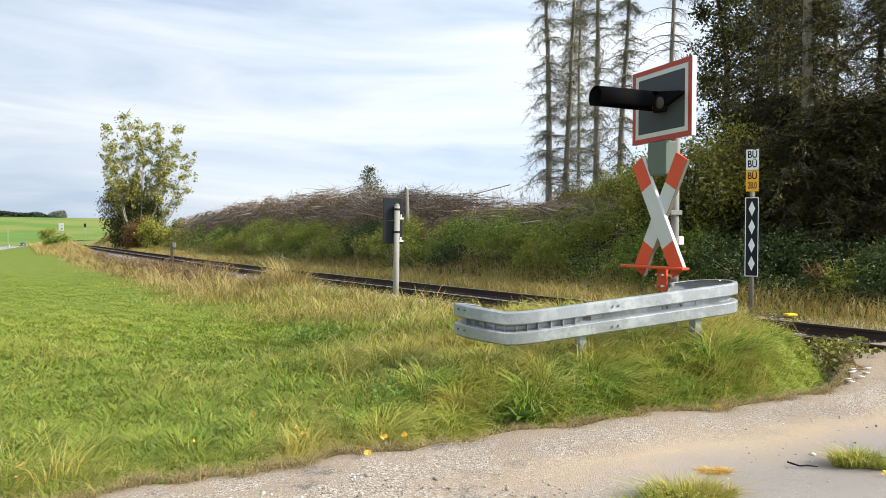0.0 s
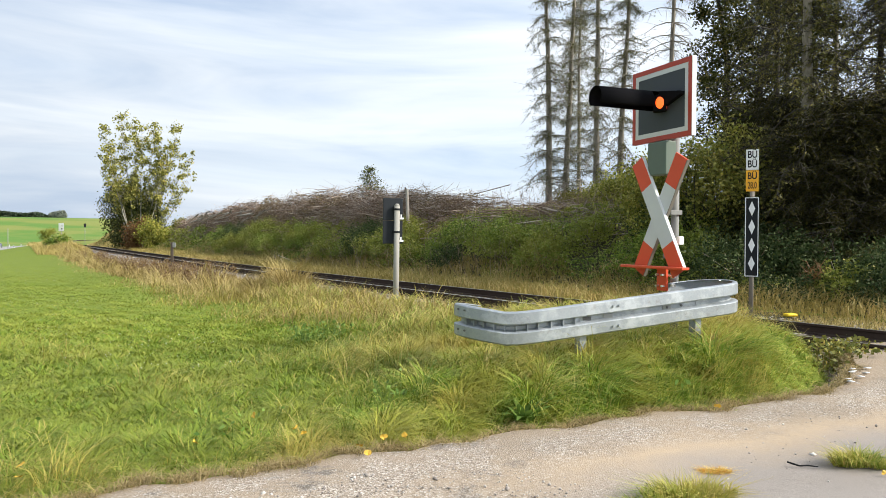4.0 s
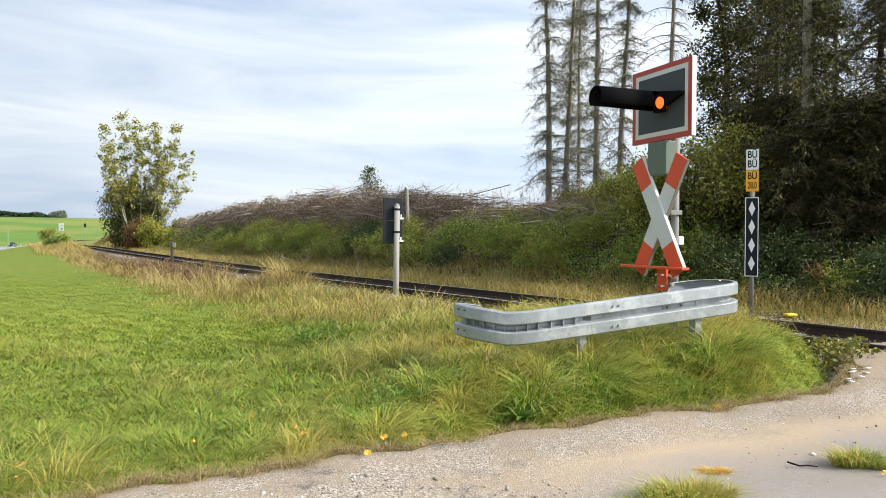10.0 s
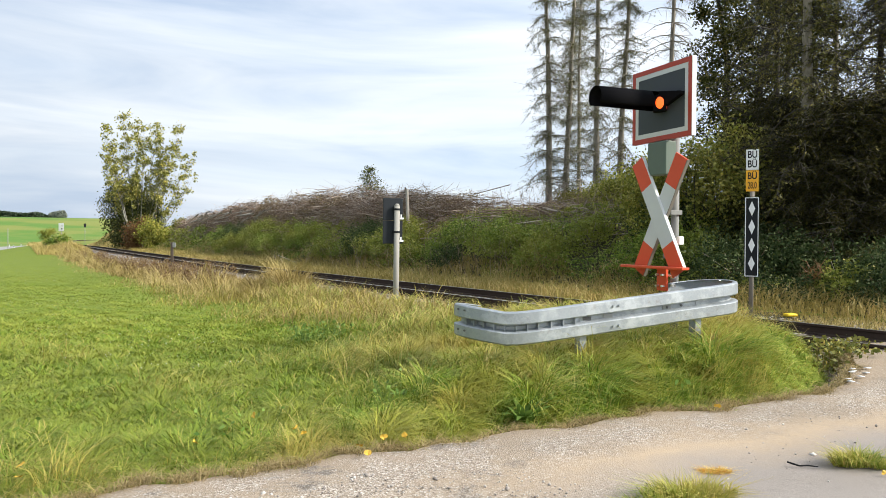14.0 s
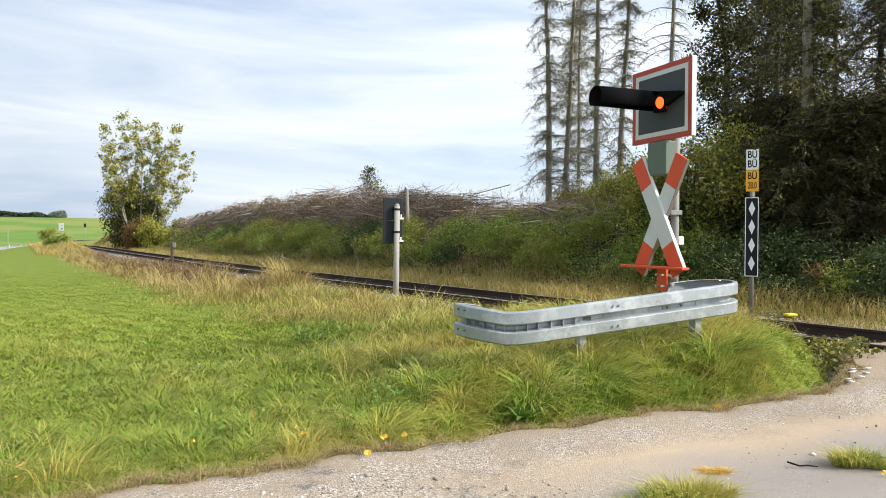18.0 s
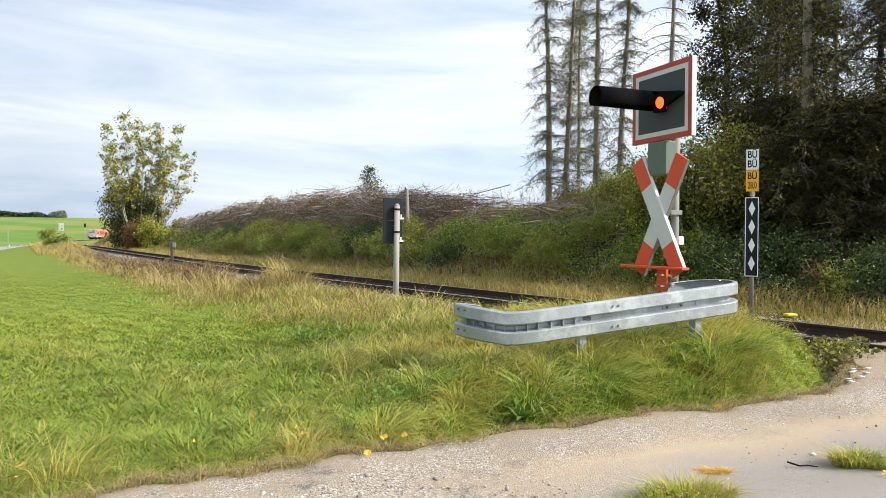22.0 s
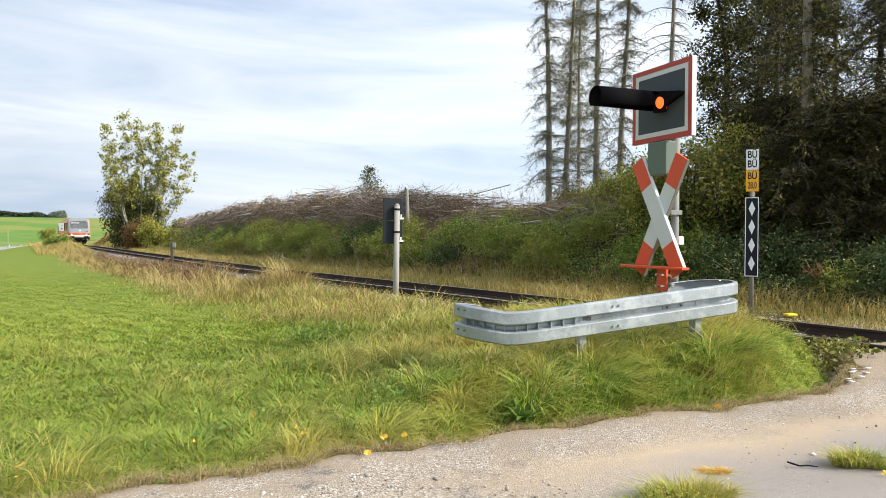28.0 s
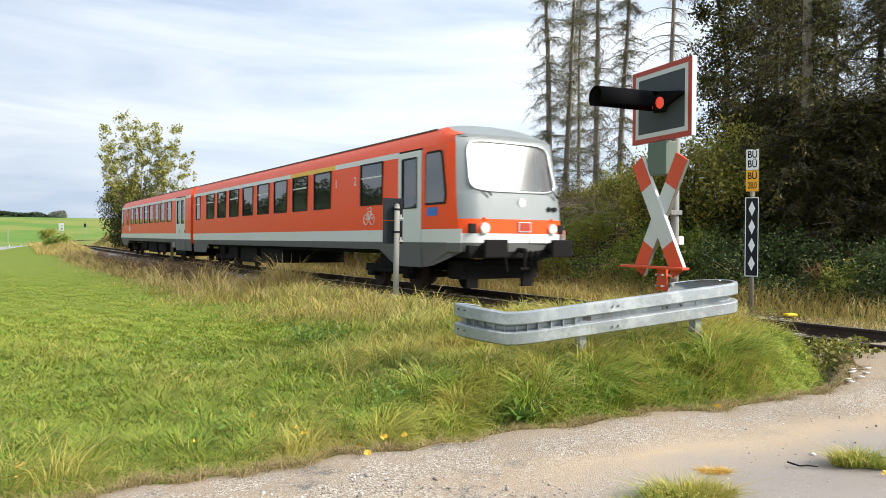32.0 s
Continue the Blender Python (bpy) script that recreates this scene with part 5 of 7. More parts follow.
def build_cab(root, x):
    """The cab front, lofted from rounded sections; x is where the straight body ends."""
    # rows: z, half width, forward reach at the middle, part
    F = 0.62
    levels = [(0.98, 1.36, 0.58, "front_skirt"), (1.165, 1.37, 0.62, "front_stripe"), (1.36, 1.375, 0.64, "front_band"), (1.66, 1.38, 0.63, "front_apron"), (2.12, 1.375, 0.52, "front_apron"), (2.18, 1.37, 0.50, "screen"), (2.60, 1.341, 0.386, "screen"), (2.95, 1.316, 0.292, "screen"), (3.26, 1.295, 0.208, "screen"), (3.40, 1.285, 0.17, None)]
    N = 12

    def ring(z, w, reach):
        pts = []
        for i in range(N + 1):
            u = -1 + 2 * i / N
            # flat middle, rounded corners
            y = w * math.copysign(abs(u) ** 0.9, u)
            bow = 1 - 0.10 * abs(u) ** 2 - 0.36 * max(0.0, (abs(u) - 0.78) / 0.22) ** 2
            fx = x + reach * bow if reach > 0 else x + reach - 0.1 * abs(u) ** 2
            pts.append((fx, y, z))
        return pts

    mats = {"front_skirt": "train_skirt", "front_stripe": "train_grey", "front_band": "train_red", "front_apron": "train_front"}
    labels = {"front_skirt": "dark grey front valance", "front_stripe": "light grey front stripe", "front_band": "bright red front band", "front_apron": "grey front apron"}
    for kind in mats:
        bm = B()
        for (z0, w0, r0, k), (z1, w1, r1, _) in zip(levels, levels[1:]):
            if k != kind:
                continue
            a, b = ring(z0, w0, r0), ring(z1, w1, r1)
            for i in range(N):
                bm.faces.new([bm.verts.new(p) for p in (a[i], a[i + 1], b[i + 1], b[i])])
        bmesh.ops.remove_doubles(bm, verts=bm.verts, dist=0.0005)
        part(kind, bm, M[mats[kind]], root, labels[kind], True)
    # red cheeks closing the corner between side and front, with the cab side window
    for sg in (-1, 1):
        i = N if sg > 0 else 0
        bm = B()
        body = [(o, z) for o, z, _ in side_rows()]
        for (z0, w0, r0, k), (z1, w1, r1, _) in zip(levels[:-1], levels[1:-1]):
            o0, o1 = (np.interp(z, [q[1] for q in body], [q[0] for q in body]) for z in (z0, z1))
            f0, f1 = ring(z0, w0, r0)[i], ring(z1, w1, r1)[i]
            vs = [bm.verts.new(p) for p in ((x, sg * o0, z0), f0, f1, (x, sg * o1, z1))]
            bm.faces.new(vs)
        bmesh.ops.remove_doubles(bm, verts=bm.verts, dist=0.0005)
        part("cab_cheek", bm, M["train_red"], root, "bright red cab corner")
    # dome over the cab: from the roof's section down to the top of the windscreen
    sect = [(o, z) for o, z, _ in side_rows()[5:]]
    T = 9
    for kind, j0, j1, mat, lab in (("cab_roof_edge", 0, 3, "train_red", "red roof edge over the cab"), ("cab_dome", 3, 6, "train_front", "grey rounded cab roof")):
        bm = B()
        for sg in (-1, 1):
            if kind == "cab_roof_edge" and sg == 1:
                bmesh.ops.remove_doubles(bm, verts=bm.verts, dist=0.0005)
                part(kind, bm, M[mat], root, lab, True)
                bm = B()
            for j in range(j0, j1):
                for k in range(T):
                    quad = []
                    for jj, kk in ((j, k), (j, k + 1), (j + 1, k + 1), (j + 1, k)):
                        o, zz = sect[jj]
                        t = kk / T
                        u = (1.0, 0.985, 0.95, 0.86, 0.60, 0.31, 0.0)[jj]
                        fz = (3.26, 3.42, 3.44, 3.455, 3.47, 3.475, 3.48)[jj]
                        bow = 1 - 0.10 * u ** 2 - 0.36 * max(0.0, (u - 0.78) / 0.22) ** 2
                        fx = x + 0.17 * bow
                        quad.append(bm.verts.new((x - 0.45 + (fx - x + 0.45) * t, sg * (o + (1.285 * u - o) * t ** 1.3), zz + (fz - zz) * t ** 0.8)))
                    bm.faces.new(quad)
        bmesh.ops.remove_doubles(bm, verts=bm.verts, dist=0.0005)
        part(kind, bm, M[mat], root, lab, True)
    # brow between windscreen and dome
    bm = B()
    top = ring(3.40, 1.285, 0.17)
    zs = np.interp([abs(p[1]) / 1.285 for p in top], [0, 0.31, 0.60, 0.86, 0.95, 0.985, 1.0], [3.48, 3.475, 3.47, 3.455, 3.44, 3.42, 3.40])
    for k in range(N):
        bm.faces.new([bm.verts.new(p) for p in (top[k], top[k + 1], (top[k + 1][0], top[k + 1][1], zs[k + 1] + 0.002), (top[k][0], top[k][1], zs[k] + 0.002))])
    part("brow", bm, M["train_front"], root, "grey brow above the windscreen")
    # corner stripe pieces
    for z0, z1, mat, nm in ((1.16, 1.45, "train_grey", "corner_stripe"), (0.97, 1.16, "train_skirt", "corner_skirt")):
        for sg in (-1, 1):
            bm = B()
            poly(bm, [(x, sg * 1.426, z0), (x + 0.50, sg * 1.386, z0), (x + 0.50, sg * 1.389, z1), (x, sg * 1.429, z1)], 0.01, (0, sg, 0))
            part(nm, bm, M[mat], root)
    # windscreen and its bright frame
    a, b = (2.18, 1.37, 0.50), (3.40, 1.285, 0.17)
    sy = 0.84

    def on(u, t, push=0.0):
        z = a[0] + (b[0] - a[0]) * t
        w = a[1] + (b[1] - a[1]) * t
        reach = a[2] + (b[2] - a[2]) * t
        y = w * u
        bow = 1 - 0.10 * abs(u) ** 2 - 0.36 * max(0.0, (abs(u) - 0.78) / 0.22) ** 2
        return (x + reach * bow + push, y, z)

    # rounded outline of the glass: points (u, t) round it, and the same rays met with the surround's outline
    rim, edge = [], []
    for k in range(48):
        a0 = 2 * math.pi * k / 48
        ca, sa = math.cos(a0), math.sin(a0)
        f = (abs(ca) ** 7 + abs(sa) ** 7) ** (-1 / 7)
        rim.append((sy * f * ca, 0.5 + 0.44 * f * sa))
        g = 1 / max(abs(ca), abs(sa))
        edge.append((g * ca, 0.5 + 0.5 * g * sa))
    bm = B()
    steps = [0.0, 0.35, 0.7, 1.0]
    for f0, f1 in zip(steps, steps[1:]):
        for (u0, t0), (u1, t1) in zip(rim, rim[1:] + rim[:1]):
            quad = [(u0 * f0, 0.5 + (t0 - 0.5) * f0), (u1 * f0, 0.5 + (t1 - 0.5) * f0), (u1 * f1, 0.5 + (t1 - 0.5) * f1), (u0 * f1, 0.5 + (t0 - 0.5) * f1)]
            if f0 == 0.0:
                quad = quad[1:]
            bm.faces.new([bm.verts.new(on(u, t, -0.012)) for u, t in quad])
    bmesh.ops.remove_doubles(bm, verts=bm.verts, dist=0.0005)
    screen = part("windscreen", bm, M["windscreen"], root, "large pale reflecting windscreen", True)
    bm = B()
    for k in range(48):
        k1 = (k + 1) % 48
        bm.faces.new([bm.verts.new(on(u, t)) for u, t in (rim[k], edge[k], edge[k1], rim[k1])])
    bmesh.ops.remove_doubles(bm, verts=bm.verts, dist=0.0005)
    part("screen_surround", bm, M["train_front"], root, "grey windscreen surround", True)
    loop = [on(u, t, 0.012) for u, t in rim]
    segs = [(*p, *q, 0.024, 0.024) for p, q in zip(loop, loop[1:] + loop[:1])]
    V, Fq = tubes(segs, 6)
    part("screen_trim", big_mesh("screen_trim", V, [Fq], M["chrome"], True), None, screen, "bright windscreen trim")
    # wipers
    for u, du, ln in ((-0.62, -0.10, 0.62), (0.72, 0.0, 0.55)):
        bm = B()
        p0, p1, p2 = on(u + 0.12, -0.02, 0.07), on(u, 0.12, 0.09), on(u + du, ln, 0.08)
        rod(bm, p0, p1, 0.022, 0.015, 6)
        rod(bm, p1, p2, 0.015, 0.010, 6)
        part("wiper", bm, M["rubber"], root, "black wiper")
    # lamps, red tail lamps, emblem and plate shapes
    for sg in (-1, 1):
        c = Vector((x + 0.60, sg * 0.906, 1.47))
        bm = B()
        rod(bm, c, c + Vector((0.07, 0, 0)), 0.125, 0.115, 24)
        hl = part("headlight", bm, M["chrome"], root, "round headlight with bright rim")
        bm = B()
        bmesh.ops.create_uvsphere(bm, u_segments=18, v_segments=9, radius=0.092, matrix=Matrix.Translation(c + Vector((0.065, 0, 0))) @ Matrix.Diagonal((0.3, 1, 1, 1)))
        part("headlight_lens", bm, M["headlamp"], hl, "warm glowing lens", True)
        bm = B()
        box(bm, x + 0.57, sg * 1.17, 1.46, 0.07, 0.16, 0.2, 0.02)
        part("tail_light", bm, M["rubber"], root, "dark tail light housing")
        bm = B()
        box(bm, x + 0.62, sg * 0.90, 1.66, 0.04, 0.05, 0.06, 0.01)
        part("handle_knob", bm, M["train_red"], root)
    bm = B()
    box(bm, x + 0.66, 0.12, 1.50, 0.02, 0.34, 0.22, 0.01)
    part("emblem", bm, M["white_paint"], root, "plain white emblem shape")
    bm = B()
    box(bm, x + 0.655, 0.12, 1.50, 0.034, 0.30, 0.18, 0.005)
    part("emblem_core", bm, M["red_paint"], root, "red emblem field")
    bm = B()
    box(bm, x + 0.63, 0.55, 1.245, 0.03, 0.52, 0.17, 0.008)
    part("front_plate", bm, M["plate_white"], root, "plain white plate")
    bm = B()
    for yy in (0.86, 1.02):
        rod(bm, (x + 0.50, yy, 1.90), (x + 0.60, yy, 1.90), 0.055, 0.05, 14)
    part("cable_socket", bm, M["rubber"], root, "black cable sockets")
    bm = B()
    rod(bm, (x + 0.50, 0.12, 2.02), (x + 0.575, 0.12, 2.02), 0.10, 0.095, 20)
    part("centre_lamp", bm, M["train_grey"], root, "round pale upper lamp cover")
    # buffers, coupling, rail guard
    for sg in (-1, 1):
        bm = B()
        rod(bm, (x + 0.45, sg * 0.875, 1.05), (x + 0.95, sg * 0.875, 1.05), 0.13, 0.11, 18)
        bf = part("buffer", bm, M["train_black"], root, "black buffer")
        bm = B()
        box(bm, x + 0.99, sg * 0.875, 1.05, 0.08, 0.56, 0.36, 0.03)
        part("buffer_head", bm, M["train_black"], bf, "dark grey rectangular buffer head")
    bm = B()
    box(bm, x + 0.30, 0, 0.98, 0.55, 2.5, 0.26, 0.03)
    part("buffer_beam", bm, M["train_black"], root)
    bm = B()
    rod(bm, (x + 0.55, 0, 1.02), (x + 0.85, 0, 1.0), 0.05, seg=8)
    rod(bm, (x + 0.85, 0, 1.0), (x + 0.80, 0, 0.62), 0.035, seg=8)
    rod(bm, (x + 0.80, -0.1, 0.62), (x + 0.80, 0.1, 0.62), 0.03, seg=8)
    for yy in (-0.35, 0.35, 0.5):
        rod(bm, (x + 0.58, yy, 1.0), (x + 0.66, yy * 0.95, 0.55), 0.022, seg=8)
    part("coupling", bm, M["train_black"], root, "black screw coupling and hoses")
    bm = B()
    for sg in (-1, 1):
        box(bm, x - 0.05, sg * 0.75, 0.42, 0.10, 0.30, 0.46, 0.02)
        box(bm, x - 0.35, sg * 0.75, 0.62, 0.7, 0.10, 0.10, 0.02)
    box(bm, x - 0.02, 0, 0.60, 0.06, 1.9, 0.12, 0.02)
    box(bm, x - 0.30, 0, 0.58, 0.55, 2.1, 0.42, 0.08)
    part("rail_guard", bm, M["train_black"], root, "black rail guard")
    # side skirt cut below the cab
    for sg in (-1, 1):
        bm = B()
        poly(bm, [(x - 1.05, sg * 1.385, 0.62), (x - 0.65, sg * 1.385, 0.66), (x + 0.1, sg * 1.385, 0.86), (x + 0.45, sg * 1.36, 0.985), (x - 1.05, sg * 1.385, 0.985)], 0.03, (0, -sg, 0))
        part("cab_skirt", bm, M["train_skirt"], root, "dark grey skirt below the cab")
        # cab side window
        bm = B()
        poly(bm, [(x - 0.88, sg * 1.432, 1.98), (x - 0.04, sg * 1.432, 1.98), (x - 0.02, sg * 1.430, 2.2), (x - 0.20, sg * 1.412, 3.08), (x - 0.27, sg * 1.410, 3.14), (x - 0.84, sg * 1.410, 3.14), (x - 0.90, sg * 1.412, 3.06)], 0.012, (0, sg, 0))
        sw = part("cab_window", bm, M["rubber"], root, "black framed cab window")
        bm = B()
        poly(bm, [(x - 0.84, sg * 1.446, 2.02), (x - 0.09, sg * 1.446, 2.02), (x - 0.07, sg * 1.444, 2.2), (x - 0.24, sg * 1.427, 3.04), (x - 0.29, sg * 1.425, 3.09), (x - 0.82, sg * 1.425, 3.09), (x - 0.86, sg * 1.426, 3.03)], 0.004, (0, sg, 0))
        part("cab_pane", bm, M["glass"], sw, "dark tinted pane")
        bm = B()
        poly(bm, [(x - 0.80, sg * 1.432, 1.74), (x - 0.40, sg * 1.432, 1.74), (x - 0.36, sg * 1.432, 1.92), (x - 0.80, sg * 1.432, 1.92)], 0.004, (0, sg, 0))
        part("sticker", bm, M["blue"], root, "blue sticker with pale bars")
        # bicycle mark: two rings and a frame
        cx, cz = x - 3.65, 1.72
        segs = []
        for wx in (-0.17, 0.17):
            for k in range(12):
                a0, a1 = k * math.pi / 6, (k + 1) * math.pi / 6
                segs.append((cx + wx + 0.13 * math.cos(a0), sg * 1.432, cz + 0.13 * math.sin(a0), cx + wx + 0.13 * math.cos(a1), sg * 1.432, cz + 0.13 * math.sin(a1), 0.011, 0.011))
        fr = [(-0.17, 0, -0.06, 0.2), (-0.06, 0.2, 0.12, 0.2), (0.12, 0.2, 0.17, 0), (-0.06, 0.2, 0.0, 0.0), (-0.17, 0, 0.0, 0), (0, 0, 0.12, 0.2), (-0.1, 0.27, -0.02, 0.27), (0.12, 0.2, 0.10, 0.3), (0.04, 0.3, 0.12, 0.3)]
        segs += [(cx + p, sg * 1.432, cz + q, cx + r, sg * 1.432, cz + s, 0.011, 0.011) for p, q, r, s in fr]
        V, Fq = tubes(segs, 4)
        part("bicycle_mark", big_mesh("bicycle_mark", V, [Fq], M["plate_white"]), None, root, "white bicycle pictogram")
    # number marks
    up = Matrix.Rotation(radians(90), 4, "X")
    if root.name.startswith("front"):
        letters("2", 0.32, M["plate_white"], root, Matrix.Translation((x - 4.47, -1.432, 2.72)) @ up, "white figure two", "class_figure")
        letters("1", 0.32, M["plate_white"], root, Matrix.Translation((x - 5.68, -1.432, 2.72)) @ up, "white figure one", "class_figure")
    # cab inside
    bm = B()
    box(bm, x - 0.15, 0, 1.75, 0.7, 2.3, 0.5, 0.05)
    box(bm, x - 1.0, 0, 2.3, 0.06, 2.6, 2.0)
    part("cab_interior", bm, M["interior"], root, "dark driving desk and rear wall")
    bm = B()
    box(bm, x + 0.12, -0.45, 3.05, 0.02, 1.0, 0.22)
    part("sun_blind", bm, M["train_grey"], root, "pale sun blind behind the windscreen")


def car_positions():
    # measured from the coupled end of the front half; its cab buffer stands at 23.1
    end = 23.1
    win = [(end - 5.22, end - 3.98)] + [(end - 8.35 - 1.743 * k, end - 7.11 - 1.743 * k) for k in range(8)] + [(end - 22.45, end - 21.65)]
    door = [(end - 3.2, end - 2.12)]
    return win, door


WIN, DOOR = car_positions()
FRONT_CAR = build_car("front_railcar", "bright red diesel railcar half with light grey stripes", WIN, DOOR, True, (12.75, 16.25), True)
WIN2 = [(4.55 + 1.743 * k, 5.75 + 1.743 * k) for k in range(8)] + [(18.9, 19.7)]
REAR_CAR = build_car("rear_railcar", "bright red rear railcar half with light grey double doors", WIN2, [(1.35, 3.45)], True, None, False)

# ---- road cars ----


def build_road_car(name, label, paint, h=1.45, l=4.4):
    root = thing(name, label, "car", "cars on the main road")
    w = 0.88
    prof = [(-l / 2, 0.35), (-l / 2, 0.80), (-l / 2 + 0.25, 0.95), (-l * 0.36, h * 0.95), (-l * 0.15, h), (l * 0.05, h * 0.98), (l * 0.22, 0.95), (l * 0.42, 0.84), (l / 2, 0.66), (l / 2, 0.32)]
    bm = B()
    vs = [[bm.verts.new((x, sg * (w if z < 1.0 else w * 0.78), z)) for x, z in prof] for sg in (-1, 1)]
    for i in range(len(prof)):
        j = (i + 1) % len(prof)
        bm.faces.new((vs[0][i], vs[0][j], vs[1][j], vs[1][i]))
    bm.faces.new(vs[0])
    bm.faces.new(vs[1])
    part("body", bm, M[paint], root)
    for sg in (-1, 1):
        bm = B()
        poly(bm, [(-l * 0.34, sg * 0.80, 0.97), (l * 0.17, sg * 0.80, 0.97), (l * 0.03, sg * 0.71, h * 0.94), (-l * 0.30, sg * 0.71, h * 0.93)], 0.05, (0, sg, 0))
        part("side_window", bm, M["glass"], root)
        bm = B()
        box(bm, l / 2 - 0.05, sg * 0.62, 0.66, 0.12, 0.34, 0.14, 0.03)
        part("headlight", bm, M["plate_white"], root)
        for x in (-l * 0.31, l * 0.31):
            bm = B()
            rod(bm, (x, sg * 0.72, 0.32), (x, sg * 0.90, 0.32), 0.32, seg=18)
            wl = part("wheel", bm, M["tyre"], root)
            bm = B()
            rod(bm, (x, sg * 0.90, 0.32), (x, sg * 0.915, 0.32), 0.2, seg=12)
            part("rim", bm, M["zinc_post"], wl)
    bm = B()
    poly(bm, [(l * 0.235, -0.66, 0.99), (l * 0.235, 0.66, 0.99), (l * 0.065, 0.60, h * 0.965), (l * 0.065, -0.60, h * 0.965)], 0.03, (1, 0, 0.5))
    part("windscreen", bm, M["glass"], root)
    return root


CARS = [build_road_car("road_car", "small black car driving on the country road", "car_paint"), build_road_car("road_car", "grey-blue car driving on the country road", "car_silver"), build_road_car("road_car", "dark blue car driving on the country road", "car_blue", 1.6, 4.5)]

# ---- trees and shrubs ----


def limb(rng, p, d, length, r, n, droop, segs, wobble=0.18):
    """A bent limb of n pieces; returns its points."""
    pts = [np.array(p, float)]
    d = np.array(d, float)
    for k in range(n):
        d = d + rng.normal(0, wobble, 3) + np.array([0, 0, droop])
        d /= np.linalg.norm(d)
        q = pts[-1] + d * length / n
        r0, r1 = r * (1 - k / n * 0.8), r * (1 - (k + 1) / n * 0.8)
        segs.append((*pts[-1], *q, max(r0, 0.006), max(r1, 0.005)))
        pts.append(q)
    return pts


def broadleaf(rng, height, spread, trunk_r, start, limbs=16, subs=6, leaves=12000, leaf=0.2, stems=1, scatter=0.35, rise=0.5, top_narrow=0.55, gaps=0.0):
    """Trunks, limbs, twigs and leaf places of a broad-leaved tree rooted at the origin."""
    stems_out, tips = [], []
    for st in range(stems):
        segs = []
        stems_out.append(segs)
        a = rng.uniform(0, 6.28)
        base = np.array([math.cos(a), math.sin(a), 0]) * (0.35 * (stems > 1)) - np.array([0, 0, 0.3])
        lean = np.array([math.cos(a), math.sin(a), 0]) * (0.14 * (stems > 1)) + np.array([0, 0, 1.0])
        h = height * (1 if st == 0 else rng.uniform(0.75, 0.98))
        trunk = limb(rng, base, lean, h, trunk_r * (1 if stems == 1 else 0.7), 12, 0.05, segs, 0.05)
        for k in range(limbs // stems):
            t = start + (0.97 - start) * (k + rng.uniform(0, 1)) / (limbs // stems)
            i = min(int(t * 12), 11)
            p = trunk[i] + (trunk[i + 1] - trunk[i]) * (t * 12 - i)
            az = rng.uniform(0, 6.28)
            ln = spread * (1 - top_narrow * max(0, (t - 0.35) / 0.65)) * rng.uniform(0.6, 1.05)
            d = np.array([math.cos(az), math.sin(az), rise * rng.uniform(0.4, 1.4)])
            pts = limb(rng, p, d, ln, trunk_r * 0.32 * (1.1 - t), 5, 0.04, segs)
            tips.append(pts[-1])
            for s in range(subs):
                j = rng.integers(1, 5)
                d2 = (pts[j + 1] - pts[j]) / np.linalg.norm(pts[j + 1] - pts[j]) + rng.normal(0, 0.7, 3)
                sp = limb(rng, pts[j], d2, ln * rng.uniform(0.25, 0.5), trunk_r * 0.10, 3, 0.0, segs)
                tips += [sp[-1], sp[-2], (sp[-1] + sp[-2]) / 2]
        tips.append(trunk[-1])
    tips = np.array(tips)
    keep = rng.random(len(tips)) > gaps
    tips = tips[keep]
    w = rng.gamma(1.5, 1, len(tips))
    idx = rng.choice(len(tips), leaves, p=w / w.sum())
    P = tips[idx] + rng.normal(0, scatter, (leaves, 3)) * np.array([1, 1, 0.8])
    P[:, 2] = np.maximum(P[:, 2], 0.1)
    V, F = leaf_quads(P, leaf, rng)
    return stems_out, V, F


def poplar(rng, tops, leaves, leaf):
    """A fan of thin stems from one root, each with short upright boughs and loose leaf clumps. tops: (x, y, height)."""
    stems, tips = [], []
    for dx, dy, h in tops:
        segs = []
        n = 12
        pts = [np.array([0.10 * dx, 0.10 * dy, -0.3])]
        for k in range(1, n + 1):
            t = k / n
            q = np.array([dx * (0.10 + 0.90 * t ** 0.85), dy * (0.1 + 0.9 * t), h * t]) + rng.normal(0, 0.05, 3)
            segs.append((*pts[-1], *q, 0.10 * (1.03 - t + 1 / n), 0.10 * (1.03 - t)))
            pts.append(q)
        for k in range(int(h * 2.6)):
            t = 0.34 + 0.64 * (k + rng.random()) / int(h * 2.6)
            i = min(int(t * n), n - 1)
            p = pts[i] + (pts[i + 1] - pts[i]) * (t * n - i)
            az = rng.uniform(0, 6.28)
            ln = (1.75 - 0.95 * t) * rng.uniform(0.5, 1.15)
            lp = limb(rng, p, (math.cos(az), math.sin(az), rng.uniform(0.5, 1.5)), ln, 0.022, 4, 0.06, segs)
            if rng.random() < 0.12:
                continue
            for _ in range(rng.integers(2, 5)):
                j = rng.integers(1, 4)
                sp = limb(rng, lp[j], (lp[j + 1] - lp[j]) / np.linalg.norm(lp[j + 1] - lp[j]) + rng.normal(0, 0.6, 3), ln * 0.4, 0.010, 2, 0.0, segs)
                tips.append(sp[-1])
            tips.append(lp[-1])
        stems.append(segs)
    tips = np.array(tips)
    w = rng.gamma(1.3, 1, len(tips))
    P = tips[rng.choice(len(tips), leaves, p=w / w.sum())] + rng.normal(0, 0.17, (leaves, 3))
    V, F = leaf_quads(P, leaf, rng)
    return stems, V, F


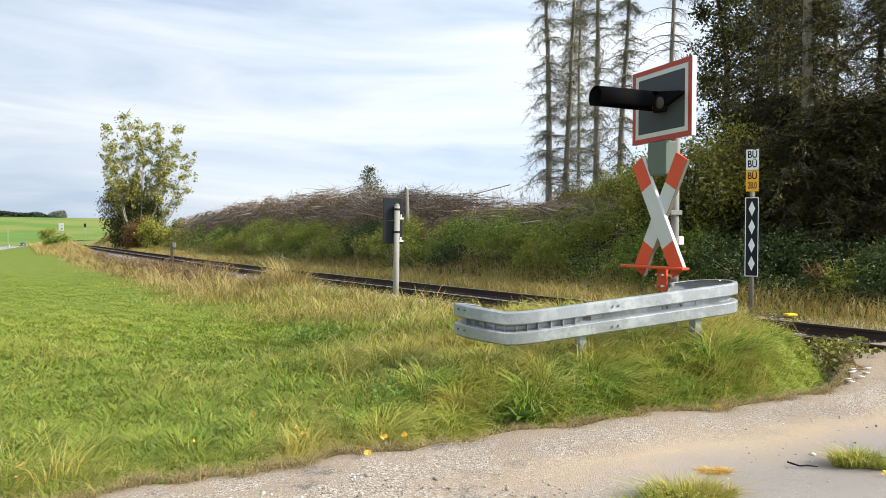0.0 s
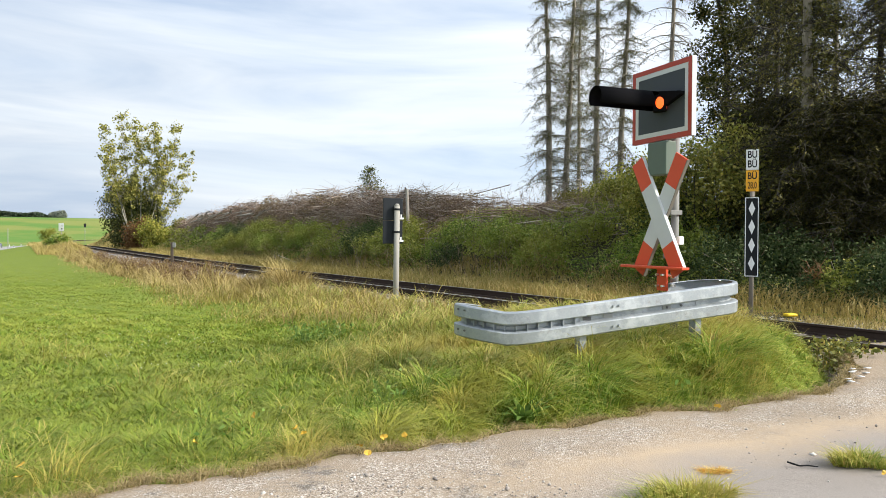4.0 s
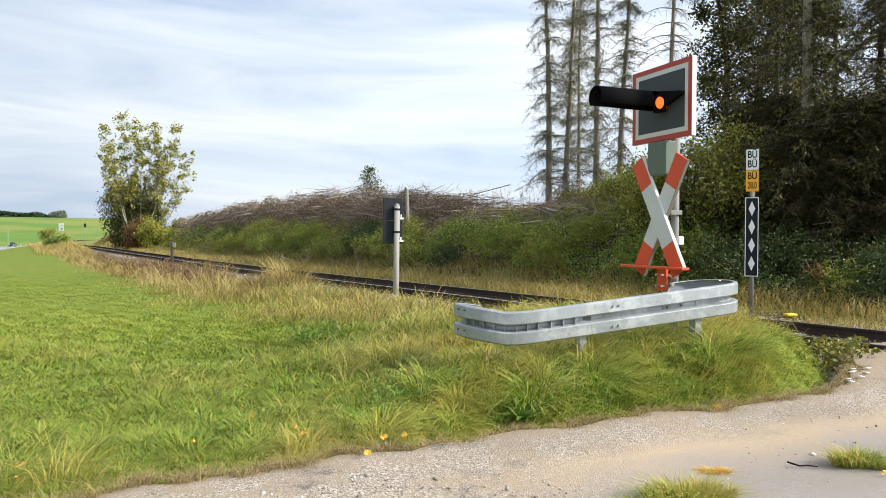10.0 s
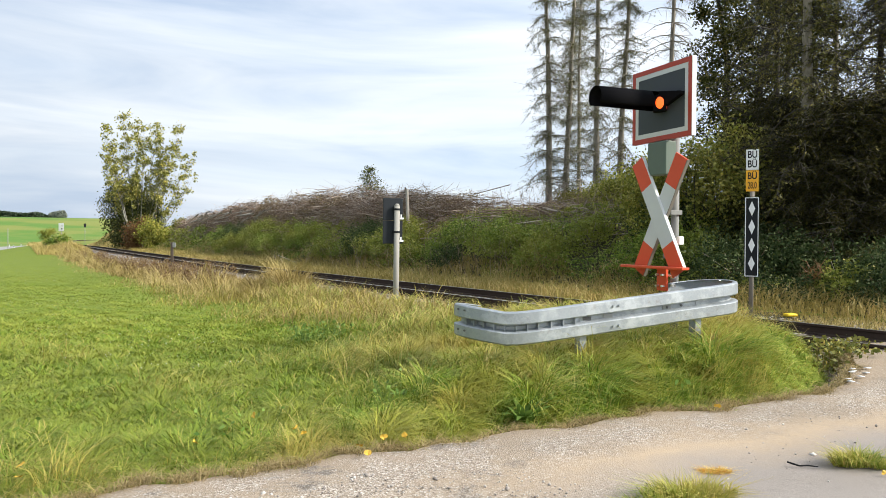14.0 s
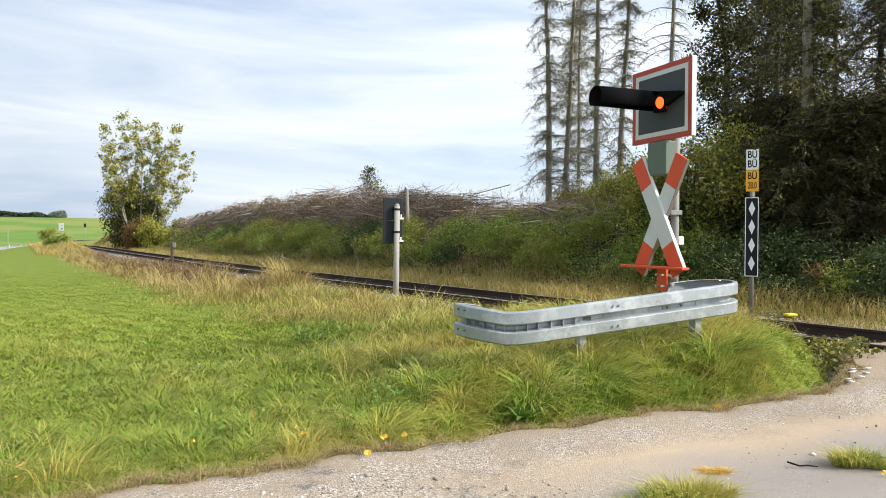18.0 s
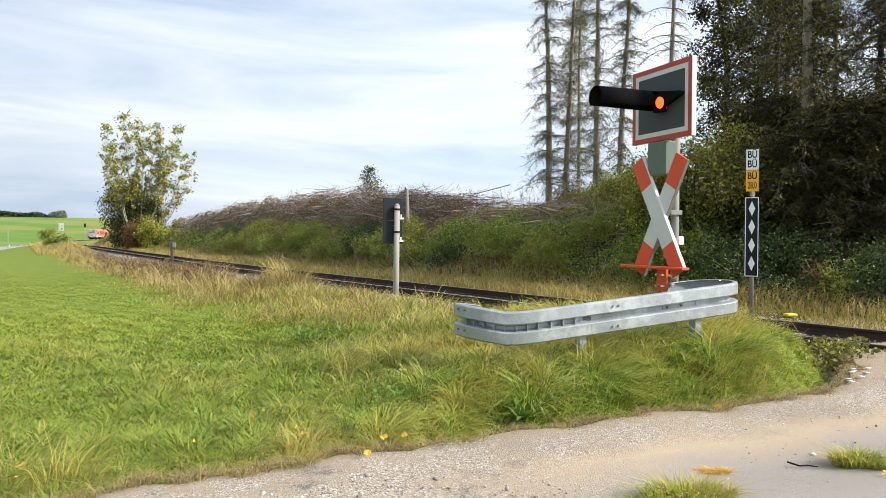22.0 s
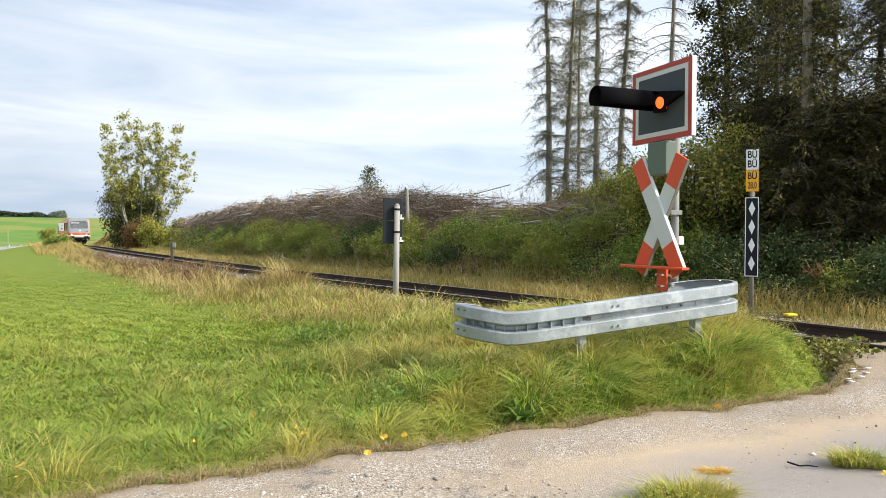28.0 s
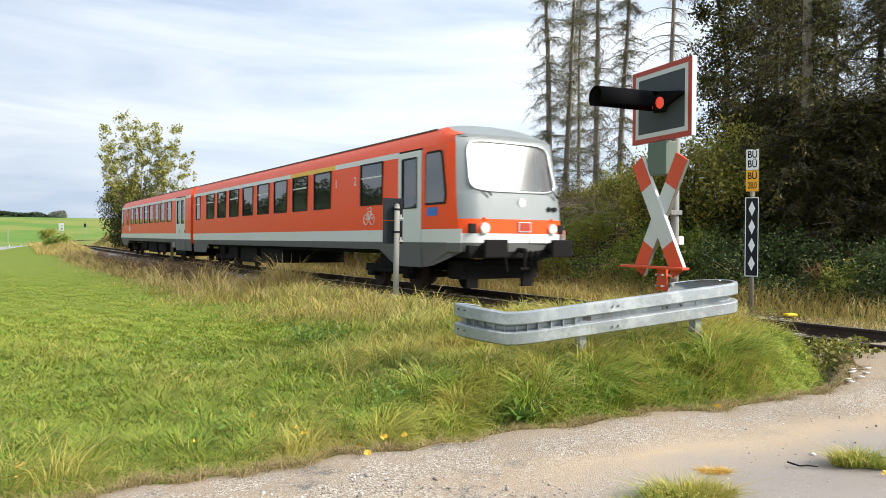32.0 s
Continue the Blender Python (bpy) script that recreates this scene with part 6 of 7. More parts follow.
def larch(rng, height, trunk_r, reach, whorls, needles, leaf, start=0.12, droop=-0.12, twigs=9, bare=0.35):
    """A thin conifer: whorls of hanging boughs with twigs, partly bare."""
    segs, tips = [], []
    trunk = limb(rng, (0, 0, -0.3), (0, 0, 1), height, trunk_r, 14, 0.1, segs, 0.012)
    for k in range(whorls):
        t = start + (0.985 - start) * (k + rng.uniform(0, 0.8)) / whorls
        i = min(int(t * 14), 13)
        p = trunk[i] + (trunk[i + 1] - trunk[i]) * (t * 14 - i)
        for b in range(rng.integers(3, 6)):
            az = rng.uniform(0, 6.28)
            ln = reach * (1.05 - 0.75 * t) * rng.uniform(0.4, 1.1)
            pts = limb(rng, p, (math.cos(az), math.sin(az), rng.uniform(-0.25, 0.25)), ln, 0.028, 5, droop, segs, 0.14)
            dead = rng.random() < bare * (1.3 - t)
            for s in range(twigs):
                j = rng.integers(0, 5)
                q = pts[j] + (pts[j + 1] - pts[j]) * rng.random()
                d2 = np.array([rng.normal(0, 0.8), rng.normal(0, 0.8), rng.uniform(-1.0, 0.1)])
                d2 /= np.linalg.norm(d2)
                l2 = rng.uniform(0.25, 0.8)
                e = q + d2 * l2
                segs.append((*q, *e, 0.009, 0.004))
                if not dead:
                    tips.append((q, e))
    if needles and tips:
        A = np.array([a for a, _ in tips])
        E = np.array([b for _, b in tips])
        idx = rng.integers(0, len(A), needles)
        f = rng.random((needles, 1))
        P = A[idx] * (1 - f) + E[idx] * f + rng.normal(0, 0.05, (needles, 3))
        V, F = leaf_quads(P, leaf, rng, 0.0, 0.12)
    else:
        V, F = np.zeros((0, 3)), np.zeros((0, 4), int)
    return [segs], V, F


def loft(segs, k):
    """One closed skin over a row of upright pieces."""
    P = np.concatenate([segs[:, :3], segs[-1:, 3:6]])
    r = np.concatenate([segs[:, 6], segs[-1:, 7]])
    a = np.arange(k) * 2 * np.pi / k
    ring = np.stack([np.cos(a), np.sin(a), 0 * a], 1)
    V = (P[:, None] + ring[None] * r[:, None, None] * (1 + 0.06 * np.sin(3 * a + np.arange(len(P))[:, None]))[:, :, None]).reshape(-1, 3)
    i, j = np.meshgrid(np.arange(len(P) - 1), np.arange(k), indexing="ij")
    F = np.stack([i * k + j, i * k + (j + 1) % k, (i + 1) * k + (j + 1) % k, (i + 1) * k + j], 2).reshape(-1, 4)
    return V, F


def plant(name, label, category, parts, x, y, bark, foliage, group="", k=5, crown="crown", sink=0.0, trunk="trunk"):
    segs, V, F = parts
    root = thing(name, label, category, group)
    for one in segs:
        one = np.array(one)
        fine = one[:, 6] < (0.03 if bark == "bark_light" else 0.012)
        if fine.all():
            fine = ~fine
        tv, tf = loft(one[~fine], 9) if bark == "bark_light" else tubes(one[~fine], k)
        faces = [tf]
        if bark == "bark_light":
            fv, ff = tubes(one[fine], 3)
            ob = part("bough", big_mesh("bough", fv, [ff], M["bark_dark"], True), None, root)
            tagged(ob, kind="stuff")
        elif fine.any():
            fv, ff = tubes(one[fine], 3)
            faces.append(ff + len(tv))
            tv = np.concatenate([tv, fv])
        part(trunk if len(segs) == 1 else "stem", big_mesh(trunk, tv, faces, M[bark], True), None, root)
    if len(V):
        part(crown, big_mesh(crown, V, [F], M[foliage]), None, root)
    root.matrix_basis = pose(x, y, ground_at(x, y) - sink)
    return root


def build_trees():
    rng = np.random.default_rng(11)
    # the pair of trees by the bend
    x, y = -0.416 * 84, 84
    global SWAYING
    tops = [(1.08 * u, v, 1.2 * w) for u, v, w in ((-2.1, 0.5, 13.2), (-3.3, -0.8, 11.6), (-1.0, 1.6, 12.4), (-4.3, 0.6, 8.9), (0.6, -0.6, 11.6), (1.5, 0.9, 12.3), (2.7, -0.3, 10.6), (4.2, 0.4, 11.8), (3.6, -1.2, 9.6), (5.2, 0.7, 9.0), (5.9, -0.5, 6.9), (-3.0, -1.4, 9.4))]
    SWAYING = plant("field_tree", "tall yellow-green poplar with thin autumn crown", "tree", poplar(np.random.default_rng(4), tops, 14500, 0.25), x, y, "bark_pale", "leaf_poplar")
    x, y = -0.433 * 86, 86
    plant("field_bush", "dense dark green bush under the poplar", "bush", broadleaf(np.random.default_rng(6), 7.4, 2.5, 0.16, 0.02, 70, 8, 24000, 0.22, 5, 0.42, 0.6, 0.35), x, y, "bark_dark", "bush_deep")
    plant("field_bush", "dark green bush leaning beside the poplar", "bush", broadleaf(np.random.default_rng(9), 5.2, 1.9, 0.12, 0.03, 50, 8, 12000, 0.22, 4, 0.40, 0.6, 0.4), -0.408 * 85, 85, "bark_dark", "bush_deep")
    plant("rust_bush", "rust-brown withered bush below the poplar", "bush", broadleaf(rng, 3.4, 1.5, 0.06, 0.10, 26, 6, 5500, 0.20, 3, 0.35, 0.8), -0.424 * 79, 79, "bark_dark", "leaf_rust")
    plant("hedge_bush", "yellow-green bush beside the track bend", "bush", broadleaf(rng, 2.9, 1.7, 0.06, 0.05, 26, 6, 5500, 0.20, 4, 0.35, 0.7), -0.395 * 78, 78, "bark_dark", "shrub_light")
    # larches on the bank
    lab = "tall thin larch with bare hanging twigs on the bank"
    for i, (px, d, r, h) in enumerate(((0.1445, 37, 0.165, 18), (0.167, 38, 0.165, 17.5), (0.208, 34, 0.15, 18), (0.241, 35, 0.15, 17.5), (0.311, 33, 0.14, 18), (0.186, 47, 0.13, 20))):
        plant("larch", lab, "tree", larch(rng, h, r * 1.08, 2.0, 34, 15000 if i != 4 else 500, 0.095, 0.08, -0.14, 19 if i != 4 else 7, 0.25 if i != 4 else 0.95), px * d, d, "bark", "needle", "larches on the bank", 4, "needles")
    # the wood at the crossing
    for px, d, h, sp in ((0.425, 25, 15, 2.5), (0.395, 31, 13, 2.0), (0.47, 34, 16, 2.8)):
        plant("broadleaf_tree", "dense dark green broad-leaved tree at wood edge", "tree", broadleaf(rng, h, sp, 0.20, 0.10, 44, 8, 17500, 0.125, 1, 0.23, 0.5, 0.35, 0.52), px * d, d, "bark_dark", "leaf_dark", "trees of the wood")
    for k, (px, d, h) in enumerate(((0.497, 19.6, 14), (0.585, 20.5, 12.5), (0.455, 23, 14), (0.63, 19.0, 9), (0.535, 25, 13))):
        plant("old_larch", "tall larch with drooping olive-green boughs", "tree", larch(rng, h, 0.19 if k == 0 else 0.13, 3.0, 34, (20000, 11000, 17000, 6000, 9000)[k], 0.13, 0.10, -0.20, 18, 0.12), px * d, d, "bark_light" if k in (0, 4) else "bark_dark", "needle_dark", "larches of the wood", 6, "needles")
    for px, d, h in ((0.470, 21.5, 4.7), (0.512, 18.9, 4.3), (0.545, 19.2, 4.9), (0.58, 18.6, 4.7), (0.618, 18.8, 5.2), (0.44, 23, 4.6)):
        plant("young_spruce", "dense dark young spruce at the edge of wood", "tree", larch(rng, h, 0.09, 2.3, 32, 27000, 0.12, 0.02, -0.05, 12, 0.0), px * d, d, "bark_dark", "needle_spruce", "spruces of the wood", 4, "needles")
    # young growth along the edge of the wood
    spots = [(0.235, 28, 1.4), (0.265, 25, 1.7), (0.295, 23, 2.1), (0.325, 21.5, 2.7), (0.36, 20.8, 3.3), (0.40, 20.8, 3.3), (0.44, 20, 1.9), (0.50, 18.9, 1.0), (0.57, 18.0, 0.9), (0.205, 33, 1.3), (0.18, 36, 1.0)]
    for k, (px, d, h) in enumerate(spots):
        # shrubs 6 to 8 carry the wood's shade in a darker leaf colour
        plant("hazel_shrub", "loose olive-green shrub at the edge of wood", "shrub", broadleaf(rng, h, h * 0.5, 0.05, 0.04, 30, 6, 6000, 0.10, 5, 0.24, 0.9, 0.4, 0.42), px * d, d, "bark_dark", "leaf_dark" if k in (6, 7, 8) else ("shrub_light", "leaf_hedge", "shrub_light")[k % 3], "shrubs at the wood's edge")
    # small tree behind the heap, bushes far off
    plant("young_tree", "small grey-green tree behind the brushwood heap", "tree", broadleaf(np.random.default_rng(8), 4.9, 2.1, 0.06, 0.06, 52, 6, 2300, 0.13, 1, 0.14, 0.9, 0.85, 0.35), -0.096 * 62, 62, "bark_dark", "bush_deep")
    for px, d, h, w in ((-0.5275, 63, 1.2, 0.62), (-0.5465, 100, 3.4, 0.62)):
        plant("meadow_bush", "round dark green bush at the meadow's edge", "bush", broadleaf(rng, h, w, 0.05, 0.04, 24, 6, 5000, 0.17, 4, 0.25, 0.6, 0.5), px * d, d, "bark_dark", "bramble", "bushes by the bend", crown="foliage")
    for px, d, h, w in ((-0.361, 84, 0.9, 0.6), (-0.395, 92, 2.6, 1.4), (-0.356, 125, 4.2, 1.8)):
        plant("bank_bush", "green bush on the railway bank", "bush", broadleaf(rng, h, w, 0.05, 0.04, 24, 6, 4500, 0.17, 4, 0.3, 0.6, 0.5), px * d, d, "bark_dark", "leaf_hedge", "bushes on the bank", crown="foliage")


def build_far_woods():
    rng = np.random.default_rng(21)
    # wood beyond the meadow's side, mirrored in the railcar's windows
    def crest(a):
        return 15 + 2.5 * np.sin(a * 23) + 1.6 * np.sin(a * 61) + 1.0 * np.sin(a * 149 + 2)

    rows = []
    for a in np.linspace(0.72, 2.6, 300):
        x, y = -186 * math.sin(a), 186 * math.cos(a)
        g = ground_at(x, y)
        rows.append([(x, y, g - 0.5 + f * (float(crest(a)) - 0.8)) for f in (0.0, 0.5, 1.0)])
    ob = new("side_forest_interior", strip("side_forest_interior", rows, M["far_wood"]))
    tagged(ob, "dark closed interior of the forest beside meadow", "forest", kind="stuff")
    a = rng.uniform(0.72, 2.6, 16000)
    d = rng.uniform(178, 185, 16000)
    x, y = -d * np.sin(a), d * np.cos(a)
    V, F = leaf_quads(np.stack([x, y, ground_z(x, y) + crest(a) * (0.86 + 0.16 * rng.random(16000))], 1), 0.8, rng)
    ob = new("side_forest", big_mesh("side_forest", V, [F], M["far_wood"]))
    tagged(ob, "dark edge of forest beside the meadow", "forest", kind="stuff")
    n = 9000
    # a dark strip of forest on the hill, and a clump of trees before it
    u = rng.uniform(-0.75, -0.535, n)
    d = rng.uniform(632, 650, n)
    h = 5.6 * rng.random(n) ** 0.6 * (0.85 + 0.15 * np.sin(u * 90)) * step(-0.530, -0.56, u)
    x, y = u * d, d
    P = np.stack([x, y, ground_z(x, y) + h - 0.5], 1)
    V, F = leaf_quads(P, 2.2, rng)
    ob = new("far_forest", big_mesh("far_forest", V, [F], M["far_wood"]))
    tagged(ob, "dark strip of forest on the far hill", "forest", kind="stuff")
    d3 = rng.normal(0, 1, (2500, 3))
    d3 *= (rng.random((2500, 1)) ** 0.4) / np.linalg.norm(d3, axis=1, keepdims=True)
    P = np.array([-0.526 * 640, 640, ground_at(-0.526 * 640, 640) + 2.0]) + d3 * np.array([8.0, 4, 4.2]) * (1 + 0.15 * np.sin(5 * d3[:, :1]))
    P = P[P[:, 2] > ground_at(-0.526 * 640, 640)]
    V, F = leaf_quads(P, 1.6, rng)
    ob = new("far_tree_clump", big_mesh("far_tree_clump", V, [F], M["haze_wood"]))
    tagged(ob, "rounded clump of trees on the far hilltop", "trees", kind="stuff")


# ---- brushwood heap ----


def heap_top(s):
    return np.interp(s, [-84, -74, -62, -50, -40, -30, -22, -17, -12], [0.8, 1.25, 1.6, 1.75, 1.7, 1.15, 0.35, 0.08, 0.02]) * (1 + 0.18 * np.sin(s * 1.1) + 0.12 * np.sin(s * 2.7 + 1))


def build_heap():
    rng = np.random.default_rng(31)
    n = 16000
    s = np.where(rng.random(n) < 0.94, rng.uniform(-84, -28, n), rng.uniform(-28, -13, n))
    q = 9.0 + rng.normal(0, 1.1, n)
    P = on_line(s, q)
    g = ground_z(P[:, 0], P[:, 1])
    f = np.exp(-((q - 9.3) / 1.7) ** 2)
    z = g + heap_top(s) * f * rng.random(n) ** 0.7
    a = np.interp(s, LINE[:, 0], LINE[:, 3]) + rng.normal(0, 0.55, n)
    ln = rng.gamma(2.2, 0.52, n) + 0.25
    tilt = rng.normal(0.0, 0.15, n)
    d = np.stack([np.cos(a) * np.cos(tilt), np.sin(a) * np.cos(tilt), np.sin(tilt)], 1)
    flip = np.where(rng.random(n) < 0.5, -1.0, 1.0)[:, None]
    d[:, :2] *= flip
    c = np.stack([P[:, 0], P[:, 1], z], 1)
    r = rng.gamma(0.8, 0.009, n) + 0.004
    A, E = c - d * ln[:, None] / 2, c + d * ln[:, None] / 2
    mid = c + rng.normal(0, 0.08, (n, 3)) * ln[:, None] * 0.5
    segs = np.concatenate([np.column_stack([A, mid, r, r * 0.8]), np.column_stack([mid, E, r * 0.8, r * 0.35])])
    # thin twigs sticking out
    m = 9000
    i = rng.integers(0, n, m)
    b = c[i] + rng.normal(0, 0.15, (m, 3))
    e = b + np.stack([rng.normal(0, 0.45, m), rng.normal(0, 0.45, m), rng.uniform(-0.15, 0.5, m)], 1)
    segs = np.concatenate([segs, np.column_stack([b, e, np.full(m, 0.007), np.full(m, 0.003)])])
    # bent branches reaching above the crest
    for k in range(26):
        s0 = rng.uniform(-62, -24)
        p = on_line(s0, 9.2 + rng.normal(0, 0.5))
        p[2] = ground_at(p[0], p[1]) + float(heap_top(s0)) * 0.7
        out = []
        limb(rng, p, (rng.normal(0, 0.8), rng.normal(0, 0.3), 0.7), rng.uniform(0.9, 2.0), rng.uniform(0.016, 0.034), 5, 0.02, out, 0.35)
        segs = np.concatenate([segs, np.array(out)])
    V, F = tubes(segs, 3)
    ob = new("brushwood_heap", big_mesh("brushwood_heap", V, [F], M["stick"]))
    tagged(ob, "long heap of cut grey-brown branches on the bank", "brushwood", kind="stuff")
    # withered bracken grown over its face
    m = 24000
    s = np.where(rng.random(m) < 0.75, rng.uniform(-58, -26, m), rng.uniform(-80, -20, m))
    q = 8.2 + rng.normal(0, 0.8, m)
    P = on_line(s, q)
    patch = smooth_noise(P[:, 0], P[:, 1], 1.9, 12.0) > -0.15
    P, s, q = P[patch], s[patch], q[patch]
    f = np.exp(-((q - 9.3) / 1.7) ** 2)
    P[:, 2] = ground_z(P[:, 0], P[:, 1]) + heap_top(s) * f * rng.random(len(s)) ** 0.5 * 1.0 + 0.05
    V, F = leaf_quads(P, np.clip(0.0030 * np.hypot(P[:, 0], P[:, 1]), 0.08, 0.22), rng, 0.3, 0.2)
    ob = new("withered_bracken", big_mesh("withered_bracken", V, [F], M["bracken"]))
    tagged(ob, "brown withered bracken over the brushwood heap", "bracken", kind="stuff")
    # pale cut poles in the heap
    for k in range(34):
        s0 = rng.uniform(-74, -48)
        p = on_line(s0, 7.9 + rng.normal(0, 0.3))
        crest = on_line(s0, 9.0)
        zz = ground_at(crest[0], crest[1]) + rng.uniform(0.2, 1.2)
        aa = float(np.interp(s0, LINE[:, 0], LINE[:, 3])) + rng.normal(0.0, 0.16) + math.pi
        l = rng.uniform(1.6, 4.2)
        e = (p[0] + math.cos(aa) * l, p[1] + math.sin(aa) * l, zz - l * rng.uniform(0.02, 0.22))
        V, F = tubes([(p[0], p[1], zz, *e, rng.uniform(0.04, 0.09), 0.035)], 7)
        ob = new("cut_pole", big_mesh("cut_pole", V, [F], M["log"], True))
        tagged(ob, "pale cut branch lying on the brushwood heap", "log", "cut poles in the heap")
    # upright fence stake
    x, y = -0.047 * 33.5, 33.5
    bm = B()
    g = ground_at(x, y)
    rod(bm, (0, 0, 0), (-0.10, 0, 3.55 - g), 0.085, 0.07, 8)
    ob = part("fence_stake", bm, M["log"])
    ob.matrix_basis = pose(x, y, g)
    tagged(ob, "pale leaning wooden stake beside the heap", "stake")


# ---- undergrowth on the bank ----


def wedge(rng, n, r0, r1, a0=-0.60, a1=0.62):
    """Places spread so that near ground gets more of them."""
    r = np.exp(rng.uniform(math.log(r0), math.log(r1), n))
    a = rng.uniform(a0, a1, n)
    return np.stack([a * r, r], 1), r


def build_bank():
    rng = np.random.default_rng(41)
    P, r = wedge(rng, 620000, 13, 105)
    s, q, zr = from_line(P[:, 0], P[:, 1])
    lumps = 0.5 + 0.5 * smooth_noise(P[:, 0], P[:, 1], 1.1, 3.0)
    lumps2 = 0.5 + 0.5 * smooth_noise(P[:, 0], P[:, 1], 0.37, 9.0)
    ok = (q > 5.1 + 0.7 * smooth_noise(P[:, 0], P[:, 1], 2.0)) & (q < 13) & (s < 4)
    P, r, q, s, lumps, lumps2 = (v[ok] for v in (P, r, q, s, lumps, lumps2))
    n = len(P)
    hmax = (0.10 + 1.25 * lumps ** 2 * step(5.0, 6.4, q) + 0.30 * lumps2 ** 1.5) * (1 - 0.75 * step(6.8, 8.2, q) * step(-12, -18, s)) * (1 - 0.45 * step(9.5, 12, q))
    z = ground_z(P[:, 0], P[:, 1]) + hmax * (1 - rng.random(n) ** 1.8)
    C = np.column_stack([P, z])
    size = np.clip(0.0031 * r, 0.065, 0.24)
    # near the wood the trees' shade is put into the leaf colour
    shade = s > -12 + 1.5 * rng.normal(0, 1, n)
    for keep, name, mat, lab in ((~shade, "bramble_thicket", "bramble", "dense green bramble and weed thicket on the bank"), (shade, "shaded_bramble_thicket", "bramble_dark_shaded", "bramble thicket at the foot of the wood, darkened as shade")):
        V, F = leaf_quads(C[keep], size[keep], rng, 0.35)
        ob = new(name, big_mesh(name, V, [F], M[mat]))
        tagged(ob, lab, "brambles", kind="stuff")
    # withered stalks and cane among it
    P, r = wedge(rng, 6000, 16, 70)
    s, q, zr = from_line(P[:, 0], P[:, 1])
    ok = (q > 4.0) & (q < 12) & (s < -12) & (r > 24)
    P, r = P[ok], r[ok]
    n = len(P)
    b = np.column_stack([P, ground_z(P[:, 0], P[:, 1]) + 0.2])
    e = b + np.stack([rng.normal(0, 0.35, n), rng.normal(0, 0.35, n), rng.uniform(0.4, 1.3, n)], 1)
    V, F = tubes(np.column_stack([b, e, np.full(n, 0.006), np.full(n, 0.003)]), 3)
    ob = new("dead_stalks", big_mesh("dead_stalks", V, [F], M["stick"]))
    tagged(ob, "thin brown dead stalks among the brambles", "stalks", kind="stuff")


def hummock(rng, w, h, n, leaf):
    """A low rounded shrub: leaves over a lumpy dome, with canes inside."""
    a = rng.uniform(0, 2 * np.pi, n)
    e = np.arcsin(rng.random(n) ** 0.8)
    lump = 1 + 0.20 * np.sin(3 * a + 4 * e + rng.uniform(0, 6)) + 0.16 * np.sin(7 * a - 5 * e + rng.uniform(0, 6)) + rng.normal(0, 0.05, n)
    rad = lump * (0.55 + 0.45 * rng.random(n) ** 0.35)
    P = np.stack([w * rad * np.cos(e) * np.cos(a), w * rad * np.cos(e) * np.sin(a), h * rad * np.sin(e) + 0.05], 1)
    V, F = leaf_quads(P, leaf, rng, 0.3)
    segs = []
    for k in range(26):
        p = P[rng.integers(0, n)]
        segs.append((rng.normal(0, w * 0.15), rng.normal(0, w * 0.15), -0.1, p[0], p[1], p[2] * 1.05, 0.010, 0.004))
    return [segs], V, F


def build_hummocks():
    rng = np.random.default_rng(45)
    kinds = (("bramble_bush", "low dark bramble bush on the railway bank", "bramble_dark_shaded"), ("bank_shrub", "low green shrub on the railway bank", "bramble"), ("willow_shrub", "light yellow-green shrub on the railway bank", "willow"))
    models = {}
    for i, (name, lab, mat) in enumerate(kinds):
        for v, (w, h) in enumerate(((0.75, 0.75), (1.05, 1.0), (1.35, 1.15))):
            models[i, v] = None
    for k in range(74):
        s = -2.0 - 58 * rng.random() ** 1.4
        q = rng.uniform(5.6, 8.6) if s > -17 else rng.uniform(5.5, 7.2)
        p = on_line(s, q)
        tone = smooth_noise(p[0], p[1], 3.0, 2.0)
        # mostly dark leaves near the wood, as painted shade; elsewhere by tone
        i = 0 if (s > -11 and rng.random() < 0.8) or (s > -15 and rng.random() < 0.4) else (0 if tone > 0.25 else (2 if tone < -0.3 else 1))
        v = int(rng.integers(0, 3))
        m = pose(p[0], p[1], ground_at(p[0], p[1]) - 0.05, 0, 0, rng.uniform(0, 360))
        if models[i, v] is None:
            w, h = ((0.75, 0.75), (1.05, 1.0), (1.35, 1.15))[v]
            name, lab, mat = kinds[i]
            models[i, v] = plant(name, lab, "shrub", hummock(rng, w, h, (2600, 4000, 5600)[v], 0.072), 0, 0, "stick", mat, "low shrubs on the bank", 3, "foliage", 0, "cane_tangle")
            models[i, v].matrix_basis = m
        else:
            copy_thing(models[i, v], m)


# ---- grass ----


def grass_object(name, label, P, h, w, lean, mat, rng):
    z = ground_z(P[:, 0], P[:, 1])
    C = np.column_stack([P, z - 0.01])
    n = len(P)
    V, Q, T = blades(C, h, w, lean, rng.uniform(0, 6.28, n), rng)
    ob = new(name, big_mesh(name, V, [Q, T], M[mat]))
    tagged(ob, label, "grass", kind="stuff")


def arched_object(name, label, P, length, w, wind, mat, rng, cell, droop0, droop1, seed):
    out, r = clumps(P, cell, rng, seed)
    d = out * 1.5 + wind + rng.normal(0, 0.25, P.shape)
    d /= np.linalg.norm(d, axis=1, keepdims=True) + 1e-9
    C = np.column_stack([P, ground_z(P[:, 0], P[:, 1]) - 0.01])
    n = len(P)
    V, Q, T = arched(C, length * (0.65 + 0.7 * r), w, d, rng.uniform(droop0, droop1, n), rng)
    ob = new(name, big_mesh(name, V, [Q, T], M[mat]))
    tagged(ob, label, "grass", kind="stuff")


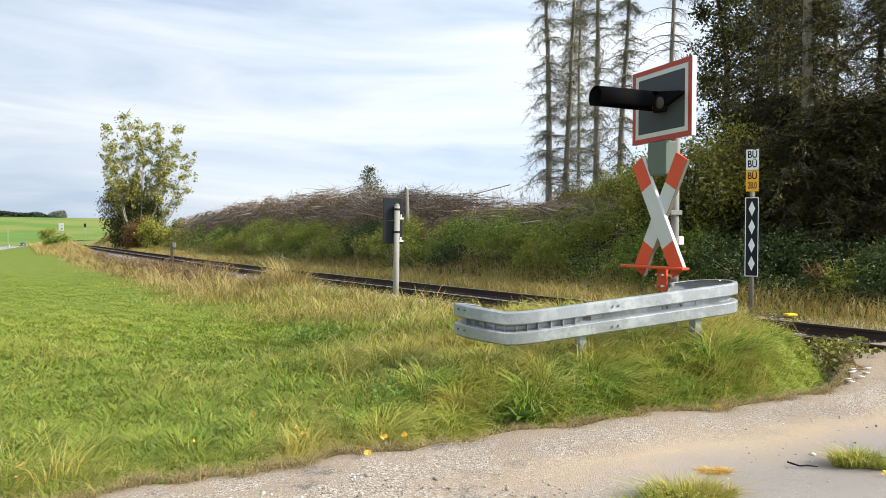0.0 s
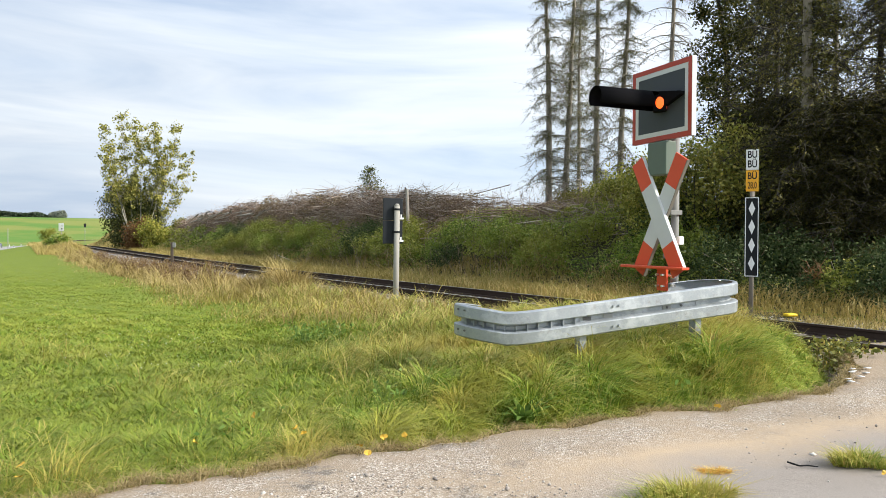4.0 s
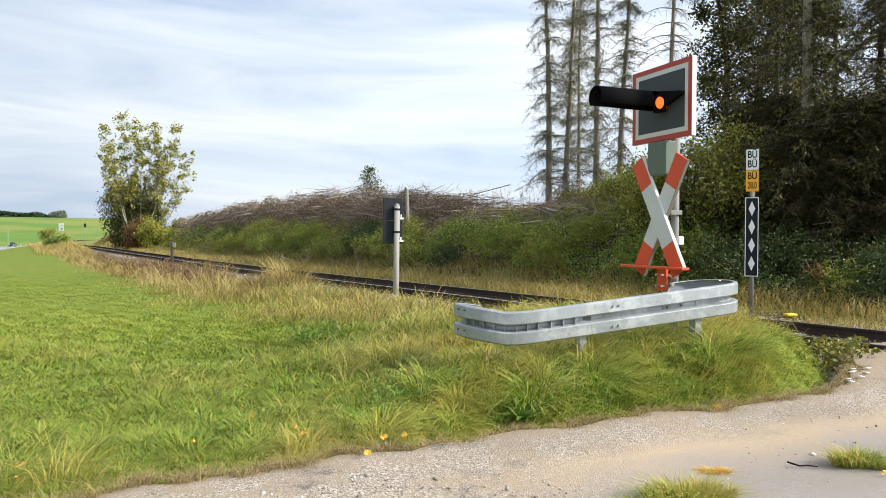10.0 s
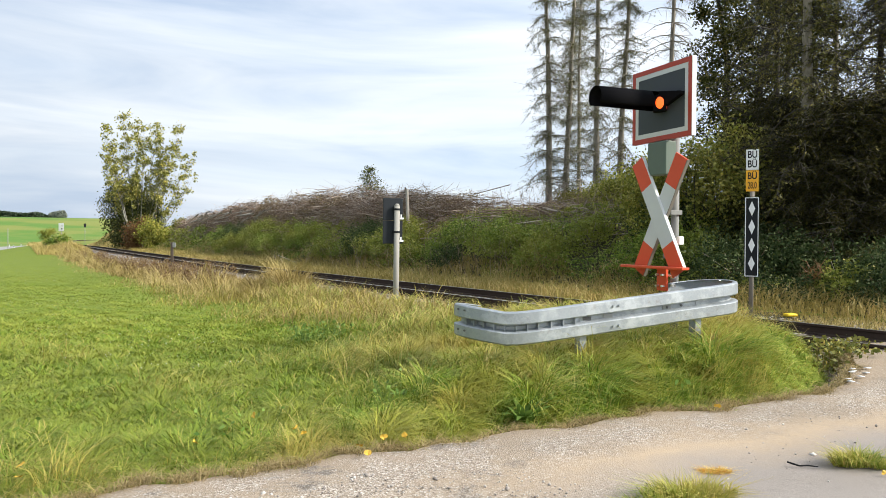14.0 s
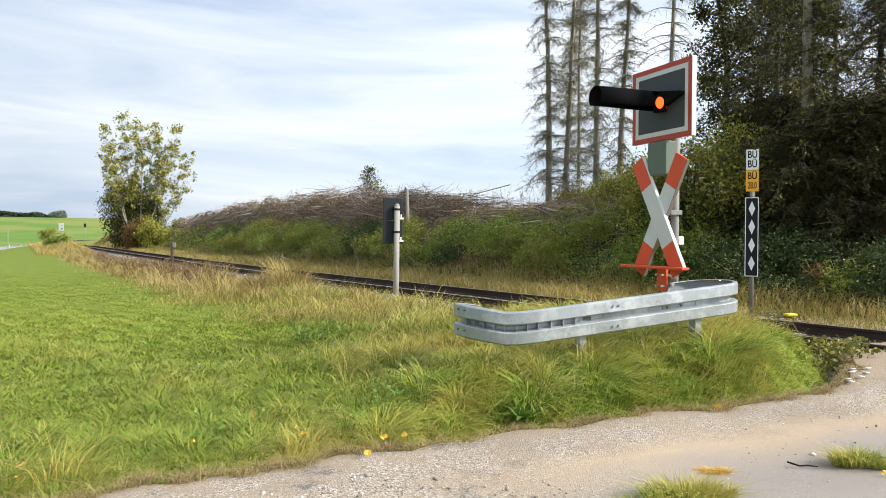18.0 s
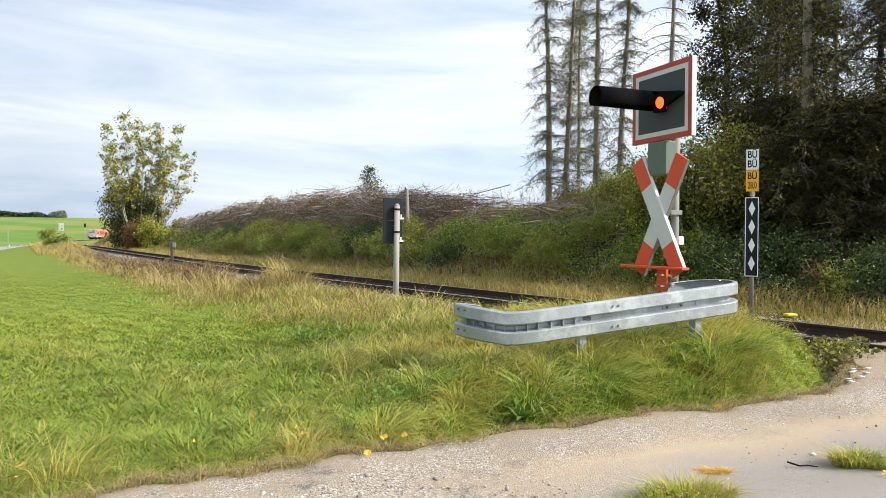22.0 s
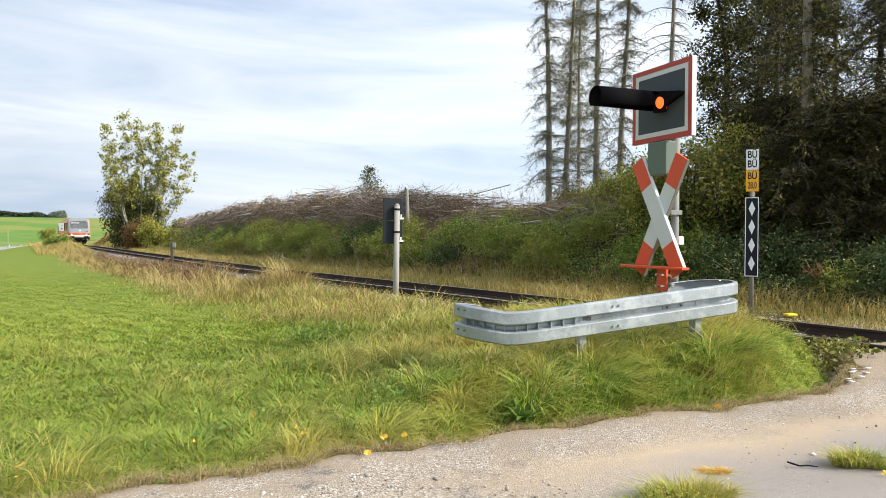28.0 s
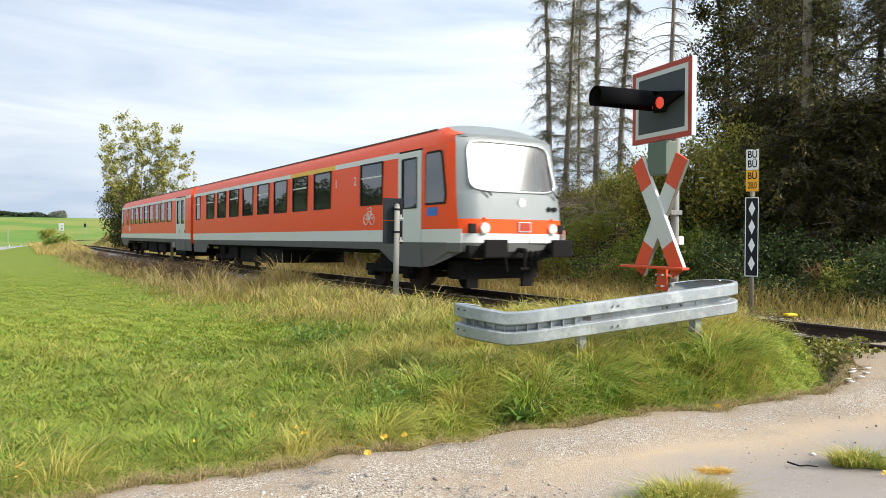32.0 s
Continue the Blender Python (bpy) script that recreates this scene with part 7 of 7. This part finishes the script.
def build_grass():
    rng = np.random.default_rng(51)
    P, r = wedge(rng, 430000, 3.7, 42, -0.66, 0.64)
    s, q, zr = from_line(P[:, 0], P[:, 1])
    al, ac = P @ ROAD_E, P @ ROAD_N
    gap = ac - road_edge(al)
    wave = smooth_noise(P[:, 0], P[:, 1], 1.3, 2.0)
    fine = smooth_noise(P[:, 0], P[:, 1], 0.35, 5.0)
    on = (gap > -0.03 - 0.10 * rng.random(len(P))) & (q < -2.2 + 1.15 * step(-9, -6.5, s))
    # which kind grows where: dry beside the line, lush by the guard rail, short in the meadow
    dry = step(-6.4, -3.6, q + 0.8 * wave) * step(0.8, 1.6, r / 9.5) * (1 - step(17, 24, r))
    lush = np.maximum(0.75 * dry, np.maximum(step(-1.8, -0.2, P[:, 0] - 0.06 * P[:, 1] + 0.5 * wave) * (1 - step(10, 13, r)), 0.15 * step(0.2, 0.7, wave) * (1 - step(7.5, 11, r))))
    pick = rng.random(len(P))
    kd = on & (pick < dry * (0.62 + 0.3 * fine))
    kl = on & ~kd & (rng.random(len(P)) < lush)
    km = on & ~kd & ~kl & (rng.random(len(P)) > 0.85 * step(20, 42, r))
    wide = np.clip(r / 7.0, 0.62, 1.9)
    thick = (1.0 + 0.35 * wave + 0.25 * fine)
    edge = 0.5 + 0.5 * step(0.0, 0.55, gap)
    hm = (0.085 + 0.02 * step(0.6, 0, np.abs(gap - 1.0))) * thick * rng.uniform(0.6, 1.35, len(P)) * (0.75 + 0.25 * step(40, 12, r)) * edge
    turn = 3.0 * smooth_noise(P[:, 0], P[:, 1], 0.33, 8.0) + 2.0 * wave
    wind = np.stack([-0.22 + 0.45 * np.cos(turn), 0.45 * np.sin(turn)], 1)
    kf = km & (r > 15 + 4 * rng.random(len(P)))
    km &= ~kf
    grass_object("far_meadow_grass", "short even green meadow grass", P[kf], hm[kf] * 0.45, 0.0056 * np.clip(r[kf] / 7, 0.62, 2.6), wind[kf], "grass_far", rng)
    kn = km & (r < 8.5 + 1.5 * rng.random(len(P)))
    km &= ~kn
    arched_object("near_meadow_grass", "fresh green meadow grass in soft tufts", P[kn], hm[kn] * 1.45, 0.0043 * np.clip(r[kn] / 7, 0.62, 3.0), wind[kn] * 0.35, "grass_meadow", rng, 0.16, 0.75, 1.55, 3)
    grass_object("meadow_grass", "short fresh green meadow grass", P[km], hm[km] * (1.05 - 0.72 * step(6, 16, r[km])), 0.0060 * np.clip(r[km] / 7, 0.62, 3.0), wind[km] * 1.2, "grass_meadow", rng)
    low = 1 - 0.75 * step(-5.0, -4.0, q) * step(-17, -18.5, s) - 0.55 * step(-3.8, -2.8, q) * step(-7, -9, s) * step(-15.5, -14, s)
    hl = (0.19 + 0.10 * dry + 0.09 * np.exp(-((P[:, 0] - 2.5) ** 2 + (P[:, 1] - 7) ** 2) / 6)) * thick * rng.uniform(0.5, 1.3, len(P)) * edge * low
    hl *= (1 - 0.12 * step(0.26, 0.36, P[:, 0] / P[:, 1]) - 0.40 * step(0.395, 0.455, P[:, 0] / P[:, 1]))
    sweep = np.stack([0.75 + 0.5 * wave, -0.35 + 0.4 * fine], 1)
    tuft = clumps(P, 0.30, rng, 11)[1]
    straw = 0.75 * tuft + 0.25 * rng.random(len(P)) < 0.20 + 0.60 * step(0.75, 1.9, gap + 0.5 * wave)
    straw |= P[:, 0] < -0.6 + 0.5 * wave
    hl *= (0.75 + 0.5 * clumps(P, 0.30, rng, 12)[1]) * (1 + 0.30 * step(0.6, 1.6, gap) * step(0.45, 0.38, P[:, 0] / P[:, 1]))
    kg = kl & ~straw
    arched_object("lush_grass", "long lush green grass bent over by the wind", P[kg], hl[kg] * 1.25, 0.0042 * wide[kg], sweep[kg] * 0.5, "grass_green", rng, 0.30, 0.95, 1.65, 5)
    kg = kl & straw
    arched_object("yellowing_grass", "long yellowing grass bent over beside the rail", P[kg], hl[kg] * 1.35, 0.0030 * wide[kg], sweep[kg] * 0.35, "grass_lush", rng, 0.26, 0.85, 1.65, 7)
    hd = (0.46 + 0.12 * wave + 0.10 * fine) * rng.uniform(0.45, 1.5, len(P)) * (0.55 + 0.45 * step(-7.5, -4.5, q)) * (1 - 0.25 * step(0, 3, np.abs(q + 2))) * (1 - 0.35 * step(-19, -12, s)) * low
    arched_object("dry_verge_grass", "tall straw-coloured dry grass beside the track", P[kd], hd[kd] * 1.2, 0.0024 * wide[kd], wind[kd] * 0.8, "grass_dry", rng, 0.35, 0.35, 1.3, 9)
    # the verge further off, thick with straw
    n = 84000
    s = -np.exp(rng.uniform(math.log(16), math.log(118), n))
    q = -2.2 - np.minimum(np.abs(rng.normal(0, 1.3, n)), 2.4 + 1.6 * rng.random(n)) - 0.4 * rng.random(n) - 1.2 * step(-62, -85, s) * rng.random(n)
    P = on_line(s, q)[:, :2]
    r = np.hypot(P[:, 0], P[:, 1])
    ok = (P[:, 0] > -0.66 * P[:, 1]) & (r > 17)
    P, r, s, q = P[ok], r[ok], s[ok], q[ok]
    lump = smooth_noise(P[:, 0], P[:, 1], 1.5, 4.0) + 0.6 * smooth_noise(P[:, 0], P[:, 1], 0.5, 1.0)
    n = len(P)
    tall = np.maximum(0.40 + 0.40 * lump, 0.1) * rng.uniform(0.35, 1.45, n) * (1 - 0.72 * step(-3.6, -5.8, q + 0.9 * lump)) * (1 - 0.55 * step(-4.8, -3.8, q) * step(-17, -18.5, s) * (1 - step(-80, -86, s)))
    arched_object("far_verge_grass", "tall matted straw-coloured grass along the railway line", P, 1.3 * tall, 0.0036 * np.clip(r / 10, 1, 3.4), np.stack([-0.25 + 0.3 * lump, 0.2 * lump], 1), "grass_dry", rng, 0.8, 0.5, 1.4, 21)
    # pale mound at the bend
    n = 15000
    s = rng.uniform(-112, -62, n)
    q = rng.uniform(-6.6, -2.4, n)
    P = on_line(s, q)[:, :2]
    lump = smooth_noise(P[:, 0], P[:, 1], 2.0, 6.0)
    grass_object("pale_mound_grass", "pale bleached grass on the mound by the bend", P, (0.40 + 0.2 * lump) * rng.uniform(0.5, 1.4, n), np.full(n, 0.018), np.stack([-0.2 + 0.3 * lump, 0.2 * lump], 1), "grass_pale", rng)
    # straw on the end of the bank
    n = 9000
    s, q = rng.uniform(-138, -98, n), rng.uniform(2.6, 7.5, n)
    grass_object("bank_end_grass", "brown withered grass on the end of the bank", on_line(s, q)[:, :2], rng.uniform(0.15, 0.55, n), np.full(n, 0.018), rng.normal(0, 0.2, (n, 2)), "grass_dry", rng)
    # strip beyond the track
    n = 52000
    s = 6 - np.exp(rng.uniform(math.log(6), math.log(100), n))
    q = rng.uniform(2.4, 6.4, n)
    P = on_line(s, q)[:, :2]
    r = np.hypot(P[:, 0], P[:, 1])
    wave = smooth_noise(P[:, 0], P[:, 1], 1.6, 7.0)
    ok = (q > 2.4 + 0.3 * step(-13, -8, s)) & (q < 6.0 + 0.6 * wave) & (s < 7)
    ok &= ~((np.abs(s + 8.7) < 0.7) & (q > 3.0) & (q < 3.9))
    P, r, wave, s, q = P[ok], r[ok], wave[ok], s[ok], q[ok]
    n = len(P)
    grass_object("bank_foot_grass", "pale dry grass between track and bank", P, (0.36 + 0.15 * wave) * rng.uniform(0.3, 1.5, n) * (1 - 0.7 * step(-14, -9, s) * (1 - step(4.2, 5.0, q))), 0.0048 * np.clip(r / 9, 1, 3.5), np.stack([-0.1 + 0.5 * wave, -0.35 + 0.3 * wave], 1), "grass_pale", rng)
    # crest of the bank
    P, r = wedge(rng, 40000, 25, 95)
    s, q, zr = from_line(P[:, 0], P[:, 1])
    ok = (q > 8.5) & (q < 13)
    P, r = P[ok], r[ok]
    n = len(P)
    grass_object("crest_grass", "rough green grass on top of the bank", P, rng.uniform(0.15, 0.6, n), 0.0036 * np.clip(r / 7, 1, 9), np.zeros((n, 2)), "grass_lush", rng)
    # thin dead grass where the verge meets the gravel
    n = 19000
    al = rng.uniform(-2.6, 7.6, n)
    keep = rng.random(n) < 0.35 + 0.65 * (smooth_noise(al, al * 0, 0.16, 3.0) > -0.1)
    al = al[keep]
    n = len(al)
    ac = road_edge(al) + rng.normal(0.03, 0.045, n) + 0.06 * smooth_noise(al, al * 0, 0.2)
    P = al[:, None] * ROAD_E + ac[:, None] * ROAD_N
    C = np.column_stack([P, np.maximum(ground_z(P[:, 0], P[:, 1]), road_height(al) - 0.05) - 0.005])
    lean = rng.normal(0, 0.9, (n, 2))
    V, Q, T = blades(C, rng.uniform(0.02, 0.085, n), np.full(n, 0.0022), lean, rng.uniform(0, 6.28, n), rng)
    ob = new("edge_grass", big_mesh("edge_grass", V, [Q, T], M["edge_straw"]))
    tagged(ob, "short dead straw grass along the gravel edge", "grass", kind="stuff")
    # a brown withered patch on the road
    n = 700
    ang, rr = rng.uniform(0, 6.28, n), rng.random(n) ** 0.5
    P = np.stack([1.565 + 0.085 * rr * np.cos(ang), 4.17 + 0.04 * rr * np.sin(ang)], 1)
    V, Q, T = blades(np.column_stack([P, road_height(P @ ROAD_E)]), rng.uniform(0.012, 0.035, n), np.full(n, 0.002), rng.normal(0, 1.2, (n, 2)), rng.uniform(0, 6.28, n), rng)
    ob = new("withered_patch", big_mesh("withered_patch", V, [Q, T], M["fallen"]))
    tagged(ob, "small orange-brown withered patch on the road", "weed")
    # tufts that grow out of the road
    for px, py, rad, hgt, cnt in ((2.42, 4.26, 0.085, 0.10, 900), (1.28, 3.76, 0.15, 0.105, 1500), (0.98, 3.70, 0.07, 0.05, 250), (2.56, 4.20, 0.06, 0.06, 300)):
        ang, rr = rng.uniform(0, 6.28, cnt), rad * rng.random(cnt) ** 0.6
        P = np.stack([px + 1.5 * rr * np.cos(ang), py + 0.7 * rr * np.sin(ang)], 1)
        out = np.stack([np.cos(ang), np.sin(ang)], 1) * (rr / rad)[:, None] * 0.9
        z = road_height(P @ ROAD_E) + 0.0
        C = np.column_stack([P, z])
        V, Q, T = blades(C, hgt * rng.uniform(0.5, 1.25, cnt), np.full(cnt, 0.0024), out, rng.uniform(0, 6.28, cnt), rng)
        ob = new("grass_tuft", big_mesh("grass_tuft", V, [Q, T], M["grass_lush"]))
        tagged(ob, "small yellow-green grass tuft growing through the road", "grass tuft", "tufts in the road")


def build_weeds():
    rng = np.random.default_rng(61)
    # withered docks along the verge
    spots = list(zip(np.concatenate([rng.uniform(-62, -22, 70), rng.normal(-32, 4, 60)]), rng.normal(-3.4, 0.55, 130)))
    segs, pts = [], []
    for s, q in spots:
        p = on_line(s, q)
        g = ground_at(p[0], p[1])
        for k in range(4):
            h = rng.uniform(0.35, 0.8)
            e = np.array([p[0] + rng.normal(0, 0.15), p[1] + rng.normal(0, 0.15), g + h])
            segs.append((p[0], p[1], g, *e, 0.005, 0.003))
            f = rng.random(30)[:, None]
            pts.append(np.array([p[0], p[1], g]) * (1 - f) + e * f + rng.normal(0, 0.07, (30, 3)))
    P = np.concatenate(pts)
    V, F = leaf_quads(P, 0.07, rng)
    ob = new("withered_weeds", big_mesh("withered_weeds", V, [F], M["weed_brown"]))
    tagged(ob, "brown withered dock and weeds along the track", "weeds", kind="stuff")
    V, F = tubes(segs, 4)
    ob = new("weed_stems", big_mesh("weed_stems", V, [F], M["stick"]))
    tagged(ob, "brown stems of withered weeds", "weeds", kind="stuff")
    # leafy plants in the near grass
    for x, y, n, sz in ((-1.55, 5.3, 16, 0.05), (-0.36, 6.2, 14, 0.05), (4.52, 8.25, 560, 0.062), (4.28, 8.05, 420, 0.055), (4.70, 8.50, 380, 0.06), (1.9, 6.2, 20, 0.05), (3.4, 6.6, 24, 0.05), (-3.0, 5.1, 14, 0.045), (-1.75, 9.6, 54, 0.06), (-1.5, 9.8, 50, 0.06), (-1.9, 9.9, 46, 0.055)):
        g = ground_at(x, y)
        tall = 0.46 if n > 100 else 0.18
        P = np.array([x, y, g + 0.05]) + rng.normal(0, 1, (n, 3)) * np.array([0.19, 0.19, 0.0]) + np.array([0, 0, 1.0]) * (rng.random((n, 1)) * tall)
        V, F = leaf_quads(P, sz, rng, 0.4)
        root = thing("weed_plant", "broad-leaved green weed growing in the grass", "weed", "weeds in the grass")
        part("foliage", big_mesh("foliage", V, [F], M["leaf_hedge" if n > 200 else "weed"]), None, root)
        st = [(x + (p[0] - x) * 0.7, y + (p[1] - y) * 0.7, g - 0.02, *p, 0.003, 0.0015) for p in (P[::7] if n > 200 else P)]
        V, F = tubes(st, 3)
        tagged(part("stem", big_mesh("stem", V, [F], M["weed_brown" if n > 200 else "weed"]), None, root), kind="stuff")
    # rust-brown dead fern in the brambles by the crossing
    for x, y, n, ln in ((8.42, 16.6, 90, 0.62), (8.75, 16.9, 50, 0.5)):
        way = rng.normal(0, 1, (n, 2))
        way /= np.linalg.norm(way, axis=1, keepdims=True)
        base = np.array([x, y, ground_at(x, y) + 0.35]) + rng.normal(0, 0.10, (n, 3))
        V, Q, T = arched(base, ln * rng.uniform(0.5, 1.2, n), np.full(n, 0.012), way, rng.uniform(0.5, 1.6, n), rng)
        ob = new("dead_fern", big_mesh("dead_fern", V, [Q, T], M["leaf_rust"]))
        tagged(ob, "rust-brown dead fern hanging in the brambles", "fern", "dead ferns")
    # white clover heads in the mown meadow
    P, r = wedge(rng, 420, 8.0, 26, -0.62, -0.25)
    s, q, _ = from_line(P[:, 0], P[:, 1])
    P = P[(q < -7) & (smooth_noise(P[:, 0], P[:, 1], 3.0, 6.0) > 0.0)]
    V, F = pebbles(np.column_stack([P, ground_z(P[:, 0], P[:, 1]) + 0.075]), rng.uniform(0.004, 0.0085, len(P)), rng)
    ob = new("clover_flowers", big_mesh("clover_flowers", V, [F], M["lime"]))
    tagged(ob, "tiny white clover heads in the meadow", "flowers", kind="stuff")
    # dock rosettes with broad arching leaves
    for x, y, n, ln in ((0.62, 5.55, 26, 0.24), (0.80, 5.75, 12, 0.17), (-0.36, 6.15, 9, 0.12), (2.35, 6.55, 11, 0.16), (1.75, 6.0, 10, 0.14)):
        way = rng.normal(0, 1, (n, 2))
        way /= np.linalg.norm(way, axis=1, keepdims=True)
        base = np.array([x, y, ground_at(x, y)]) + np.column_stack([way * rng.uniform(0, 0.06, (n, 1)), np.full(n, 0.05)])
        V, Q, T = arched(base, ln * rng.uniform(0.6, 1.2, n), np.full(n, ln * 0.12), way, rng.uniform(0.6, 1.4, n), rng)
        ob = new("dock_plant", big_mesh("dock_plant", V, [Q, T], M["weed"]))
        tagged(ob, "bright green dock with broad arching leaves", "weed", "docks in the grass")
    # fallen leaves
    for x, y, sz in ((-0.94, 4.98, 0.05), (-0.545, 4.80, 0.042), (-0.47, 4.64, 0.045), (-0.39, 4.90, 0.04), (-0.25, 4.95, 0.036), (-2.44, 4.22, 0.045), (-2.33, 4.03, 0.045), (2.14, 5.65, 0.045), (-1.61, 4.75, 0.042), (-1.41, 5.48, 0.045), (2.475, 4.06, 0.030), (-1.02, 5.1, 0.035)):
        bm = B()
        n = 9
        vs = []
        for k in range(n):
            a = 2 * math.pi * k / n
            rr = sz * (0.55 + 0.28 * random.random())
            vs.append(bm.verts.new((rr * math.cos(a), 0.75 * rr * math.sin(a), 0.02 * random.random())))
        c = bm.verts.new((0, 0, 0.006))
        for k in range(n):
            bm.faces.new((vs[k], vs[(k + 1) % n], c))
        ob = part("fallen_leaf", bm, M["fallen"])
        al = np.array([x, y]) @ ROAD_E
        gz = max(ground_at(x, y), float(road_height(al)) if (np.array([x, y]) @ ROAD_N) < float(road_edge(al)) else -9)
        ob.matrix_basis = pose(x, y, gz + (0.15 if (np.array([x, y]) @ ROAD_N) > float(road_edge(al)) else 0.012), random.uniform(15, 50), random.uniform(-20, 20), random.uniform(0, 360))
        tagged(ob, "yellow-orange fallen autumn leaf", "leaf", "fallen leaves")
    # loose stones on the road and along its edge
    n = 17000
    al = rng.uniform(-2.5, 7.5, n)
    e = road_edge(al)
    ac = np.where(rng.random(n) < 0.55, e - np.abs(rng.normal(0, 0.22, n)), e - rng.uniform(0, 1.9, n))
    far = (al > 2.6) & (ac < e - 0.5) & (rng.random(n) < 0.85)
    al, ac = al[~far], ac[~far]
    P = al[:, None] * ROAD_E + ac[:, None] * ROAD_N
    n = len(P)
    V, F = pebbles(np.column_stack([P, road_height(al) - 0.07 * step(0.93, 1.0, (ac + 6) / (road_edge(al) + 6)) + 0.0]), rng.gamma(1.4, 0.0026, n) + 0.002, rng)
    ob = new("road_gravel", big_mesh("road_gravel", V, [F], M["stone"]))
    tagged(ob, "loose pale gravel along the road's edge", "gravel", kind="stuff")
    # white chips by the crossing
    for k in range(10):
        u = rng.random()
        x, y = 3.62 + 0.60 * u + rng.normal(0, 0.06), 6.55 + 0.80 * u + rng.normal(0, 0.08)
        V, F = pebbles(np.zeros((1, 3)), [rng.uniform(0.015, 0.05)], rng)
        V[:, 2] *= 0.22
        ob = new("white_chip", big_mesh("white_chip", V, [F], M["lime"]))
        ob.matrix_basis = pose(x, y, float(road_height(np.array([x, y]) @ ROAD_E)) + 0.002)
        tagged(ob, "flat white stone chip on the road", "stone", "white chips by the crossing")
    # a dark twig on the road
    x, y, z = 2.1, 4.22, float(road_height(np.array([2.1, 4.22]) @ ROAD_E)) + 0.004
    segs = [(x - 0.075, y + 0.045, z + 0.02, x - 0.02, y + 0.01, z + 0.008, 0.0055, 0.0055), (x - 0.02, y + 0.01, z + 0.008, x + 0.03, y + 0.012, z + 0.010, 0.005, 0.005), (x + 0.03, y + 0.012, z + 0.010, x + 0.085, y, z + 0.006, 0.005, 0.003)]
    V, F = tubes(segs, 6)
    ob = new("twig", big_mesh("twig", V, [F], M["rubber"], True))
    tagged(ob, "thin dark twig lying on the road", "twig")


build_trees()
build_far_woods()
build_heap()
build_bank()
build_hummocks()
build_grass()
build_weeds()

# ---- what moves ----


def train_front(t):
    """Where the leading buffers stand along the line at t seconds."""
    if t >= 31:
        return -35.42 + 23.7 * (t - 31)
    if t >= 21.5:
        return -35.42 + 24.26 * (t - 31) - 0.326 * (t - 31) ** 2
    s0 = -35.42 + 24.26 * (21.5 - 31) - 0.326 * 9.5 ** 2
    return s0 + 25.0 * (t - 21.5)


def car_pose(front, rear):
    """A pose with local x from rear to front, both places on the line."""
    a, b = on_line(rear), on_line(front)
    d = b - a
    return a, math.degrees(math.atan2(d[1], d[0])), math.degrees(math.atan2(d[2], np.hypot(d[0], d[1])))


def motions():
    times = [0.0, 4.0, 8.0, 12.0, 16.0, 19.0, 20.5] + [21.5 + 0.25 * k for k in range(43)]
    rows1, rows2 = [], []
    for t in times:
        f = train_front(t)
        # pivots 4.35 and 19.15 m behind the buffers
        for rows, p0, p1, local, turn in ((rows1, f - 4.35, f - 19.15, 3.95, 0), (rows2, f - 27.25, f - 42.05, 3.95, 180)):
            a, rz, ry = car_pose(p0, p1)
            m = pose(a[0], a[1], a[2], 0, -ry, rz)
            if turn:
                b = on_line(p0)
                m = pose(b[0], b[1], b[2], 0, ry, rz + 180)
            rows.append((t, m @ Matrix.Translation((-local, 0, 0))))
    walk(FRONT_CAR, rows1)
    walk(REAR_CAR, rows2)
    # the poplar sways in the wind
    base, rows = SWAYING.matrix_basis.copy(), []
    for k in range(33):
        rows.append((float(k), base @ pose(0, 0, 0, 0.25 * math.sin(k * 1.9), 0.45 * math.sin(k * 2.3 + 1) + 0.2 * math.sin(k * 1.1), 0)))
    walk(SWAYING, rows)
    # road cars: seconds at which each is 280 m off
    for car, t0 in zip(CARS, (-0.2, 2.05, 9.02)):
        rows = []
        ts = sorted({0.0, 32.0} | {t0 + 0.5 * k for k in range(-26, 11) if 0 < t0 + 0.5 * k < 32})
        for t in ts:
            y = 280 - 23.5 * (t - t0)
            y = min(max(y, 150), 338)
            p = main_road(y, 0.0)
            rows.append((t, pose(p[0], p[1], p[2] + 0.06, 0, 0, -69.2)))
        walk(car, rows)
    # the lamp turret turns between dark, fading and full light
    rows = [(0.0, 180)]
    for n in range(32):
        r = 0.675 + 1.0095 * n
        for dt, a in ((-0.10, 180), (-0.035, 135), (0.0, 89), (0.05, 0), (0.50, 0), (0.535, 45), (0.57, 90), (0.68, 90), (0.715, 135), (0.75, 180)):
            if 0.05 < r + dt < 31.99:
                rows.append((r + dt, a))
    rows.append((32.0, 90))
    seen, clean = set(), []
    for t, a in rows:
        if frame(t) not in seen:
            seen.add(frame(t))
            clean.append((t, pose(*TURRET_AT, 0, 0, 50 - a)))
    walk(TURRET, clean)


motions()
